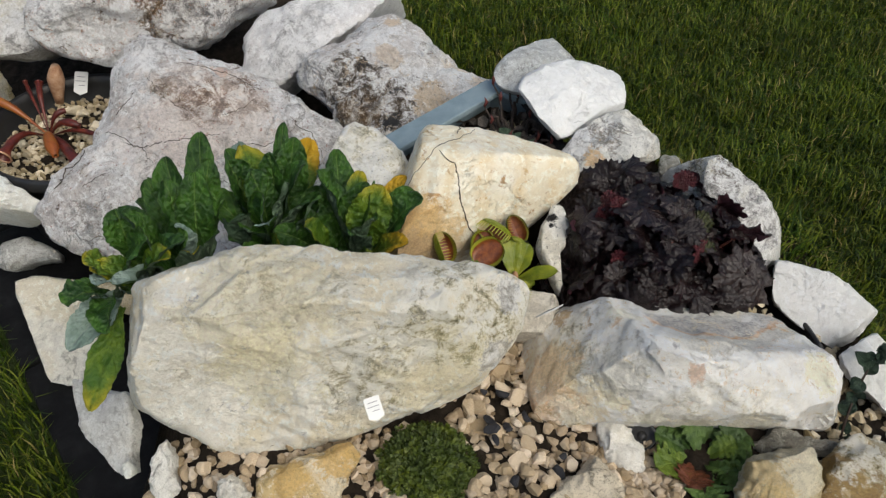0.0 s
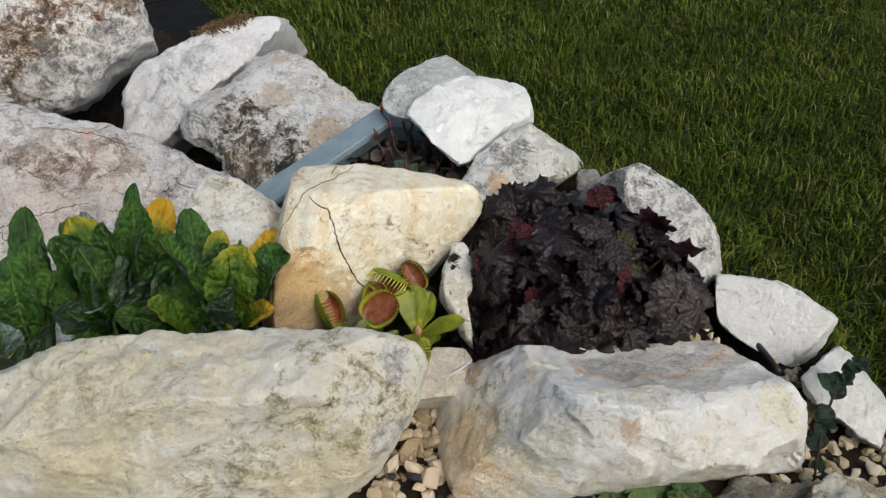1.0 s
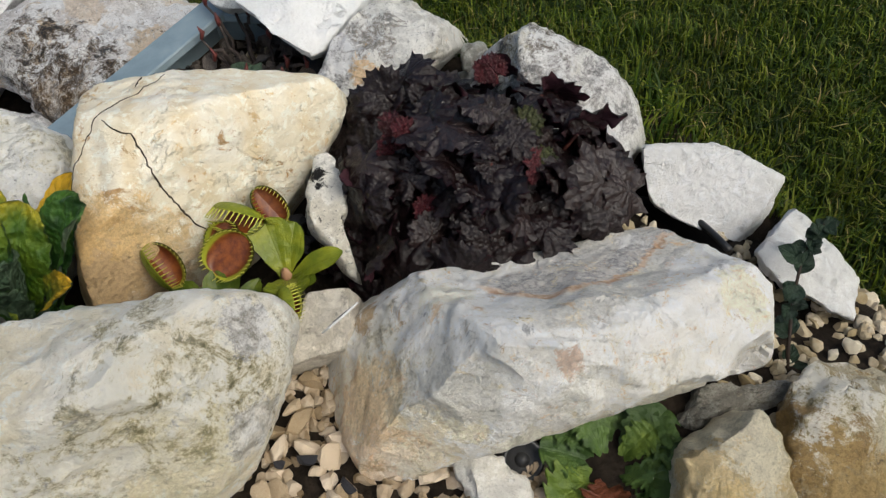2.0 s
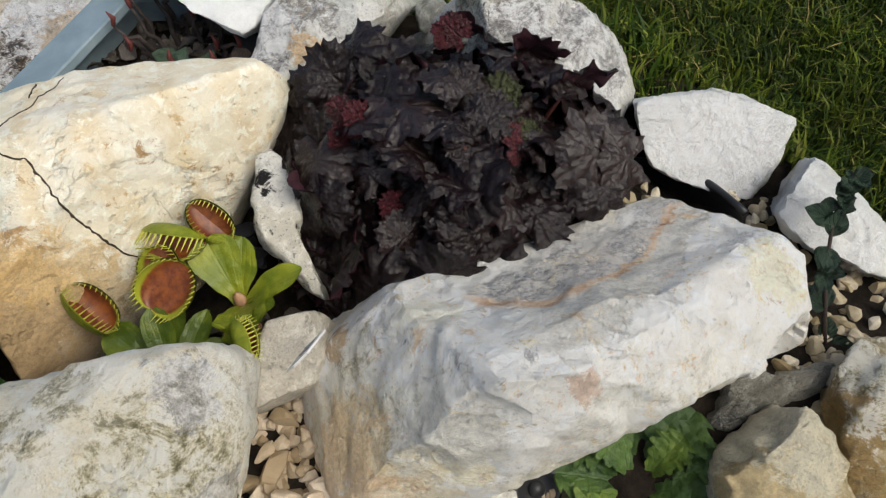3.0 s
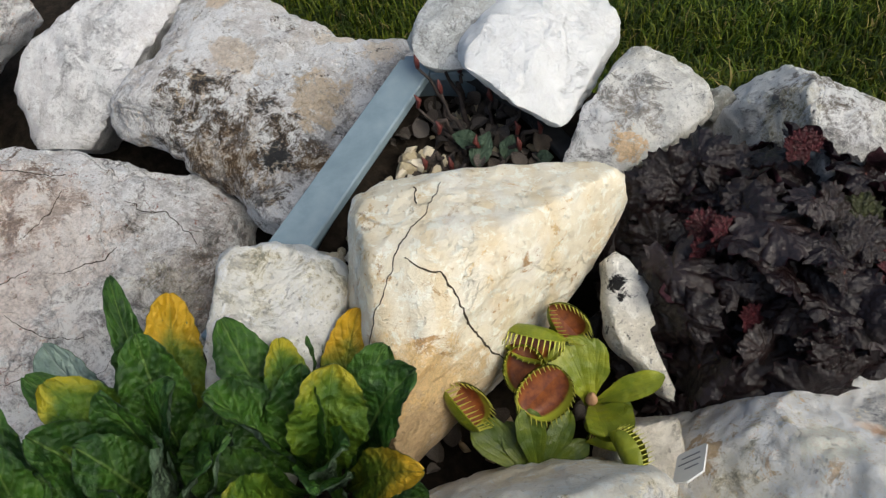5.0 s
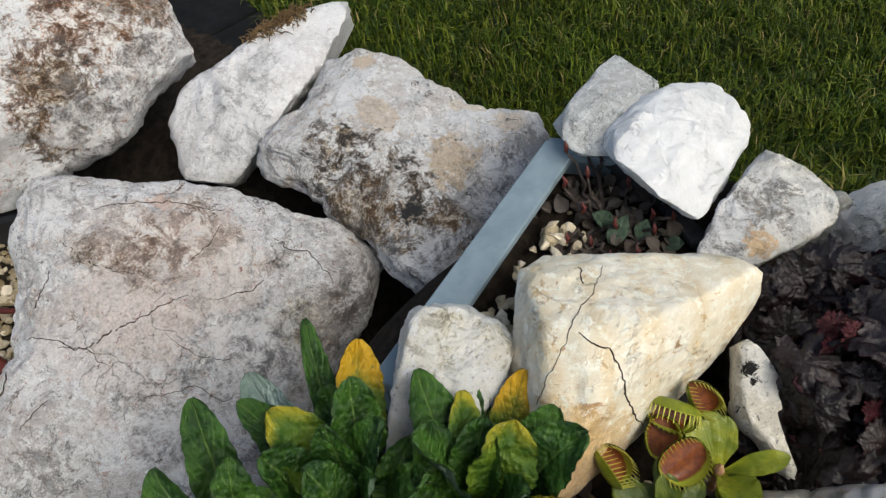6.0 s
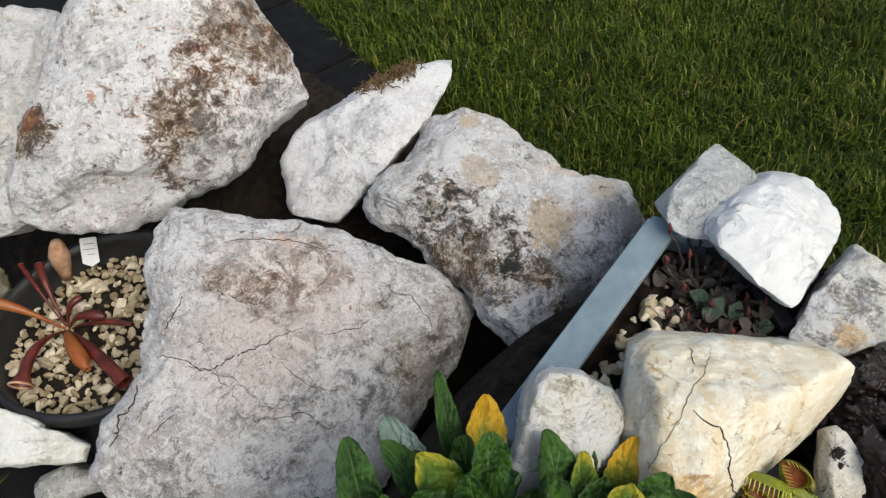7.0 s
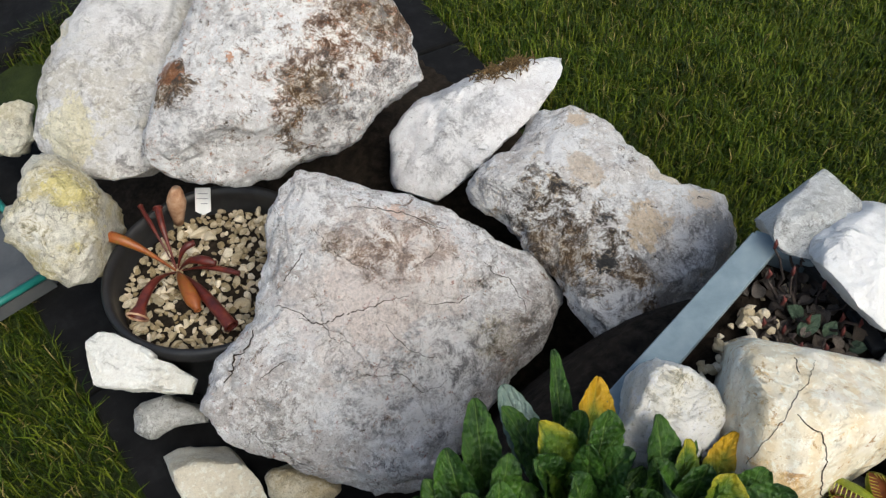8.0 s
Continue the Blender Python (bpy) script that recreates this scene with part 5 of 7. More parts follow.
# ---- gravel ----
buff = plain("buff_gravel", [(0.34, 0.24, 0.15), (0.50, 0.39, 0.26), (0.68, 0.60, 0.48)], 0.8, 120, 0.5, 0.001, random_by="object")
pale_chip = plain("pale_gravel", [(0.38, 0.30, 0.19), (0.54, 0.46, 0.32), (0.68, 0.61, 0.48)], 0.8, 140, 0.5, 0.001, random_by="object")
black_chip = plain("black_gravel", [(0.010, 0.010, 0.013), (0.025, 0.025, 0.03), (0.05, 0.05, 0.055)], 0.7, 120, 0.5, 0.001)


def chip_mesh(seed, material, sub=1):
    """A small broken pebble, about one unit across."""
    rnd = np.random.RandomState(seed)
    v, f = sphere(sub)
    p = v * np.array([0.5, rnd.uniform(0.26, 0.44), rnd.uniform(0.15, 0.32)])
    for _ in range(11):
        d = rnd.normal(size=3)
        d /= np.linalg.norm(d)
        over = np.maximum(0, p @ d - rnd.uniform(0.48, 0.76) * (p @ d).max())
        p = p - np.outer(over, d)
    me = mesh_from(p, f, "pebble")
    me.materials.append(material)
    return me


BUFF = [chip_mesh(s, buff, 2) for s in range(14)]
PALE = [chip_mesh(s + 20, pale_chip, 2) for s in range(6)]
BLACK = [chip_mesh(s + 40, black_chip, 2) for s in range(3)]


def strew(parent, name, meshes, count, place, lo, hi, seed):
    """Pebbles strewn by place(random), which gives x, y and the height of the bed there."""
    rnd = random.Random(seed)
    for _ in range(count):
        x, y, z = place(rnd)
        s = rnd.uniform(lo, hi)
        ob = part_of_mesh(name, rnd.choice(meshes), None, parent)
        ob.matrix_world = (pose(x, y, z + s * rnd.uniform(0.05, 0.3), rnd.uniform(-35, 35), rnd.uniform(-35, 35), rnd.uniform(0, 360))
                           @ Matrix.Diagonal((s, s, s, 1)))


def box_of(x0, x1, y0, y1, lift=0.0):
    def place(rnd):
        x, y = rnd.uniform(x0, x1), rnd.uniform(y0, y1)
        return x, y, mound_height(x, y) + lift
    return place


def pebble_layer(name, parent, meshes, count, places, lo, hi, seed, material):
    """A joined under-layer of pebbles, too many to pick apart."""
    rnd = random.Random(seed)
    verts, faces = [], []
    packs = []
    for me in meshes:
        packs.append(([v.co.copy() for v in me.vertices], [tuple(p.vertices) for p in me.polygons]))
    for i in range(count):
        x, y, z = places[i % len(places)](rnd)
        s = rnd.uniform(lo, hi)
        m = pose(x, y, z, rnd.uniform(-40, 40), rnd.uniform(-40, 40), rnd.uniform(0, 360)) @ Matrix.Diagonal((s, s, s, 1))
        pv, pf = rnd.choice(packs)
        o = len(verts)
        verts += [m @ q for q in pv]
        faces += [tuple(o + k for k in f) for f in pf]
    ob = part_of_mesh(name, mesh_from(verts, faces), material, parent)
    if parent is None:
        return tagged(ob, "loose angular buff gravel on dark soil between the rocks", "gravel", kind="stuff")
    return tagged(ob, kind="stuff")


bpy.context.view_layer.update()
buff_layer = plain("buff_layer", [(0.24, 0.18, 0.115), (0.36, 0.28, 0.19), (0.46, 0.38, 0.28)], 0.8, 120, 0.5, 0.001, random_by="island")
pale_layer = plain("pale_layer", [(0.26, 0.20, 0.12), (0.38, 0.31, 0.20), (0.46, 0.39, 0.28)], 0.8, 140, 0.5, 0.001, random_by="island")
pebble_layer("gravel", None, BUFF, 1700, [box_of(0.0, 0.135, 0.16, 0.335), box_of(-0.23, 0.0, 0.16, 0.265), box_of(0.10, 0.15, 0.16, 0.26)], 0.009, 0.016, 71, buff_layer)
pebble_layer("gravel", None, PALE, 500, [box_of(0.225, 0.38, 0.16, 0.33)], 0.009, 0.016, 72, pale_layer)
strew(bed, "pebble", BUFF, 120, box_of(0.015, 0.125, 0.195, 0.33), 0.010, 0.022, 1)
strew(bed, "pebble", BUFF, 85, box_of(-0.21, -0.02, 0.18, 0.262), 0.010, 0.022, 2)
strew(bed, "pebble", PALE, 45, box_of(0.235, 0.36, 0.19, 0.32), 0.008, 0.018, 3)
strew(bed, "pebble", BUFF, 22, box_of(-0.01, 0.09, 0.325, 0.40, 0.004), 0.007, 0.012, 4)
strew(bed, "pebble", PALE, 60, box_of(0.19, 0.245, 0.325, 0.378, 0.004), 0.008, 0.017, 5)
strew(bed, "pebble", PALE, 8, box_of(0.278, 0.296, 0.325, 0.345, 0.002), 0.007, 0.011, 8)
strew(bed, "black_pebble", BLACK, 12, box_of(0.02, 0.10, 0.215, 0.29, 0.004), 0.012, 0.018, 6)
strew(bed, "black_pebble", BLACK, 5, box_of(0.06, 0.08, 0.395, 0.425, 0.02), 0.016, 0.024, 7)

# ---- black pot with the pitcher plant ----
pot_black = plain("black_plastic", [(0.010, 0.010, 0.011), (0.016, 0.016, 0.017), (0.028, 0.027, 0.026)], 0.45, 60, 0.15, 0.0006, 0.5)


def lathe(profile, steps=48):
    verts, faces = [], []
    for r, z in profile:
        for k in range(steps):
            a = 2 * math.pi * k / steps
            verts.append((r * math.cos(a), r * math.sin(a), z))
    for i in range(len(profile) - 1):
        for k in range(steps):
            a, b = i * steps + k, i * steps + (k + 1) % steps
            faces.append((a, b, b + steps, a + steps))
    return verts, faces


def make_pot():
    pot = new("plant_pot")
    pot.location = (-0.417, 0.700, -0.02)
    tagged(pot, "round black plastic pot filled with pale gravel", "pot")
    bpy.context.view_layer.update()
    v, f = lathe([(0.0, 0.0), (0.082, 0.0), (0.086, 0.004), (0.098, 0.10), (0.1045, 0.102), (0.1065, 0.106), (0.1065, 0.116),
                  (0.104, 0.119), (0.0995, 0.117), (0.098, 0.108), (0.094, 0.06), (0.0, 0.058)])
    wall = part_of_mesh("wall", mesh_from(v, f), pot_black, pot, smooth=True)
    wall.matrix_world = pot.matrix_world
    v, f = lathe([(0.0, 0.088), (0.05, 0.090), (0.096, 0.086)], 40)
    earth = part_of_mesh("potting_soil", mesh_from(v, f), soil, pot, "dark potting soil", True)
    earth.matrix_world = pot.matrix_world

    def place(rnd):
        a, r = rnd.uniform(0, 2 * math.pi), 0.092 * math.sqrt(rnd.random())
        return pot.location.x + r * math.cos(a), pot.location.y + r * math.sin(a), 0.071
    pebble_layer("gravel", pot, PALE, 700, [place], 0.007, 0.013, 73, pale_layer)
    strew(pot, "pebble", PALE, 190, place, 0.008, 0.017, 9)
    strew(pot, "pebble", PALE, 6, place, 0.020, 0.026, 10)
    return pot


pot = make_pot()


def tube(points, radii, sides=8, caps=True):
    """A tube of changing radius along the points."""
    pts = [Vector(p) for p in points]
    verts, faces = [], []
    ref = None
    for i, q in enumerate(pts):
        d = (pts[min(i + 1, len(pts) - 1)] - pts[max(i - 1, 0)]).normalized()
        n1 = (d.orthogonal() if ref is None else ref - d * ref.dot(d)).normalized()
        ref = n1
        n2 = d.cross(n1)
        for k in range(sides):
            a = 2 * math.pi * k / sides
            verts.append(q + (n1 * math.cos(a) + n2 * math.sin(a)) * radii[i])
        if i:
            for k in range(sides):
                faces.append(((i - 1) * sides + k, (i - 1) * sides + (k + 1) % sides, i * sides + (k + 1) % sides, i * sides + k))
    if caps:
        faces.append(tuple(range(sides))[::-1])
        faces.append(tuple(range((len(pts) - 1) * sides, len(pts) * sides)))
    return verts, faces


pitcher_red = plain("pitcher_red", [(0.035, 0.006, 0.005), (0.10, 0.014, 0.009), (0.16, 0.035, 0.015)], 0.4, 90, 0.3, 0.001, 0.5)
pitcher_orange = plain("pitcher_orange", [(0.14, 0.030, 0.008), (0.26, 0.07, 0.012), (0.20, 0.12, 0.02)], 0.4, 60, 0.3, 0.001, 0.5)
pitcher_dry = plain("pitcher_dry", [(0.20, 0.09, 0.05), (0.42, 0.24, 0.14), (0.55, 0.40, 0.28)], 0.8, 80, 0.5, 0.001)


def bend(a, b, sag, k=7):
    """Places along an arch from a to b, lifted by sag in its middle."""
    a, b = Vector(a), Vector(b)
    return [a.lerp(b, i / (k - 1)) + Vector((0, 0, sag * math.sin(math.pi * i / (k - 1)))) for i in range(k)]


def make_pitchers():
    plant = new("pitcher_plant")
    plant.location = (-0.462, 0.712, 0.07)
    tagged(plant, "small pitcher plant with red and orange pitchers in gravel", "plant")
    bpy.context.view_layer.update()
    base = Vector(plant.location)
    rows = [((-0.529, 0.728, 0.115), 0.012, 0.0095, pitcher_orange, 0.35), ((-0.475, 0.636, 0.100), 0.016, 0.0085, pitcher_red, 1.9),
            ((-0.479, 0.762, 0.112), 0.010, 0.006, pitcher_red, 1.1), ((-0.500, 0.770, 0.108), 0.010, 0.004, pitcher_red, 0.8),
            ((-0.415, 0.699, 0.096), 0.012, 0.008, pitcher_red, 0.5), ((-0.422, 0.644, 0.096), 0.014, 0.012, pitcher_orange, 0.4),
            ((-0.390, 0.628, 0.090), 0.014, 0.010, pitcher_red, 1.1), ((-0.392, 0.690, 0.090), 0.008, 0.005, pitcher_red, 0.6),
            ((-0.440, 0.725, 0.098), 0.010, 0.006, pitcher_red, 0.7)]
    for tip, sag, rad, mat, flare in rows:
        rad *= 0.60
        line = bend(base, tip, sag, 9)
        radii = [rad * (0.20 + 0.8 * math.sin(min(1.0, i / 6.5) * math.pi / 2) ** 2) for i in range(9)]
        radii[-1] *= flare
        v, f = tube(line, radii, 10, caps=False)
        body = part_of_mesh("pitcher", mesh_from(v, f), mat, plant, smooth=True)
        # a thick rolled lip round the mouth
        d = (line[-1] - line[-2]).normalized()
        n1 = d.orthogonal().normalized()
        n2 = d.cross(n1)
        ring = [line[-1] + (n1 * math.cos(t) + n2 * math.sin(t)) * radii[-1] for t in [2 * math.pi * k / 14 for k in range(15)]]
        v, f = tube(ring, [0.0011] * 15, 6)
        part_of_mesh("lip", mesh_from(v, f), pitcher_dry if flare > 1.2 else mat, body, smooth=True)
    v, f = tube(bend((-0.470, 0.772, 0.078), (-0.456, 0.770, 0.130), 0.004, 6), [0.005, 0.007, 0.009, 0.010, 0.008, 0.005], 9)
    part_of_mesh("withered_pitcher", mesh_from(v, f), pitcher_dry, plant, "withered pale brown pitcher", True)
    return plant


make_pitchers()

# ---- plant labels ----
tag_white = plain("label_plastic", [(0.56, 0.56, 0.55), (0.68, 0.68, 0.67)], 0.4, 30, 0.05, 0.0005, 0.5)
tag_ink = plain("label_ink", [(0.16, 0.16, 0.18), (0.26, 0.26, 0.28)], 0.7, 200, 0.0)


def plant_label(place, facing, up, wide, tall, label):
    """A small plastic label with a pointed foot and three lines that cannot be read."""
    n = Vector(facing).normalized()
    v = (Vector(up) - n * n.dot(Vector(up))).normalized()
    u = v.cross(n)
    m = Matrix((u, v, n)).transposed().to_4x4()
    m.translation = place
    tag = new("plant_label")
    tag.matrix_world = m
    bpy.context.view_layer.update()
    bm = bmesh.new()
    outline = [(-wide / 2, -tall * 0.45), (0, -tall * 0.60), (wide / 2, -tall * 0.45), (wide / 2, tall / 2 - 0.001),
               (wide / 2 - 0.001, tall / 2), (-wide / 2 + 0.001, tall / 2), (-wide / 2, tall / 2 - 0.001)]
    face = bm.faces.new([bm.verts.new((x, y, 0)) for x, y in outline])
    ex = bmesh.ops.extrude_face_region(bm, geom=[face])
    bmesh.ops.translate(bm, vec=(0, 0, -0.0008), verts=[e for e in ex["geom"] if isinstance(e, bmesh.types.BMVert)])
    bmesh.ops.recalc_face_normals(bm, faces=bm.faces[:])
    body = part("plate", bm, tag_white, tag)
    body.matrix_world = m
    for k, (w, off) in enumerate(((0.62, 0.0), (0.74, -0.03), (0.45, 0.08))):
        bm = bmesh.new()
        bmesh.ops.create_cube(bm, size=1.0)
        bmesh.ops.scale(bm, vec=(wide * w, tall * 0.032, 0.0002), verts=bm.verts)
        bar = part("print_bar", bm, tag_ink, tag)
        bar.matrix_world = m @ Matrix.Translation((wide * off, tall * (0.26 - 0.2 * k), 0.0001))
    return tagged(tag, label, "label")


plant_label((-0.0393, 0.2386, 0.2286), (0.29, -0.54, 0.84), (-0.25, 0.6, 0.75), 0.0098, 0.0130, "small white plastic plant label beside the moss cushion")
plant_label((0.0740, 0.3250, 0.2160), (-0.41, 0.70, 0.58), (0.60, 0.71, -0.44), 0.0145, 0.0165, "small white plastic plant label between two rocks")
plant_label((-0.440, 0.782, 0.100), (0.05, -0.7, 0.7), (0.05, 0.7, 0.7), 0.016, 0.026, "pale plastic plant label in the black pot")

# ---- grey-blue trough ----
trough_blue = plain("blue_grey_plastic", [(0.13, 0.18, 0.21), (0.19, 0.25, 0.285), (0.24, 0.30, 0.33)], 0.5, 35, 0.2, 0.0008, 0.45)
# near-black plastic for the trough's two curved walls
trough_dark = plain("dark_plastic", [(0.014, 0.014, 0.015), (0.028, 0.028, 0.028), (0.06, 0.06, 0.058)], 0.8, 60, 0.5, 0.001)


def wall_piece(a, b, width, z0, z1):
    """A wall from a to b with a lip; width: how far the lip reaches to the wall's right."""
    a, b = Vector((*a, 0)), Vector((*b, 0))
    d = (b - a).normalized()
    s = Vector((d.y, -d.x, 0))
    bm = bmesh.new()
    prof = [(0, z0), (0, z1 - 0.012), (-0.003, z1 - 0.010), (-0.003, z1), (width, z1), (width, z1 - 0.006), (0.004, z1 - 0.008), (0.004, z0)]
    rings = []
    for q in (a, b):
        rings.append([bm.verts.new(q + s * x + Vector((0, 0, z))) for x, z in prof])
    k = len(prof)
    for i in range(k):
        bm.faces.new((rings[0][i], rings[0][(i + 1) % k], rings[1][(i + 1) % k], rings[1][i]))
    bm.faces.new(rings[0][::-1])
    bm.faces.new(rings[1])
    bmesh.ops.bevel(bm, geom=bm.edges[:], offset=0.0008, segments=1, affect="EDGES")
    bmesh.ops.recalc_face_normals(bm, faces=bm.faces[:])
    return bm


def make_trough():
    box = new("plant_trough")
    box.location = (0.03, 0.52, 0.05)
    tagged(box, "blue-grey plastic trough with a flat rim and dark soil", "trough")
    bpy.context.view_layer.update()
    part("side_wall", wall_piece((-0.098, 0.454), (0.043, 0.592), 0.019, 0.03, 0.227), trough_blue, box)
    part("back_wall", wall_piece((0.043, 0.594), (0.082, 0.572), 0.012, 0.03, 0.226), trough_blue, box)
    part("curved_wall", wall_piece((0.080, 0.573), (0.101, 0.53), 0.010, 0.03, 0.222), trough_dark, box, "dark curved rim")
    part("curved_wall", wall_piece((0.101, 0.532), (0.106, 0.497), 0.008, 0.03, 0.212), trough_dark, box, "dark curved rim")
    v, f = [], []
    poly = [(-0.085, 0.455), (0.0, 0.42), (0.105, 0.47), (0.10, 0.535), (0.08, 0.57), (0.045, 0.585)]
    k = 24
    c = Vector((0.03, 0.51))
    for j in range(k + 1):
        for i in range(len(poly) * 4):
            a, b = Vector(poly[i // 4]), Vector(poly[(i // 4 + 1) % len(poly)])
            e = a.lerp(b, (i % 4) / 4)
            q = c.lerp(e, j / k)
            v.append((q.x, q.y, 0.202 + 0.006 * noise.noise(Vector((q.x * 60, q.y * 60, 0)))))
    w = len(poly) * 4
    for j in range(k):
        for i in range(w):
            f.append((j * w + i, j * w + (i + 1) % w, (j + 1) * w + (i + 1) % w, (j + 1) * w + i))
    part_of_mesh("soil", mesh_from(v, f), soil, box, "dark crumbly soil", True)

    def left(rnd):
        t, o = rnd.uniform(0.2, 0.75), rnd.uniform(0.024, 0.05)
        return -0.098 + 0.141 * t + o * 0.7, 0.454 + 0.138 * t - o * 0.7, 0.209

    def mid(rnd):
        return rnd.uniform(0.04, 0.095), rnd.uniform(0.50, 0.565), 0.201
    strew(box, "pebble", PALE, 80, left, 0.009, 0.016, 21)
    strew(box, "pebble", PALE, 24, mid, 0.006, 0.012, 22)
    return box


make_trough()


# ---- leaves ----
def leaf_material(name, deep, light, vein, edge=None, edge_from=0.6, rough=0.45, ribs=9.0, show=0.35, quilt=300.0, puffy=0.9, spec=0.35):
    """A veined leaf; the map runs across (x) and along (y). edge: a colour that takes over towards the tip and rim."""
    m, nt, bsdf = shader(name)
    uv = nt.nodes.new("ShaderNodeUVMap").outputs[0]
    sep = nt.nodes.new("ShaderNodeSeparateXYZ")
    nt.links.new(uv, sep.inputs[0])
    across = times(nt, times(nt, times(nt, sep.outputs["X"], 0.5, "SUBTRACT"), 2.0), 0.0, "ADD")
    away = nt.nodes.new("ShaderNodeMath")
    away.operation = "ABSOLUTE"
    nt.links.new(across, away.inputs[0])
    away = away.outputs[0]
    along = sep.outputs["Y"]
    obj = coords(nt)
    n = noise_of(nt, obj, 60, 6, 0.65, 0.4)
    col = mix(nt, step(nt, n, 0.36, 0.66), deep, light)
    if edge:
        reach = times(nt, times(nt, along, 1.0), times(nt, away, 0.15), "ADD")
        reach = times(nt, reach, times(nt, n, 0.55), "ADD")
        col = mix(nt, step(nt, reach, edge_from + 0.22, edge_from + 0.52), col, edge)
    slant = times(nt, times(nt, along, ribs), times(nt, away, -2.4), "ADD")
    saw = nt.nodes.new("ShaderNodeMath")
    saw.operation = "PINGPONG"
    saw.inputs[1].default_value = 0.5
    nt.links.new(slant, saw.inputs[0])
    rib = times(nt, step(nt, saw.outputs[0], 0.24, 0.0), step(nt, n, 0.25, 0.60))
    mid = step(nt, away, 0.07, 0.02)
    lines = times(nt, times(nt, rib, 0.45), mid, "MAXIMUM")
    col = mix(nt, times(nt, lines, show), col, vein)
    nt.links.new(col, bsdf.inputs["Base Color"])
    bsdf.inputs["Roughness"].default_value = rough
    bsdf.inputs["Specular IOR Level"].default_value = spec
    cells = node(nt, "ShaderNodeTexVoronoi", Scale=quilt)
    cells.feature = "SMOOTH_F1"
    nt.links.new(obj, cells.inputs["Vector"])
    puff = times(nt, times(nt, cells.outputs["Distance"], -0.9), times(nt, noise_of(nt, obj, quilt * 0.6, 6, 0.7), 0.9), "ADD")
    puff = times(nt, puff, times(nt, rib, -0.16), "ADD")
    bump(nt, bsdf, times(nt, puff, times(nt, mid, -0.2), "ADD"), puffy, 0.0042)
    return m


def sheet(rows, cols, point, wrap=False):
    """Vertices, faces and map of a grid of point(s, x), s along 0..1, x across -1..1."""
    verts, uv, faces = [], [], []
    for i in range(rows + 1):
        for j in range(cols + 1):
            s, x = i / rows, 2 * j / cols - 1
            verts.append(point(s, x))
            uv.append((x / 2 + 0.5, s))
    for i in range(rows):
        for j in range(cols):
            a = i * (cols + 1) + j
            faces.append((a, a + 1, a + cols + 2, a + cols + 1))
    return verts, faces, uv


def two_sided(name, verts, faces, uv, top, under, thick=0.0005):
    """A leaf with an upper and a lower skin, closed by its thickness, each with its own material."""
    me = mesh_from(verts, faces, name)
    nor = np.empty(len(verts) * 3)
    me.vertices.foreach_get("normal", nor)
    nor = nor.reshape(-1, 3)
    bpy.data.meshes.remove(me)
    v = np.array([tuple(q) for q in verts])
    n = len(v)
    lower = v - nor * thick
    allv = np.vstack([v, lower])
    allf = list(faces) + [tuple(n + i for i in f[::-1]) for f in faces]
    me = mesh_from(allv, allf, name)
    me.materials.append(top)
    me.materials.append(under)
    me.polygons.foreach_set("material_index", [0] * len(faces) + [1] * len(faces))
    me.polygons.foreach_set("use_smooth", [True] * len(allf))
    layer = me.uv_layers.new(name="map")
    idx = np.empty(len(me.loops), dtype=int)
    me.loops.foreach_get("vertex_index", idx)
    both = np.array(list(uv) + list(uv))
    layer.data.foreach_set("uv", both[idx].ravel())
    return me


def blade(base, tip, up, arch, width, shape, rows=16, cols=10, cup=0.2, crimp=0.0, seed=0, ribs=9.0, twist=0.0, rise=0.0):
    """The skin of a leaf from base to tip that arches towards up; shape(s): its half width over its length, 0..1."""
    base, tip, up = Vector(base), Vector(tip), Vector(up).normalized()
    knee = base.lerp(tip, 0.5) + up * arch
    knee = knee.lerp(Vector((base.x * 0.72 + tip.x * 0.28, base.y * 0.72 + tip.y * 0.28, base.z * 0.1 + tip.z * 0.9 + 0.008)), rise)
    off = Vector((seed * 1.3, seed * 2.1, seed * 0.7))

    def point(s, x):
        a, b = base.lerp(knee, s), knee.lerp(tip, s)
        q, d = a.lerp(b, s), (b - a).normalized()
        side = d.cross(up).normalized()
        nrm = side.cross(d).normalized()
        if twist:
            turn = Matrix.Rotation(radians(twist) * (0.3 + 0.7 * s), 3, d)
            side, nrm = turn @ side, turn @ nrm
        w = width * shape(s)
        lift = cup * w * abs(x) ** 1.6 - 0.06 * width * math.exp(-(x * 7) ** 2)
        rip = math.sin(2 * math.pi * (s * ribs - abs(x) * 1.2)) * 0.12
        lift += crimp * width * (rip * (1 - abs(x) * 0.4) + 1.2 * noise.noise(Vector((s * 5, x * 1.8, 0)) + off) + 0.8 * noise.noise(Vector((s * 14, x * 4.5, 3)) + off)
                                 + 0.9 * abs(x) ** 2 * math.sin(s * 21 + seed * 2 + x * 2))
        return q + side * (w * x * (1 + 0.045 * math.sin(s * 75 + seed + 2 * noise.noise(Vector((s * 9, seed, x)))))) + nrm * lift
    return sheet(rows, cols, point)


def spoon(s):
    """A primrose leaf: a winged stalk that widens to a long blade with a rounded tip."""
    w = 0.20 + 0.80 * smooth_step(0.03, 0.58, s)
    return w * max(0.0, 1 - (max(0.0, s - 0.50) / 0.505) ** 2.2) ** 0.58 + 0.01


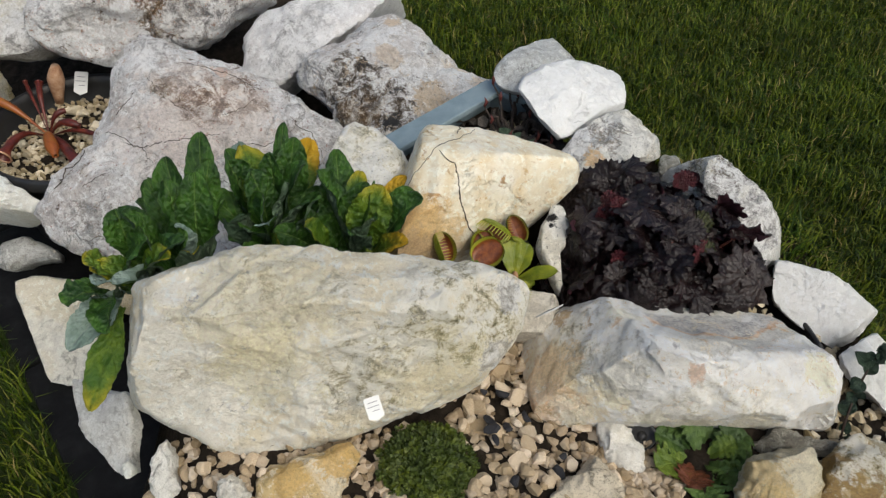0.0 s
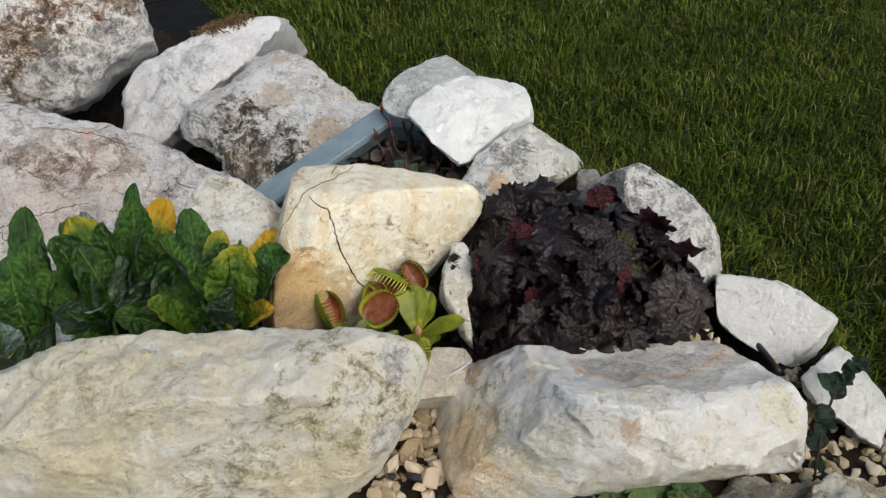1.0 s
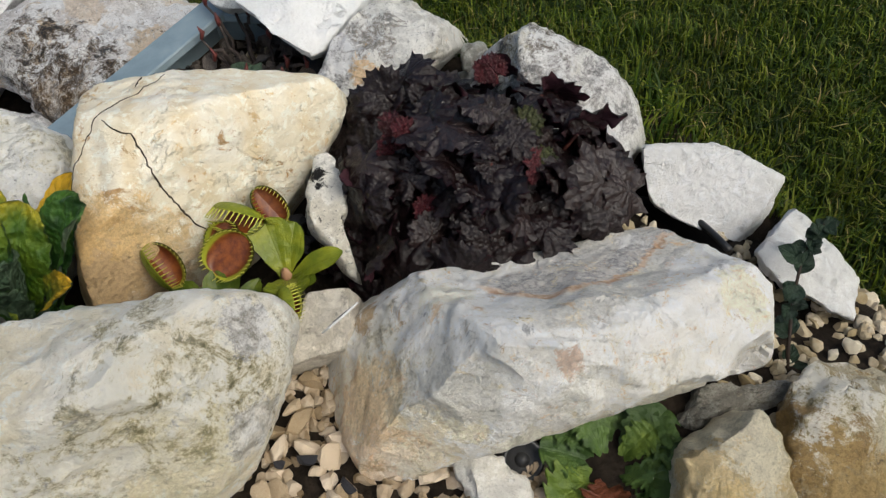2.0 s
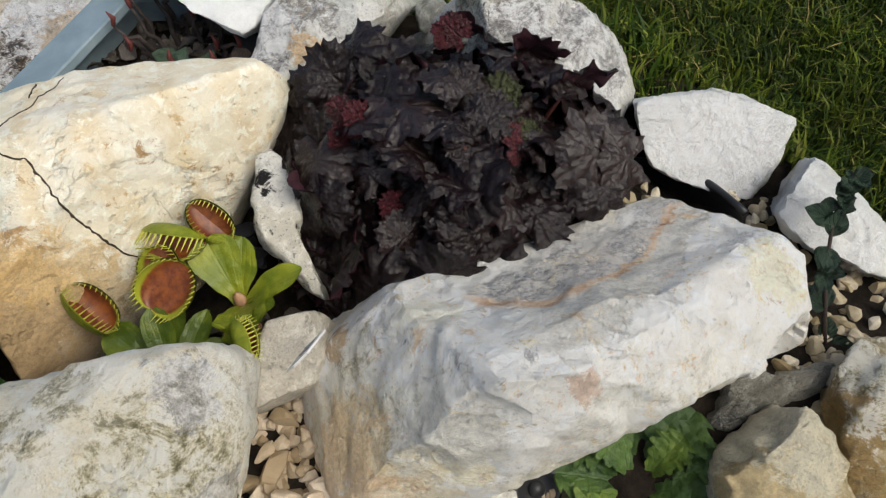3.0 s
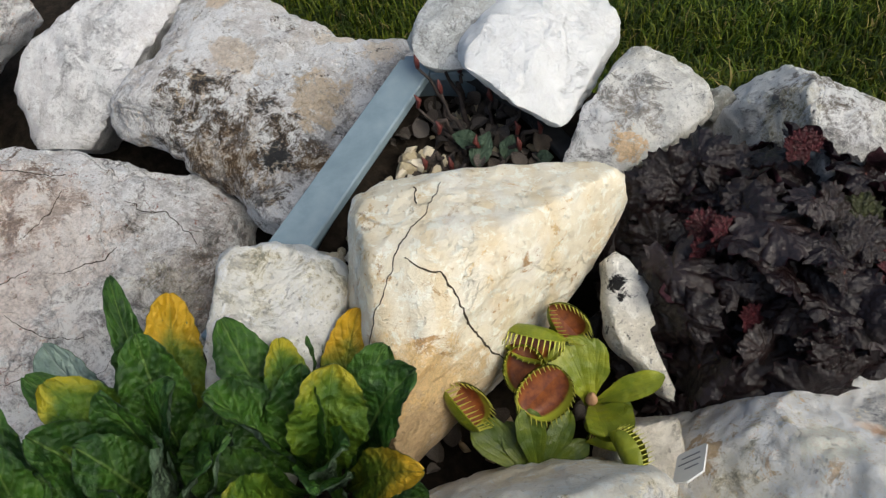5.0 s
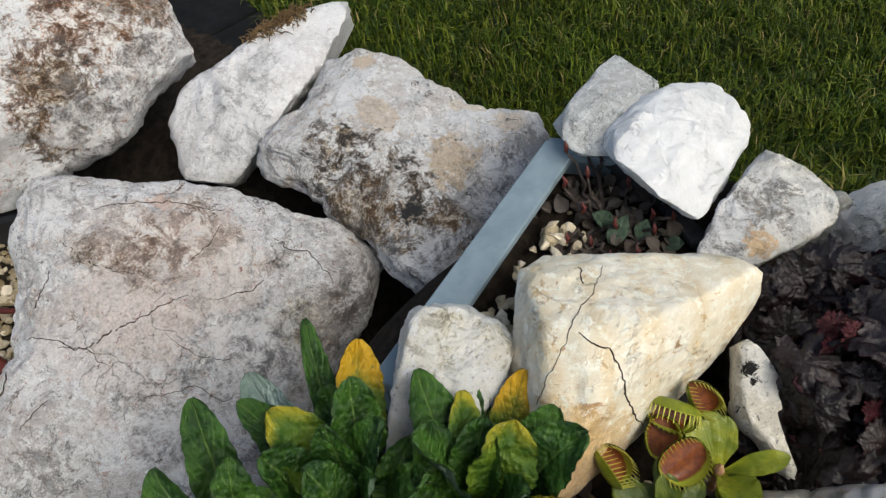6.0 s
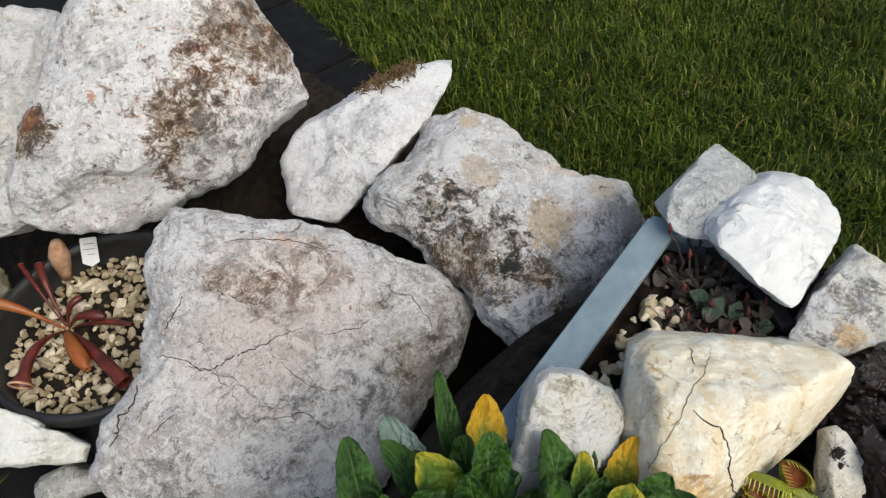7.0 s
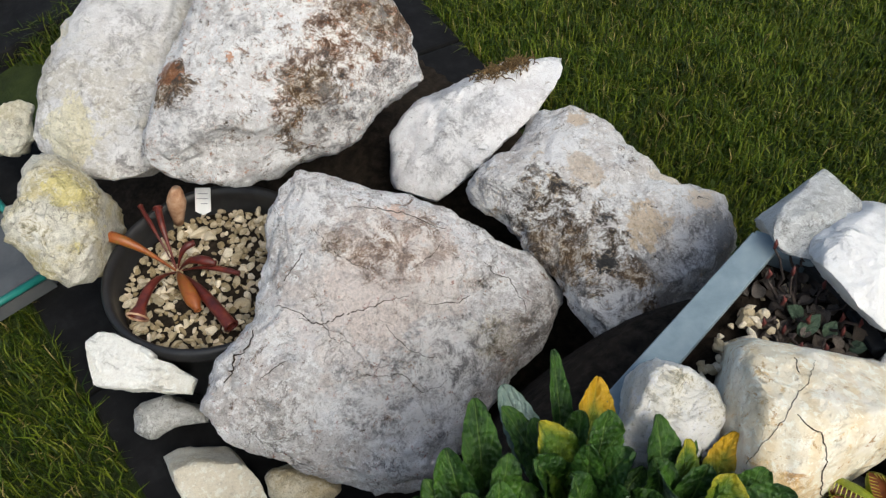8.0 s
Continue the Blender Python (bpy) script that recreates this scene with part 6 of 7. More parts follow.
silver = leaf_material("silver_underside", (0.17, 0.24, 0.20), (0.27, 0.35, 0.31), (0.38, 0.45, 0.41), rough=0.7)
dull = leaf_material("dull_underside", (0.045, 0.085, 0.045), (0.085, 0.13, 0.075), (0.14, 0.19, 0.12), rough=0.7)
green = leaf_material("primula_green", (0.009, 0.036, 0.004), (0.036, 0.100, 0.008), (0.16, 0.24, 0.06), show=0.40, quilt=330.0, puffy=0.62)
lime = leaf_material("primula_lime", (0.030, 0.080, 0.006), (0.105, 0.165, 0.011), (0.06, 0.11, 0.02), (0.30, 0.26, 0.012), 0.88, show=0.35, quilt=330.0, puffy=0.62)
gold = leaf_material("primula_gold", (0.055, 0.105, 0.008), (0.15, 0.18, 0.014), (0.20, 0.20, 0.04), (0.46, 0.27, 0.010), 0.72, show=0.30, quilt=330.0, puffy=0.62)


def primula(place, label, rows, seed, inner=9):
    """A primrose clump. rows: tip, half width in mm, colour, arch in mm."""
    plant = new("primula")
    plant.location = place
    tagged(plant, label, "plant", "primrose clump")
    bpy.context.view_layer.update()
    rnd = random.Random(seed)
    rows = list(rows)
    for k in range(inner):
        a = k * 2.4 + seed
        far = rnd.uniform(0.026, 0.054)
        tip = Vector(place) + Vector((math.cos(a) * far, math.sin(a) * far, rnd.uniform(0.045, 0.078)))
        rows.append((tip, rnd.uniform(11, 15), rnd.choice("gggggl"), rnd.uniform(8, 16)))
    for i, (tip, wide, skin, arch) in enumerate(rows):
        base = Vector(place).lerp(Vector((tip[0], tip[1], place[2])), 0.22) + Vector((rnd.uniform(-0.006, 0.006), rnd.uniform(-0.006, 0.006), 0.008))
        out = (Vector(tip) - base)
        up = (Vector((-out.x * 0.5, -out.y * 0.5 - 0.02, 0.12)).normalized() + Vector((rnd.uniform(-0.55, 0.55), rnd.uniform(-0.35, 0.35), rnd.uniform(-0.2, 0.4)))).normalized()
        v, f, uv = blade(base, tip, up, arch / 1000, wide * 0.84 / 1000, spoon, 36, 16, rnd.uniform(0.10, 0.60), 0.12, seed * 10 + i, 7.0, rnd.uniform(-24, 24), rnd.uniform(0.15, 0.6))
        top, under = {"g": (green, dull), "l": (lime, dull), "y": (gold, dull), "s": (silver, green)}[skin]
        part_of_mesh("leaf", two_sided("leaf", v, f, uv, top, under, 0.0003), None, plant,
                     {"y": "yellowing leaf", "s": "silver-grey leaf underside"}.get(skin, ""))
    return plant


primula((-0.068, 0.372, 0.195), "green primrose clump with crinkled leaves, some yellowing", [
    ((-0.013, 0.376, 0.272), 16, "g", 14), ((-0.026, 0.422, 0.253), 12, "y", 12), ((-0.054, 0.444, 0.258), 13, "g", 10),
    ((-0.040, 0.392, 0.268), 18, "l", 16), ((-0.076, 0.424, 0.276), 14, "g", 10), ((-0.022, 0.343, 0.262), 11, "y", 16),
    ((-0.058, 0.350, 0.262), 13, "g", 16), ((-0.090, 0.352, 0.268), 12, "l", 14), ((-0.046, 0.446, 0.256), 10, "l", 8),
    ((-0.084, 0.388, 0.286), 15, "g", 8), ((-0.024, 0.345, 0.235), 12, "g", 14), ((-0.072, 0.338, 0.252), 10, "g", 14)], 1)
primula((-0.122, 0.380, 0.195), "green primrose clump with silver-backed leaves", [
    ((-0.100, 0.460, 0.258), 15, "y", 10), ((-0.125, 0.480, 0.259), 8, "g", 8), ((-0.104, 0.422, 0.288), 15, "g", 12),
    ((-0.142, 0.420, 0.282), 17, "l", 14), ((-0.158, 0.460, 0.254), 14, "s", 8), ((-0.160, 0.440, 0.264), 13, "g", 10),
    ((-0.113, 0.350, 0.272), 13, "s", 12), ((-0.140, 0.352, 0.272), 12, "g", 14), ((-0.095, 0.400, 0.285), 14, "g", 12),
    ((-0.130, 0.332, 0.258), 12, "g", 16), ((-0.105, 0.338, 0.262), 10, "l", 14), ((-0.118, 0.402, 0.290), 12, "g", 6), ((-0.128, 0.386, 0.288), 15, "g", 14), ((-0.102, 0.376, 0.286), 14, "g", 14), ((-0.146, 0.398, 0.286), 16, "g", 12),
    ((-0.088, 0.370, 0.276), 13, "g", 16), ((-0.118, 0.366, 0.284), 13, "g", 16)], 2)
primula((-0.178, 0.358, 0.185), "green primrose clump drooping over the rock's side", [
    ((-0.176, 0.437, 0.281), 14, "g", 10), ((-0.193, 0.408, 0.281), 15, "g", 12), ((-0.224, 0.378, 0.260), 15, "g", 14),
    ((-0.226, 0.324, 0.256), 14, "l", 16), ((-0.170, 0.346, 0.272), 13, "s", 12), ((-0.196, 0.344, 0.274), 14, "g", 14),
    ((-0.186, 0.322, 0.262), 13, "g", 16), ((-0.208, 0.312, 0.256), 12, "s", 16), ((-0.160, 0.402, 0.284), 13, "g", 10),
    ((-0.205, 0.395, 0.272), 13, "g", 12), ((-0.160, 0.330, 0.264), 12, "l", 14), ((-0.166, 0.386, 0.286), 15, "g", 14), ((-0.186, 0.380, 0.284), 15, "g", 14), ((-0.212, 0.360, 0.272), 14, "g", 16)], 3)
primula((-0.216, 0.345, 0.212), "low primrose leaves hanging over the edge", [
    ((-0.243, 0.309, 0.238), 15, "g", 22), ((-0.226, 0.260, 0.190), 13, "l", 24), ((-0.246, 0.295, 0.208), 15, "s", 20), ((-0.229, 0.325, 0.262), 14, "l", 16), ((-0.218, 0.365, 0.270), 15, "g", 14),
    ((-0.219, 0.313, 0.252), 12, "s", 16), ((-0.188, 0.334, 0.272), 14, "g", 14), ((-0.171, 0.323, 0.268), 12, "l", 14), ((-0.163, 0.333, 0.274), 13, "g", 14), ((-0.210, 0.288, 0.235), 14, "g", 18)], 4, 0)

# ---- dark coral bells ----
def lobed(radius, seed):
    """A rounded, shallow-lobed leaf, crumpled and curled at its rim."""
    rnd = np.random.RandomState(seed)
    rings, steps = 8, 60
    verts, uv, faces = [(0, 0, 0)], [(0.5, 0.4)], []
    off = Vector((seed * 3.7, seed * 1.9, seed))
    fold = rnd.uniform(-0.35, 0.35)
    for i in range(1, rings + 1):
        r = i / rings
        for k in range(steps):
            a = 2 * math.pi * k / steps
            notch = 1 - 0.40 * math.exp(-((a - math.pi * 1.5) / 0.22) ** 2)
            lobe = 0.84 + 0.17 * abs(math.cos(3.5 * (a - math.pi / 2))) ** 0.7 + (0.09 if k % 3 == 0 else -0.03) + 0.02 * rnd.normal()
            q = radius * r * (1 + (lobe * notch - 1) * r)
            c, d = math.cos(a), math.sin(a)
            wave = noise.noise(Vector((c * 1.3 * r, d * 1.3 * r, 0.4)) + off) * 0.30 + noise.noise(Vector((c * 3.2 * r, d * 3.2 * r, 1.7)) + off) * 0.18
            ruff = radius * (wave * r ** 1.3 + 0.17 * r ** 3 * noise.noise(Vector((c * 5.0, d * 5.0, 2.6)) + off) - 0.20 * r * r + 0.10 * r * abs(math.cos(3.5 * (a - math.pi / 2)))
                             + fold * c * c * r * r + 0.02 * rnd.normal() * r)
            verts.append((q * c, q * d, ruff))
            uv.append((0.5 + 0.5 * r * c, 0.4 + 0.5 * r * d))
    for k in range(steps):
        faces.append((0, 1 + k, 1 + (k + 1) % steps))
    for i in range(rings - 1):
        for k in range(steps):
            a, b = 1 + i * steps + k, 1 + i * steps + (k + 1) % steps
            faces.append((a, a + steps, b + steps, b))
    return verts, faces, uv


coral_dark = leaf_material("coral_bells_dark", (0.0045, 0.0020, 0.0022), (0.014, 0.0068, 0.0070), (0.010, 0.005, 0.005), rough=0.32, ribs=5.0, quilt=7.0, puffy=0.4, spec=0.36)
coral_brown = leaf_material("coral_bells_brown", (0.009, 0.005, 0.005), (0.026, 0.014, 0.013), (0.014, 0.008, 0.008), rough=0.36, ribs=5.0, quilt=7.0, puffy=0.35, spec=0.45)
coral_red = leaf_material("coral_bells_red", (0.030, 0.005, 0.007), (0.115, 0.016, 0.022), (0.05, 0.01, 0.012), rough=0.4, ribs=5.0, quilt=4.5, spec=0.5)
coral_olive = leaf_material("coral_bells_olive", (0.022, 0.024, 0.010), (0.07, 0.08, 0.022), (0.05, 0.02, 0.02), rough=0.4, ribs=5.0, quilt=4.5, spec=0.5)
coral_under = plain("coral_bells_under", [(0.022, 0.008, 0.012), (0.05, 0.015, 0.022)], 0.55, 80, 0.2)
stalk_red = plain("coral_bells_stalk", [(0.05, 0.015, 0.012), (0.10, 0.03, 0.02)], 0.6, 80, 0.2)


def make_coral_bells():
    centre = Vector((0.160, 0.394, 0.160))
    plant = new("coral_bells")
    plant.location = centre
    tagged(plant, "bushy coral bells with dark purple ruffled leaves", "plant")
    bpy.context.view_layer.update()
    rnd = random.Random(8)
    kinds = []
    for s in range(9):
        v, f, uv = lobed(1.0, s)
        kinds.append(two_sided("leaf", v, f, uv, coral_dark, coral_under, 0.03))
    extra = {}
    for k, mat in (("brown", coral_brown), ("red", coral_red), ("olive", coral_olive)):
        v, f, uv = lobed(1.0, 11 + len(k))
        extra[k] = two_sided("leaf", v, f, uv, mat, coral_under, 0.03)
    count = 330
    for i in range(count):
        z = 1 - (i + 0.5) / count * 0.97
        a = i * 2.399963 + rnd.uniform(-0.2, 0.2)
        r = math.sqrt(1 - z * z)
        d = Vector((r * math.cos(a), r * math.sin(a), z))
        shell = rnd.uniform(0.60, 1.06)
        wide = 0.074 + 0.012 * math.sin(2 * a + 0.6)
        spot = centre + Vector((d.x * wide, d.y * wide * 0.98, 0.012 + d.z * 0.078)) * shell
        n = (d * Vector((1, 1, 0.8)) + Vector((rnd.uniform(-0.6, 0.6), rnd.uniform(-0.6, 0.6), 0.3))).normalized()
        size = rnd.uniform(0.0095, 0.0200) * (0.85 if z < 0.15 else 1.0)
        pick = rnd.random()
        me = extra["brown"] if pick < 0.26 else extra["red"] if pick < 0.29 else rnd.choice(kinds)
        if me is extra["red"]:
            size *= 0.75
        ob = part_of_mesh("leaf", me, None, plant)
        m = frame_of(n).to_4x4() @ pose(0, 0, 0, rnd.uniform(-32, 32), rnd.uniform(-32, 32), rnd.uniform(0, 360))
        ob.matrix_world = Matrix.Translation(spot) @ m @ Matrix.Diagonal((size, size * rnd.uniform(0.85, 1.1), size, 1))
        if i % 6 == 0:
            v, f = tube(bend(centre + Vector((d.x * 0.02, d.y * 0.02, -0.005)), spot, 0.006, 5), [0.0012] * 5, 5)
            part_of_mesh("stalk", mesh_from(v, f), stalk_red, plant, smooth=True)
    # the outlying leaf and its stem over the white slab
    for spot, n, size, me in (((0.226, 0.352, 0.212), (0.5, -0.5, 0.8), 0.016, extra["brown"]),
                              ((0.212, 0.345, 0.208), (0.2, -0.6, 0.8), 0.017, kinds[2]), 
                              ((0.181, 0.422, 0.250), (-0.3, -0.7, 0.6), 0.008, extra["red"]), ((0.176, 0.424, 0.249), (0.5, -0.6, 0.6), 0.006, extra["red"]),
                              ((0.123, 0.404, 0.244), (-0.5, -0.6, 0.6), 0.009, extra["red"]), ((0.128, 0.398, 0.245), (0.3, -0.7, 0.6), 0.008, extra["red"]), ((0.119, 0.398, 0.238), (0.2, -0.8, 0.5), 0.007, extra["red"]),
                              ((0.181, 0.362, 0.236), (0.6, -0.6, 0.5), 0.009, extra["red"]), ((0.187, 0.366, 0.234), (0.2, -0.7, 0.7), 0.007, extra["olive"]), ((0.184, 0.386, 0.240), (-0.4, -0.6, 0.6), 0.010, extra["olive"]),
                              ((0.212, 0.354, 0.221), (0.3, -0.6, 0.8), 0.019, extra["brown"]),
                              ((0.108, 0.441, 0.222), (-0.6, -0.3, 0.6), 0.015, kinds[1]), ((0.099, 0.437, 0.212), (-0.3, -0.1, 0.7), 0.015, kinds[3]), ((0.118, 0.439, 0.232), (-0.1, -0.4, 0.8), 0.015, kinds[2]), ((0.111, 0.419, 0.222), (-0.6, -0.5, 0.9), 0.015, kinds[0]),
                              ((0.127, 0.439, 0.238), (-0.3, -0.6, 0.8), 0.015, kinds[4]), ((0.099, 0.433, 0.200), (-0.2, -0.2, 0.6), 0.015, kinds[6]), ((0.139, 0.439, 0.245), (-0.3, -0.1, 0.7), 0.016, kinds[7]), ((0.108, 0.415, 0.205), (-0.1, -0.5, 0.6), 0.013, kinds[7])):
        ob = part_of_mesh("leaf", me, None, plant)
        ob.matrix_world = Matrix.Translation(spot) @ frame_of(n).to_4x4() @ pose(0, 0, 0, 8, -10, 40) @ Matrix.Diagonal((size, size, size, 1))
    return plant


make_coral_bells()

# ---- Venus flytraps ----
trap_green = leaf_material("flytrap_green", (0.050, 0.082, 0.007), (0.125, 0.155, 0.011), (0.30, 0.36, 0.05), rough=0.38, ribs=1.0, show=0.05, puffy=0.25)
trap_lime = leaf_material("flytrap_lime", (0.11, 0.145, 0.010), (0.215, 0.235, 0.016), (0.34, 0.36, 0.05), rough=0.38, ribs=1.0, show=0.05, puffy=0.25)


def trap_red_material():
    m, nt, bsdf = shader("flytrap_inside")
    sep = nt.nodes.new("ShaderNodeSeparateXYZ")
    nt.links.new(nt.nodes.new("ShaderNodeUVMap").outputs[0], sep.inputs[0])
    n = noise_of(nt, coords(nt), 260, 5, 0.6)
    red = mix(nt, step(nt, n, 0.35, 0.65), (0.11, 0.024, 0.008), (0.22, 0.065, 0.014))
    reach = times(nt, sep.outputs["Y"], times(nt, n, 0.12), "ADD")
    nt.links.new(mix(nt, step(nt, reach, 0.70, 0.86), red, (0.32, 0.36, 0.03)), bsdf.inputs["Base Color"])
    bsdf.inputs["Roughness"].default_value = 0.4
    bump(nt, bsdf, n, 0.3, 0.001)
    return m


trap_red = trap_red_material()
tooth = plain("flytrap_teeth", [(0.42, 0.42, 0.06), (0.52, 0.50, 0.10)], 0.5, 60, 0.0)


def petiole(s):
    """The broad winged stalk of a flytrap leaf."""
    return (0.28 + 0.72 * smooth_step(0.0, 0.70, s)) * (1 - 0.68 * smooth_step(0.88, 1.0, s))


def lobe_mesh(length, width, side, opening):
    """One half of a trap, hinged on the y axis; opening: degrees from the middle plane. Also the roots and ways of its teeth."""
    a = radians(opening)
    rows, cols = 8, 18

    def point(s, x):
        t = math.pi * (x + 1) / 2
        r = s
        out = width * r * math.sin(t) ** 0.75
        y = -length / 2 * math.cos(t) * (0.93 + 0.07 * r)
        dish = 0.30 * width * math.sin(math.pi * min(1.0, r * 0.98)) * math.sin(t)
        q = Vector((out, y, -dish))
        turn = math.pi / 2 - a
        return Vector((side * (q.x * math.cos(turn) - q.z * math.sin(turn)), q.y, q.x * math.sin(turn) + q.z * math.cos(turn)))
    v, f, uv = sheet(rows, cols, point)
    if side > 0:
        f = [q[::-1] for q in f]
    teeth = []
    for k in range(1, 16):
        x = 2 * k / 16 - 1
        root, inner = point(1.0, x), point(0.86, x)
        teeth.append((root, (root - inner).normalized()))
    return v, f, uv, teeth


def flytrap_leaf(plant, base, trap, facing, hinge, length, opening, wide, skin, seed):
    """A flytrap leaf: a winged stalk, and at its end a trap of two toothed lobes that faces a way."""
    n = Vector(facing).normalized()
    h = Vector(hinge)
    h = (h - n * n.dot(h)).normalized()
    m = Matrix((h.cross(n), h, n)).transposed().to_4x4()
    m.translation = trap
    heel = Vector(trap) - h * length * 0.46
    v, f, uv = blade(base, heel, (0, -0.35, 1), 0.004, wide, petiole, 14, 8, 0.2, 0.04, seed, 0.0)
    stalk = part_of_mesh("leaf_stalk", two_sided("leaf_stalk", v, f, uv, skin, skin, 0.0008), None, plant)
    bpy.context.view_layer.update()
    for side in (-1, 1):
        v, f, uv, teeth = lobe_mesh(length, length * 0.52, side, opening)
        ob = part_of_mesh("trap_lobe", two_sided("trap_lobe", v, f, uv, trap_red, trap_lime, 0.0007), None, stalk, "red-lined trap lobe")
        ob.matrix_world = m
        verts, faces = [], []
        for root, way in teeth:
            way = (way + Vector((-side * 0.45, 0, 0.35))).normalized()
            tv, tf = tube([root, root + way * length * 0.13, root + way * length * 0.27], [length * 0.016, length * 0.011, length * 0.003], 5)
            faces += [tuple(len(verts) + i for i in q) for q in tf]
            verts += tv
        ob = part_of_mesh("teeth", mesh_from(verts, faces), tooth, stalk, "pale yellow teeth")
        ob.matrix_world = m
    return stalk


def flytrap(place, label, rows, plain_rows, seed):
    plant = new("venus_flytrap")
    plant.location = place
    tagged(plant, label, "plant", "venus flytraps")
    bpy.context.view_layer.update()
    for i, (trap, facing, hinge, length, opening, wide, skin) in enumerate(rows):
        flytrap_leaf(plant, place, trap, facing, hinge, length, opening, wide, skin, seed + i)
    for i, (tip, wide, skin, arch) in enumerate(plain_rows):
        v, f, uv = blade(place, tip, (0, -0.35, 1), arch, wide, spoon, 14, 8, 0.22, 0.05, seed + 20 + i, 0.0)
        part_of_mesh("leaf", two_sided("leaf", v, f, uv, skin, skin, 0.0008), None, plant)
    v, f = lathe([(0.0, 0.009), (0.0018, 0.007), (0.0028, 0.003), (0.002, 0.0), (0.002, -0.02)], 10)
    bud = part_of_mesh("bud", mesh_from(v, f), pitcher_dry, plant, smooth=True)
    bud.matrix_world = Matrix.Translation(place)
    return plant


flytrap((0.054, 0.369, 0.199), "yellow-green Venus flytrap with red-lined toothed traps", [
    ((0.041, 0.398, 0.222), (-0.45, -0.75, 0.45), (-0.90, 0.10, 0.30), 0.026, 26, 0.0100, trap_lime),
    ((0.055, 0.399, 0.222), (0.15, -0.80, 0.60), (-0.45, 0.75, 0.50), 0.021, 36, 0.006, trap_lime),
    ((0.051, 0.337, 0.217), (0.75, -0.10, 0.65), (-0.15, -0.75, -0.30), 0.019, 10, 0.0075, trap_lime)],
    [((0.083, 0.361, 0.217), 0.0055, trap_lime, 0.006), ((0.065, 0.388, 0.217), 0.0065, trap_lime, 0.003), ((0.056, 0.344, 0.214), 0.0105, trap_lime, 0.005),
     ((0.067, 0.358, 0.206), 0.005, trap_green, 0.003)], 30)
flytrap((0.020, 0.347, 0.196), "green Venus flytrap with wide open red traps", [
    ((0.033, 0.371, 0.225), (-0.15, -0.72, 0.70), (0.75, 0.35, 0.25), 0.023, 62, 0.006, trap_green),
    ((-0.001, 0.380, 0.220), (0.55, -0.55, 0.60), (-0.55, 0.75, 0.45), 0.024, 28, 0.0075, trap_green),
    ((0.031, 0.387, 0.217), (-0.20, -0.60, 0.80), (0.20, 0.80, 0.50), 0.020, 55, 0.006, trap_green),
    ((0.049, 0.349, 0.201), (0.60, 0.20, 0.70), (0.80, -0.10, 0.10), 0.015, 20, 0.004, trap_green)],
    [((0.015, 0.371, 0.209), 0.0065, trap_green, 0.004), ((0.042, 0.365, 0.210), 0.0055, trap_green, 0.003), ((-0.013, 0.353, 0.201), 0.003, trap_green, 0.004),
     ((0.029, 0.337, 0.204), 0.004, trap_green, 0.003)], 60)

# ---- moss cushion ----
moss_green = plain("cushion_green", [(0.014, 0.026, 0.004), (0.050, 0.072, 0.010), (0.12, 0.140, 0.020)], 0.7, 60, 0.4, 0.001, random_by="island")


def make_cushion():
    c = Vector((-0.009, 0.236, 0.155))
    rx, ry, rz = 0.032, 0.030, 0.030
    rnd = random.Random(12)
    plant = new("cushion_plant")
    plant.location = c
    tagged(plant, "dense dark green cushion of tiny leaf rosettes", "plant")
    bpy.context.view_layer.update()
    v, f = sphere(4)
    p = v * np.array([rx * 0.93, ry * 0.93, rz * 0.93]) + np.array(c)
    core = part_of_mesh("core", mesh_from(p, f), turf, plant, smooth=True)
    verts, faces = [], []
    count = 330
    for i in range(count):
        z = 1 - (i + 0.5) / count * 1.05
        r = math.sqrt(max(0, 1 - z * z))
        a = i * 2.399963
        d = Vector((r * math.cos(a), r * math.sin(a), z))
        q = c + Vector((d.x * rx, d.y * ry, d.z * rz)) * (rnd.uniform(0.92, 1.07) + 0.07 * noise.noise(d * 3.1))
        m = Matrix.Translation(q) @ frame_of(d + Vector([rnd.uniform(-0.3, 0.3) for _ in range(3)])).to_4x4()
        k = 9
        for j in range(k):
            t = 2 * math.pi * j / k + i
            tip, w = rnd.uniform(0.0036, 0.0056), 0.0013
            e, s = Vector((math.cos(t), math.sin(t), 0)), Vector((-math.sin(t), math.cos(t), 0))
            o = len(verts)
            lift = 0.0012 if j % 2 else 0.0022
            for loc in (e * 0.0003, e * tip * 0.6 + s * w + Vector((0, 0, lift * 0.7)), e * tip * (0.8 if j % 2 else 0.6) + Vector((0, 0, lift * 1.3)),
                        e * tip * 0.6 - s * w + Vector((0, 0, lift * 0.7)), e * tip * 0.55 + Vector((0, 0, -0.0004))):
                verts.append(m @ loc)
            faces += [(o, o + 1, o + 2, o + 3), (o, o + 4, o + 1), (o + 1, o + 4, o + 2), (o + 2, o + 4, o + 3), (o + 3, o + 4, o)]
    tuft = part_of_mesh("foliage", mesh_from(verts, faces), moss_green, plant)
    tagged(tuft, kind="stuff")
    return plant


make_cushion()

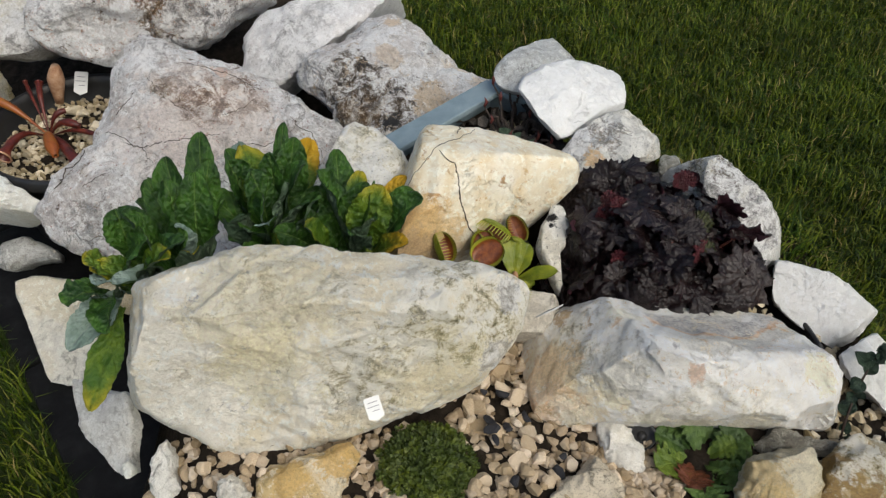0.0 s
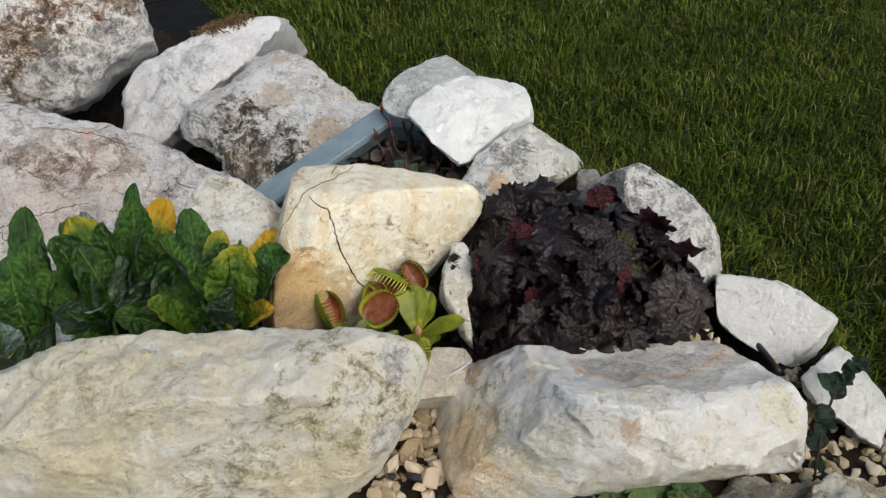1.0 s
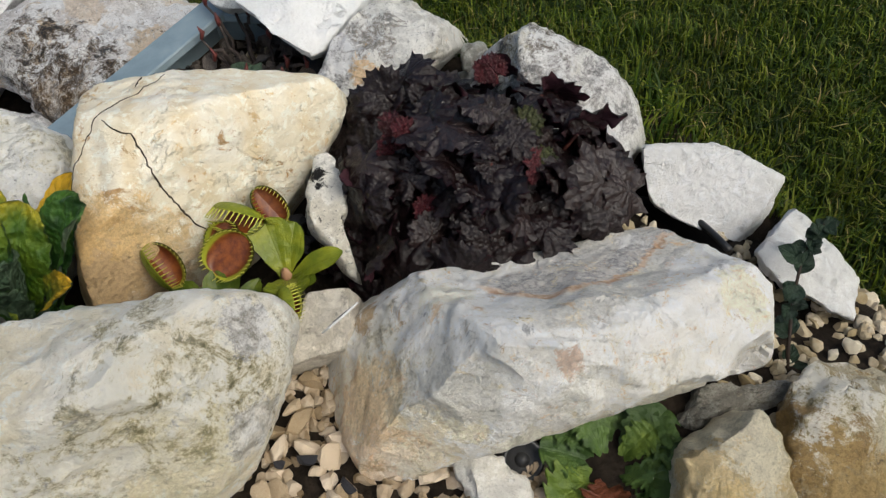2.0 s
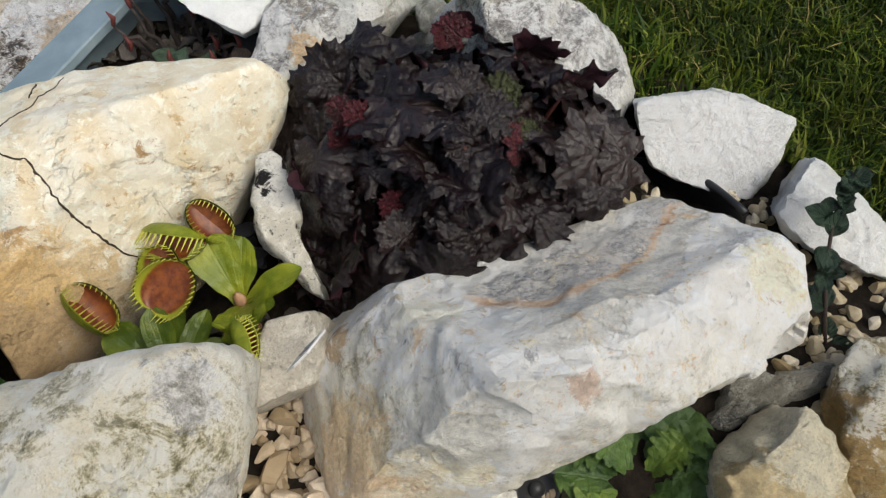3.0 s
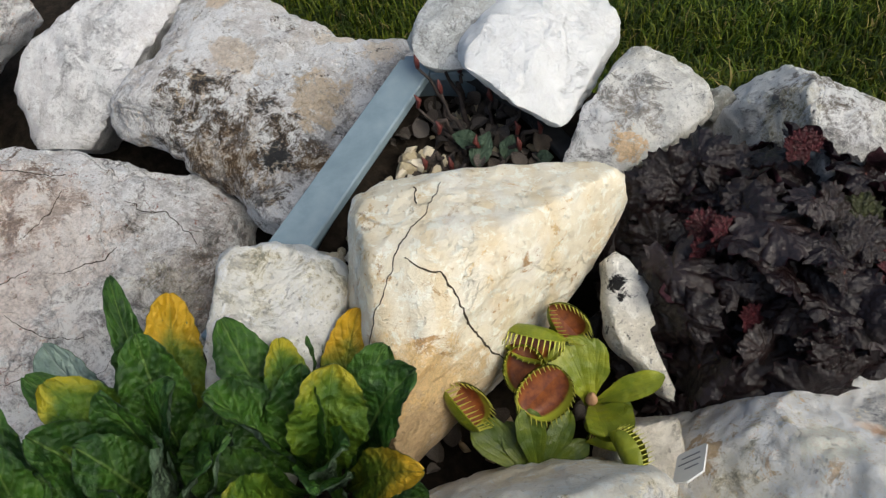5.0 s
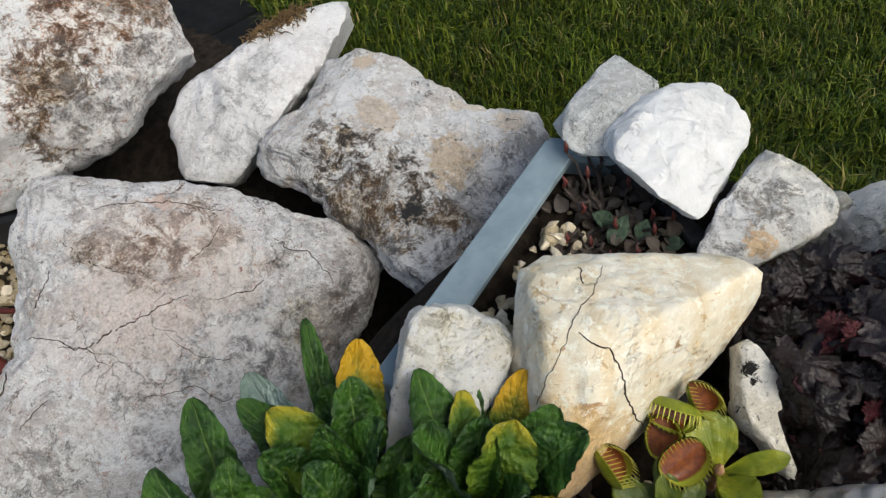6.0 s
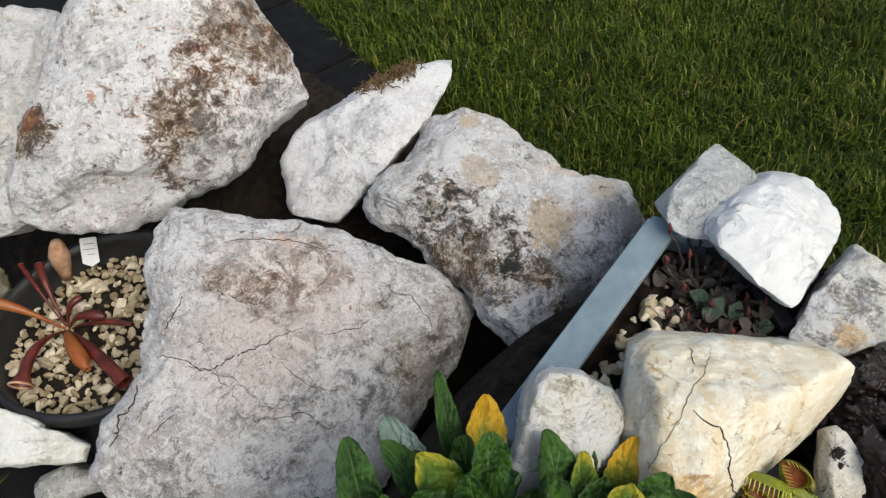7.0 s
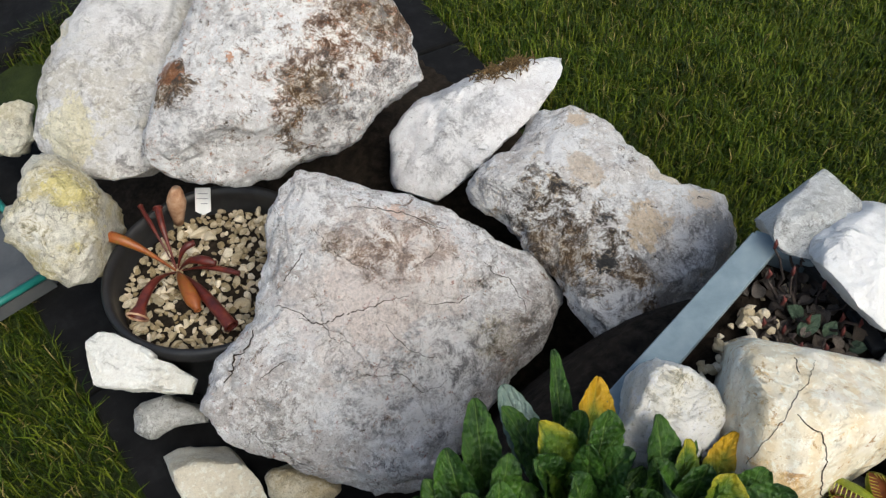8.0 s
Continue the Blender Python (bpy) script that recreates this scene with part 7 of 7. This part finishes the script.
# ---- toothed green plant below the slab ----
saw_green = leaf_material("toothed_green", (0.030, 0.062, 0.013), (0.085, 0.140, 0.030), (0.12, 0.19, 0.06), rough=0.5, ribs=5.0, show=0.1, puffy=0.4)
saw_light = leaf_material("toothed_light", (0.06, 0.10, 0.012), (0.14, 0.19, 0.022), (0.24, 0.30, 0.08), rough=0.5, ribs=5.0, show=0.1, puffy=0.4)
saw_red = leaf_material("toothed_red", (0.06, 0.016, 0.008), (0.12, 0.035, 0.014), (0.10, 0.05, 0.02), rough=0.5, ribs=5.0, show=0.1, puffy=0.4)


def toothed(s):
    """A wedge-shaped leaf with coarse teeth towards its end."""
    w = (0.10 + 0.90 * smooth_step(0.10, 0.72, s)) * math.sqrt(max(0.0, 1 - (max(0.0, s - 0.66) / 0.345) ** 2))
    saw = (s * 6.5) % 1.0
    return w * (1.0 - 0.42 * saw * smooth_step(0.3, 0.5, s)) + 0.01


def make_toothed():
    c = Vector((0.170, 0.243, 0.158))
    plant = new("saxifrage")
    plant.location = c
    tagged(plant, "low green plant with coarsely toothed leaves under the slab", "plant")
    bpy.context.view_layer.update()
    rnd = random.Random(21)
    rows = [(205, 30, saw_light), (150, 27, saw_green), (120, 29, saw_green), (85, 33, saw_green), (55, 36, saw_green), (30, 30, saw_green), (0, 28, saw_green),
            (-45, 32, saw_green), (-95, 30, saw_green), (-130, 26, saw_red), (100, 20, saw_green),
            (20, 18, saw_light), (-60, 16, saw_green)]
    for i, (turn, far, skin) in enumerate(rows):
        t = radians(turn + rnd.uniform(-8, 8))
        rise = rnd.uniform(0.010, 0.020) + (0.006 if far < 22 else 0)
        far *= 1.18
        tip = c + Vector((math.cos(t) * far / 1000, math.sin(t) * far / 1000, rise))
        v, f, uv = blade(c, tip, (0, 0, 1), 0.006, far / 1000 * 0.42, toothed, 65, 6, 0.25, 0.04, i + 3, 0.0)
        part_of_mesh("leaf", two_sided("leaf", v, f, uv, skin, skin, 0.0006), None, plant, "reddish leaf" if skin is saw_red else "")
    return plant


make_toothed()

# ---- small dark trailing plant at the slab's end ----
ivy_dark = leaf_material("trailing_dark", (0.012, 0.024, 0.014), (0.030, 0.055, 0.030), (0.05, 0.07, 0.05), rough=0.35, ribs=4.0)
stem_brown = plain("stem_brown", [(0.018, 0.012, 0.009), (0.045, 0.028, 0.02)], 0.7, 120, 0.3)


def oval(s):
    return math.sin(math.pi * (0.04 + 0.95 * s) ** 0.85) + 0.01


def make_trailing():
    plant = new("trailing_plant")
    plant.location = (0.272, 0.262, 0.155)
    tagged(plant, "small dark plant with glossy rounded leaves", "plant")
    bpy.context.view_layer.update()
    rnd = random.Random(5)
    line = [(0.268, 0.255, 0.150), (0.272, 0.268, 0.170), (0.279, 0.282, 0.184), (0.288, 0.294, 0.196), (0.297, 0.302, 0.203), (0.304, 0.304, 0.205)]
    v, f = tube(line, [0.0010, 0.0010, 0.0009, 0.0008, 0.0007, 0.0006], 6)
    part_of_mesh("stem", mesh_from(v, f), stem_brown, plant, smooth=True)
    for i in range(30):
        k = rnd.random() ** 1.3 * (len(line) - 1.001)
        a = Vector(line[int(k)]).lerp(Vector(line[int(k) + 1]), k % 1)
        out = Vector((rnd.uniform(-1, 1), rnd.uniform(-1, 0.7), rnd.uniform(-0.15, 0.6))).normalized()
        size = rnd.uniform(0.008, 0.013) * (0.7 if k > 3.2 else 1.0)
        v, f, uv = blade(a, a + out * size, (0, -0.4, 1), 0.001, size * 0.40, oval, 8, 6, 0.2, 0.03, i, 4.0)
        part_of_mesh("leaf", two_sided("leaf", v, f, uv, ivy_dark, ivy_dark, 0.0005), None, plant)
    return plant


make_trailing()

# ---- twiggy plant in the trough ----
twig = plain("twig_bark", [(0.018, 0.014, 0.012), (0.045, 0.034, 0.03), (0.09, 0.07, 0.06)], 0.85, 160, 0.5)
twig_red = plain("twig_red", [(0.06, 0.014, 0.013), (0.13, 0.032, 0.026)], 0.5, 120, 0.2)
leaf_grey = leaf_material("grey_green", (0.05, 0.085, 0.055), (0.10, 0.15, 0.095), (0.16, 0.20, 0.14), rough=0.5, ribs=4.0)
litter = plain("leaf_litter", [(0.025, 0.020, 0.018), (0.075, 0.06, 0.05), (0.22, 0.19, 0.16)], 0.8, 90, 0.4, random_by="object")


def make_twiggy():
    plant = new("twiggy_shrub")
    plant.location = (0.060, 0.535, 0.200)
    tagged(plant, "low leafless shrub with grey twigs and red buds", "plant")
    bpy.context.view_layer.update()
    rnd = random.Random(17)
    base = Vector((0.066, 0.536, 0.200))
    ends = [(0.040, 0.530, 0.224), (0.046, 0.566, 0.240), (0.097, 0.556, 0.244), (0.052, 0.545, 0.236), (0.080, 0.508, 0.214), (0.060, 0.574, 0.232),
            (0.048, 0.500, 0.212), (0.038, 0.548, 0.226), (0.088, 0.530, 0.222), (0.070, 0.566, 0.226),
            (0.030, 0.520, 0.212), (0.094, 0.515, 0.213), (0.058, 0.520, 0.216), (0.076, 0.545, 0.220), (0.064, 0.498, 0.211), (0.090, 0.548, 0.218), (0.042, 0.512, 0.211), (0.083, 0.520, 0.216)]
    for i, e in enumerate(ends):
        start = base.lerp(Vector((e[0], e[1], base.z)), 0.45) + Vector((rnd.uniform(-0.012, 0.012), rnd.uniform(-0.012, 0.012), 0))
        line = bend(start, e, rnd.uniform(-0.008, 0.012), 8)
        line = [q + Vector([rnd.uniform(-1, 1) * 0.0022 for _ in range(3)]) for q in line]
        v, f = tube(line, [0.0019 - 0.00018 * k for k in range(8)], 6)
        part_of_mesh("twig", mesh_from(v, f), twig, plant, smooth=True)
        v, f = tube([line[-1], line[-1] + Vector((rnd.uniform(-0.002, 0.002), 0.001, 0.004)), line[-1] + Vector((0, 0.002, 0.008))], [0.0011, 0.0016, 0.0003], 6)
        part_of_mesh("bud", mesh_from(v, f), twig_red, plant, "red bud", True)
    for i, (a, b, w) in enumerate([((0.055, 0.515, 0.206), (0.068, 0.522, 0.220), 0.006), ((0.050, 0.508, 0.205), (0.046, 0.496, 0.213), 0.0055),
                                   ((0.072, 0.512, 0.206), (0.080, 0.520, 0.214), 0.005), ((0.034, 0.506, 0.205), (0.024, 0.500, 0.212), 0.005), ((0.062, 0.528, 0.206), (0.050, 0.533, 0.216), 0.006), ((0.086, 0.504, 0.205), (0.094, 0.498, 0.211), 0.005)]):
        v, f, uv = blade(a, b, (0, -0.4, 1), 0.002, w, oval, 10, 6, 0.2, 0.03, i, 4.0)
        part_of_mesh("leaf", two_sided("leaf", v, f, uv, leaf_grey, leaf_grey, 0.0006), None, plant, "grey-green leaf")
    return plant


make_twiggy()


def make_litter():
    """Dry curled leaf scraps on the trough's soil and round the flytraps."""
    rnd = random.Random(31)
    meshes = []
    for k in range(5):
        v, f, uv = blade((0, 0, 0), (1, 0, 0.1), (0, 0, 1), 0.25, 0.3 + 0.05 * k, oval, 5, 4, 0.5, 0.15, k, 3.0)
        meshes.append(two_sided("scrap", v, f, uv, litter, litter, 0.03))
    heap = new("leaf_litter")
    heap.location = (0.06, 0.53, 0.2)
    tagged(heap, "dry grey-brown leaf scraps on dark soil", "litter")
    bpy.context.view_layer.update()
    for i in range(150):
        if i < 120:
            x, y, z = rnd.uniform(0.02, 0.10), rnd.uniform(0.485, 0.568), 0.206
        else:
            x, y = rnd.uniform(-0.02, 0.09), rnd.uniform(0.33, 0.40)
            z = mound_height(x, y) + 0.008
        s = rnd.uniform(0.006, 0.014)
        ob = part_of_mesh("scrap", rnd.choice(meshes), None, heap)
        ob.matrix_world = pose(x, y, z, rnd.uniform(-40, 40), rnd.uniform(-40, 40), rnd.uniform(0, 360)) @ Matrix.Diagonal((s, s, s, 1))
    return heap


make_litter()

# ---- black plastic edging between the slab and the white rock ----
def make_edging():
    """A thin flexible strip on edge, bowed, with a rounded top bead."""
    a, b = Vector((0.257, 0.383, 0.157)), Vector((0.274, 0.333, 0.170))
    a, b = a + (a - b) * 0.25, b + (b - a) * 0.12
    line = [a.lerp(b, k / 14) + Vector((0.006, 0.006, 0.002)) * math.sin(math.pi * k / 14) for k in range(15)]
    strip = new("edging_strip")
    strip.location = (a + b) / 2 - Vector((0, 0, 0.05))
    tagged(strip, "thin black plastic edging strip between two rocks", "edging")
    bpy.context.view_layer.update()
    verts, faces = [], []
    for k, q in enumerate(line):
        d = (line[min(k + 1, 14)] - line[max(k - 1, 0)]).normalized()
        side = Vector((-d.y, d.x, 0)).normalized() * 0.0012
        verts += [q + side, q - side, q - side - Vector((0, 0, 0.05)), q + side - Vector((0, 0, 0.05))]
        if k:
            for c in range(4):
                faces.append((k * 4 - 4 + c, k * 4 - 4 + (c + 1) % 4, k * 4 + (c + 1) % 4, k * 4 + c))
    faces += [(3, 2, 1, 0), (56, 57, 58, 59)]
    part_of_mesh("band", mesh_from(verts, faces), pot_black, strip)
    v, f = tube(line, [0.0020] * 15, 8)
    part_of_mesh("bead", mesh_from(v, f), pot_black, strip, smooth=True)
    return strip


make_edging()

# ---- dry moss on the slim rock ----
dry_moss = plain("dry_moss", [(0.05, 0.03, 0.012), (0.13, 0.08, 0.035), (0.24, 0.17, 0.08)], 0.9, 200, 0.4)


def make_moss():
    """A mat of short dry strands along the upper edge of the slim rock."""
    rnd = random.Random(44)
    bpy.context.view_layer.update()
    back = slim_rock.matrix_world.inverted()
    a, b = Vector((-0.147, 0.852, 0.185)), Vector((-0.099, 0.866, 0.190))
    verts, faces = [], []
    for _ in range(260):
        q = a.lerp(b, rnd.random()) + Vector((rnd.gauss(0, 0.006), rnd.gauss(0, 0.006), rnd.gauss(0, 0.004)))
        spot = slim_rock.matrix_world @ slim_rock.closest_point_on_mesh(back @ q)[1]
        way = Vector((rnd.uniform(-1, 1), rnd.uniform(-1, 1), rnd.uniform(0.0, 0.6))).normalized()
        v, f = tube(bend(spot, spot + way * rnd.uniform(0.005, 0.014), 0.003, 4), [0.0006, 0.0006, 0.0005, 0.0002], 4)
        faces += [tuple(len(verts) + k for k in p) for p in f]
        verts += v
    ob = part_of_mesh("dry_moss", mesh_from(verts, faces), dry_moss)
    return tagged(ob, "brown dried moss on the pale rock's edge", "moss", kind="stuff")


make_moss()


def make_plug():
    """A small round black plug with a raised rim and a sunken middle."""
    plug = new("irrigation_plug")
    plug.matrix_world = pose(0.133, 0.257, 0.168, 32, 0, 10)
    tagged(plug, "small round black plastic irrigation plug under the slab", "plug")
    bpy.context.view_layer.update()
    v, f = lathe([(0.0, -0.010), (0.0095, -0.010), (0.0100, 0.003), (0.0092, 0.0042), (0.0078, 0.0042), (0.0072, 0.0020), (0.0, 0.0016)], 28)
    body = part_of_mesh("rim", mesh_from(v, f), pot_black, plug, smooth=True)
    body.matrix_world = plug.matrix_world
    v, f = lathe([(0.0, 0.0040), (0.0030, 0.0036), (0.0034, 0.0016)], 20)
    knob = part_of_mesh("knob", mesh_from(v, f), pot_black, plug, smooth=True)
    knob.matrix_world = plug.matrix_world
    return plug


make_plug()

# ---- things at the bed's left end ----
teal = plain("teal_plastic", [(0.010, 0.13, 0.115), (0.02, 0.19, 0.165)], 0.4, 40, 0.1, 0.0005, 0.5)
grey_tray = plain("grey_tray", [(0.06, 0.065, 0.07), (0.10, 0.105, 0.11)], 0.5, 30, 0.1, 0.0005, 0.4)


def make_tray():
    z = ground_height(-0.74, 0.80) + 0.012
    tray = new("plastic_tray")
    tray.matrix_world = pose(-0.745, 0.800, z, 0, 0, -48)
    tagged(tray, "grey plastic tray with a teal rim on the pavers", "tray")
    bpy.context.view_layer.update()
    bm = bmesh.new()
    bmesh.ops.create_cube(bm, size=1.0)
    bmesh.ops.scale(bm, vec=(0.17, 0.13, 0.03), verts=bm.verts)
    bmesh.ops.translate(bm, vec=(0, 0, 0.015), verts=bm.verts)
    bmesh.ops.bevel(bm, geom=bm.edges[:], offset=0.006, segments=3, affect="EDGES")
    ob = part("base", bm, grey_tray, tray)
    ob.matrix_world = tray.matrix_world
    ring = [(0.085, 0.065), (-0.085, 0.065), (-0.085, -0.065), (0.085, -0.065), (0.085, 0.065)]
    v, f = tube([(x, y, 0.031) for x, y in ring], [0.005] * 5, 8)
    ob = part_of_mesh("rim", mesh_from(v, f), teal, tray, "teal rim", True)
    ob.matrix_world = tray.matrix_world
    return tray


make_tray()


def make_hose():
    h = ground_height(-0.7, 0.9)
    line = [(-0.86, 1.02, h + 0.02), (-0.78, 0.98, h + 0.06), (-0.70, 0.95, h + 0.12), (-0.655, 0.91, h + 0.10), (-0.63, 0.85, h + 0.06), (-0.60, 0.80, h + 0.012)]
    fine = []
    for i in range(len(line) - 1):
        for k in range(6):
            fine.append(Vector(line[i]).lerp(Vector(line[i + 1]), k / 6))
    for _ in range(3):
        fine = [fine[0]] + [(a + b * 2 + c) / 4 for a, b, c in zip(fine, fine[1:], fine[2:])] + [fine[-1]]
    v, f = tube(fine, [0.0055] * len(fine), 10)
    ob = part_of_mesh("hose", mesh_from(v, f), pot_black, smooth=True)
    return tagged(ob, "thin black garden hose behind the yellowish rock", "hose")


make_hose()
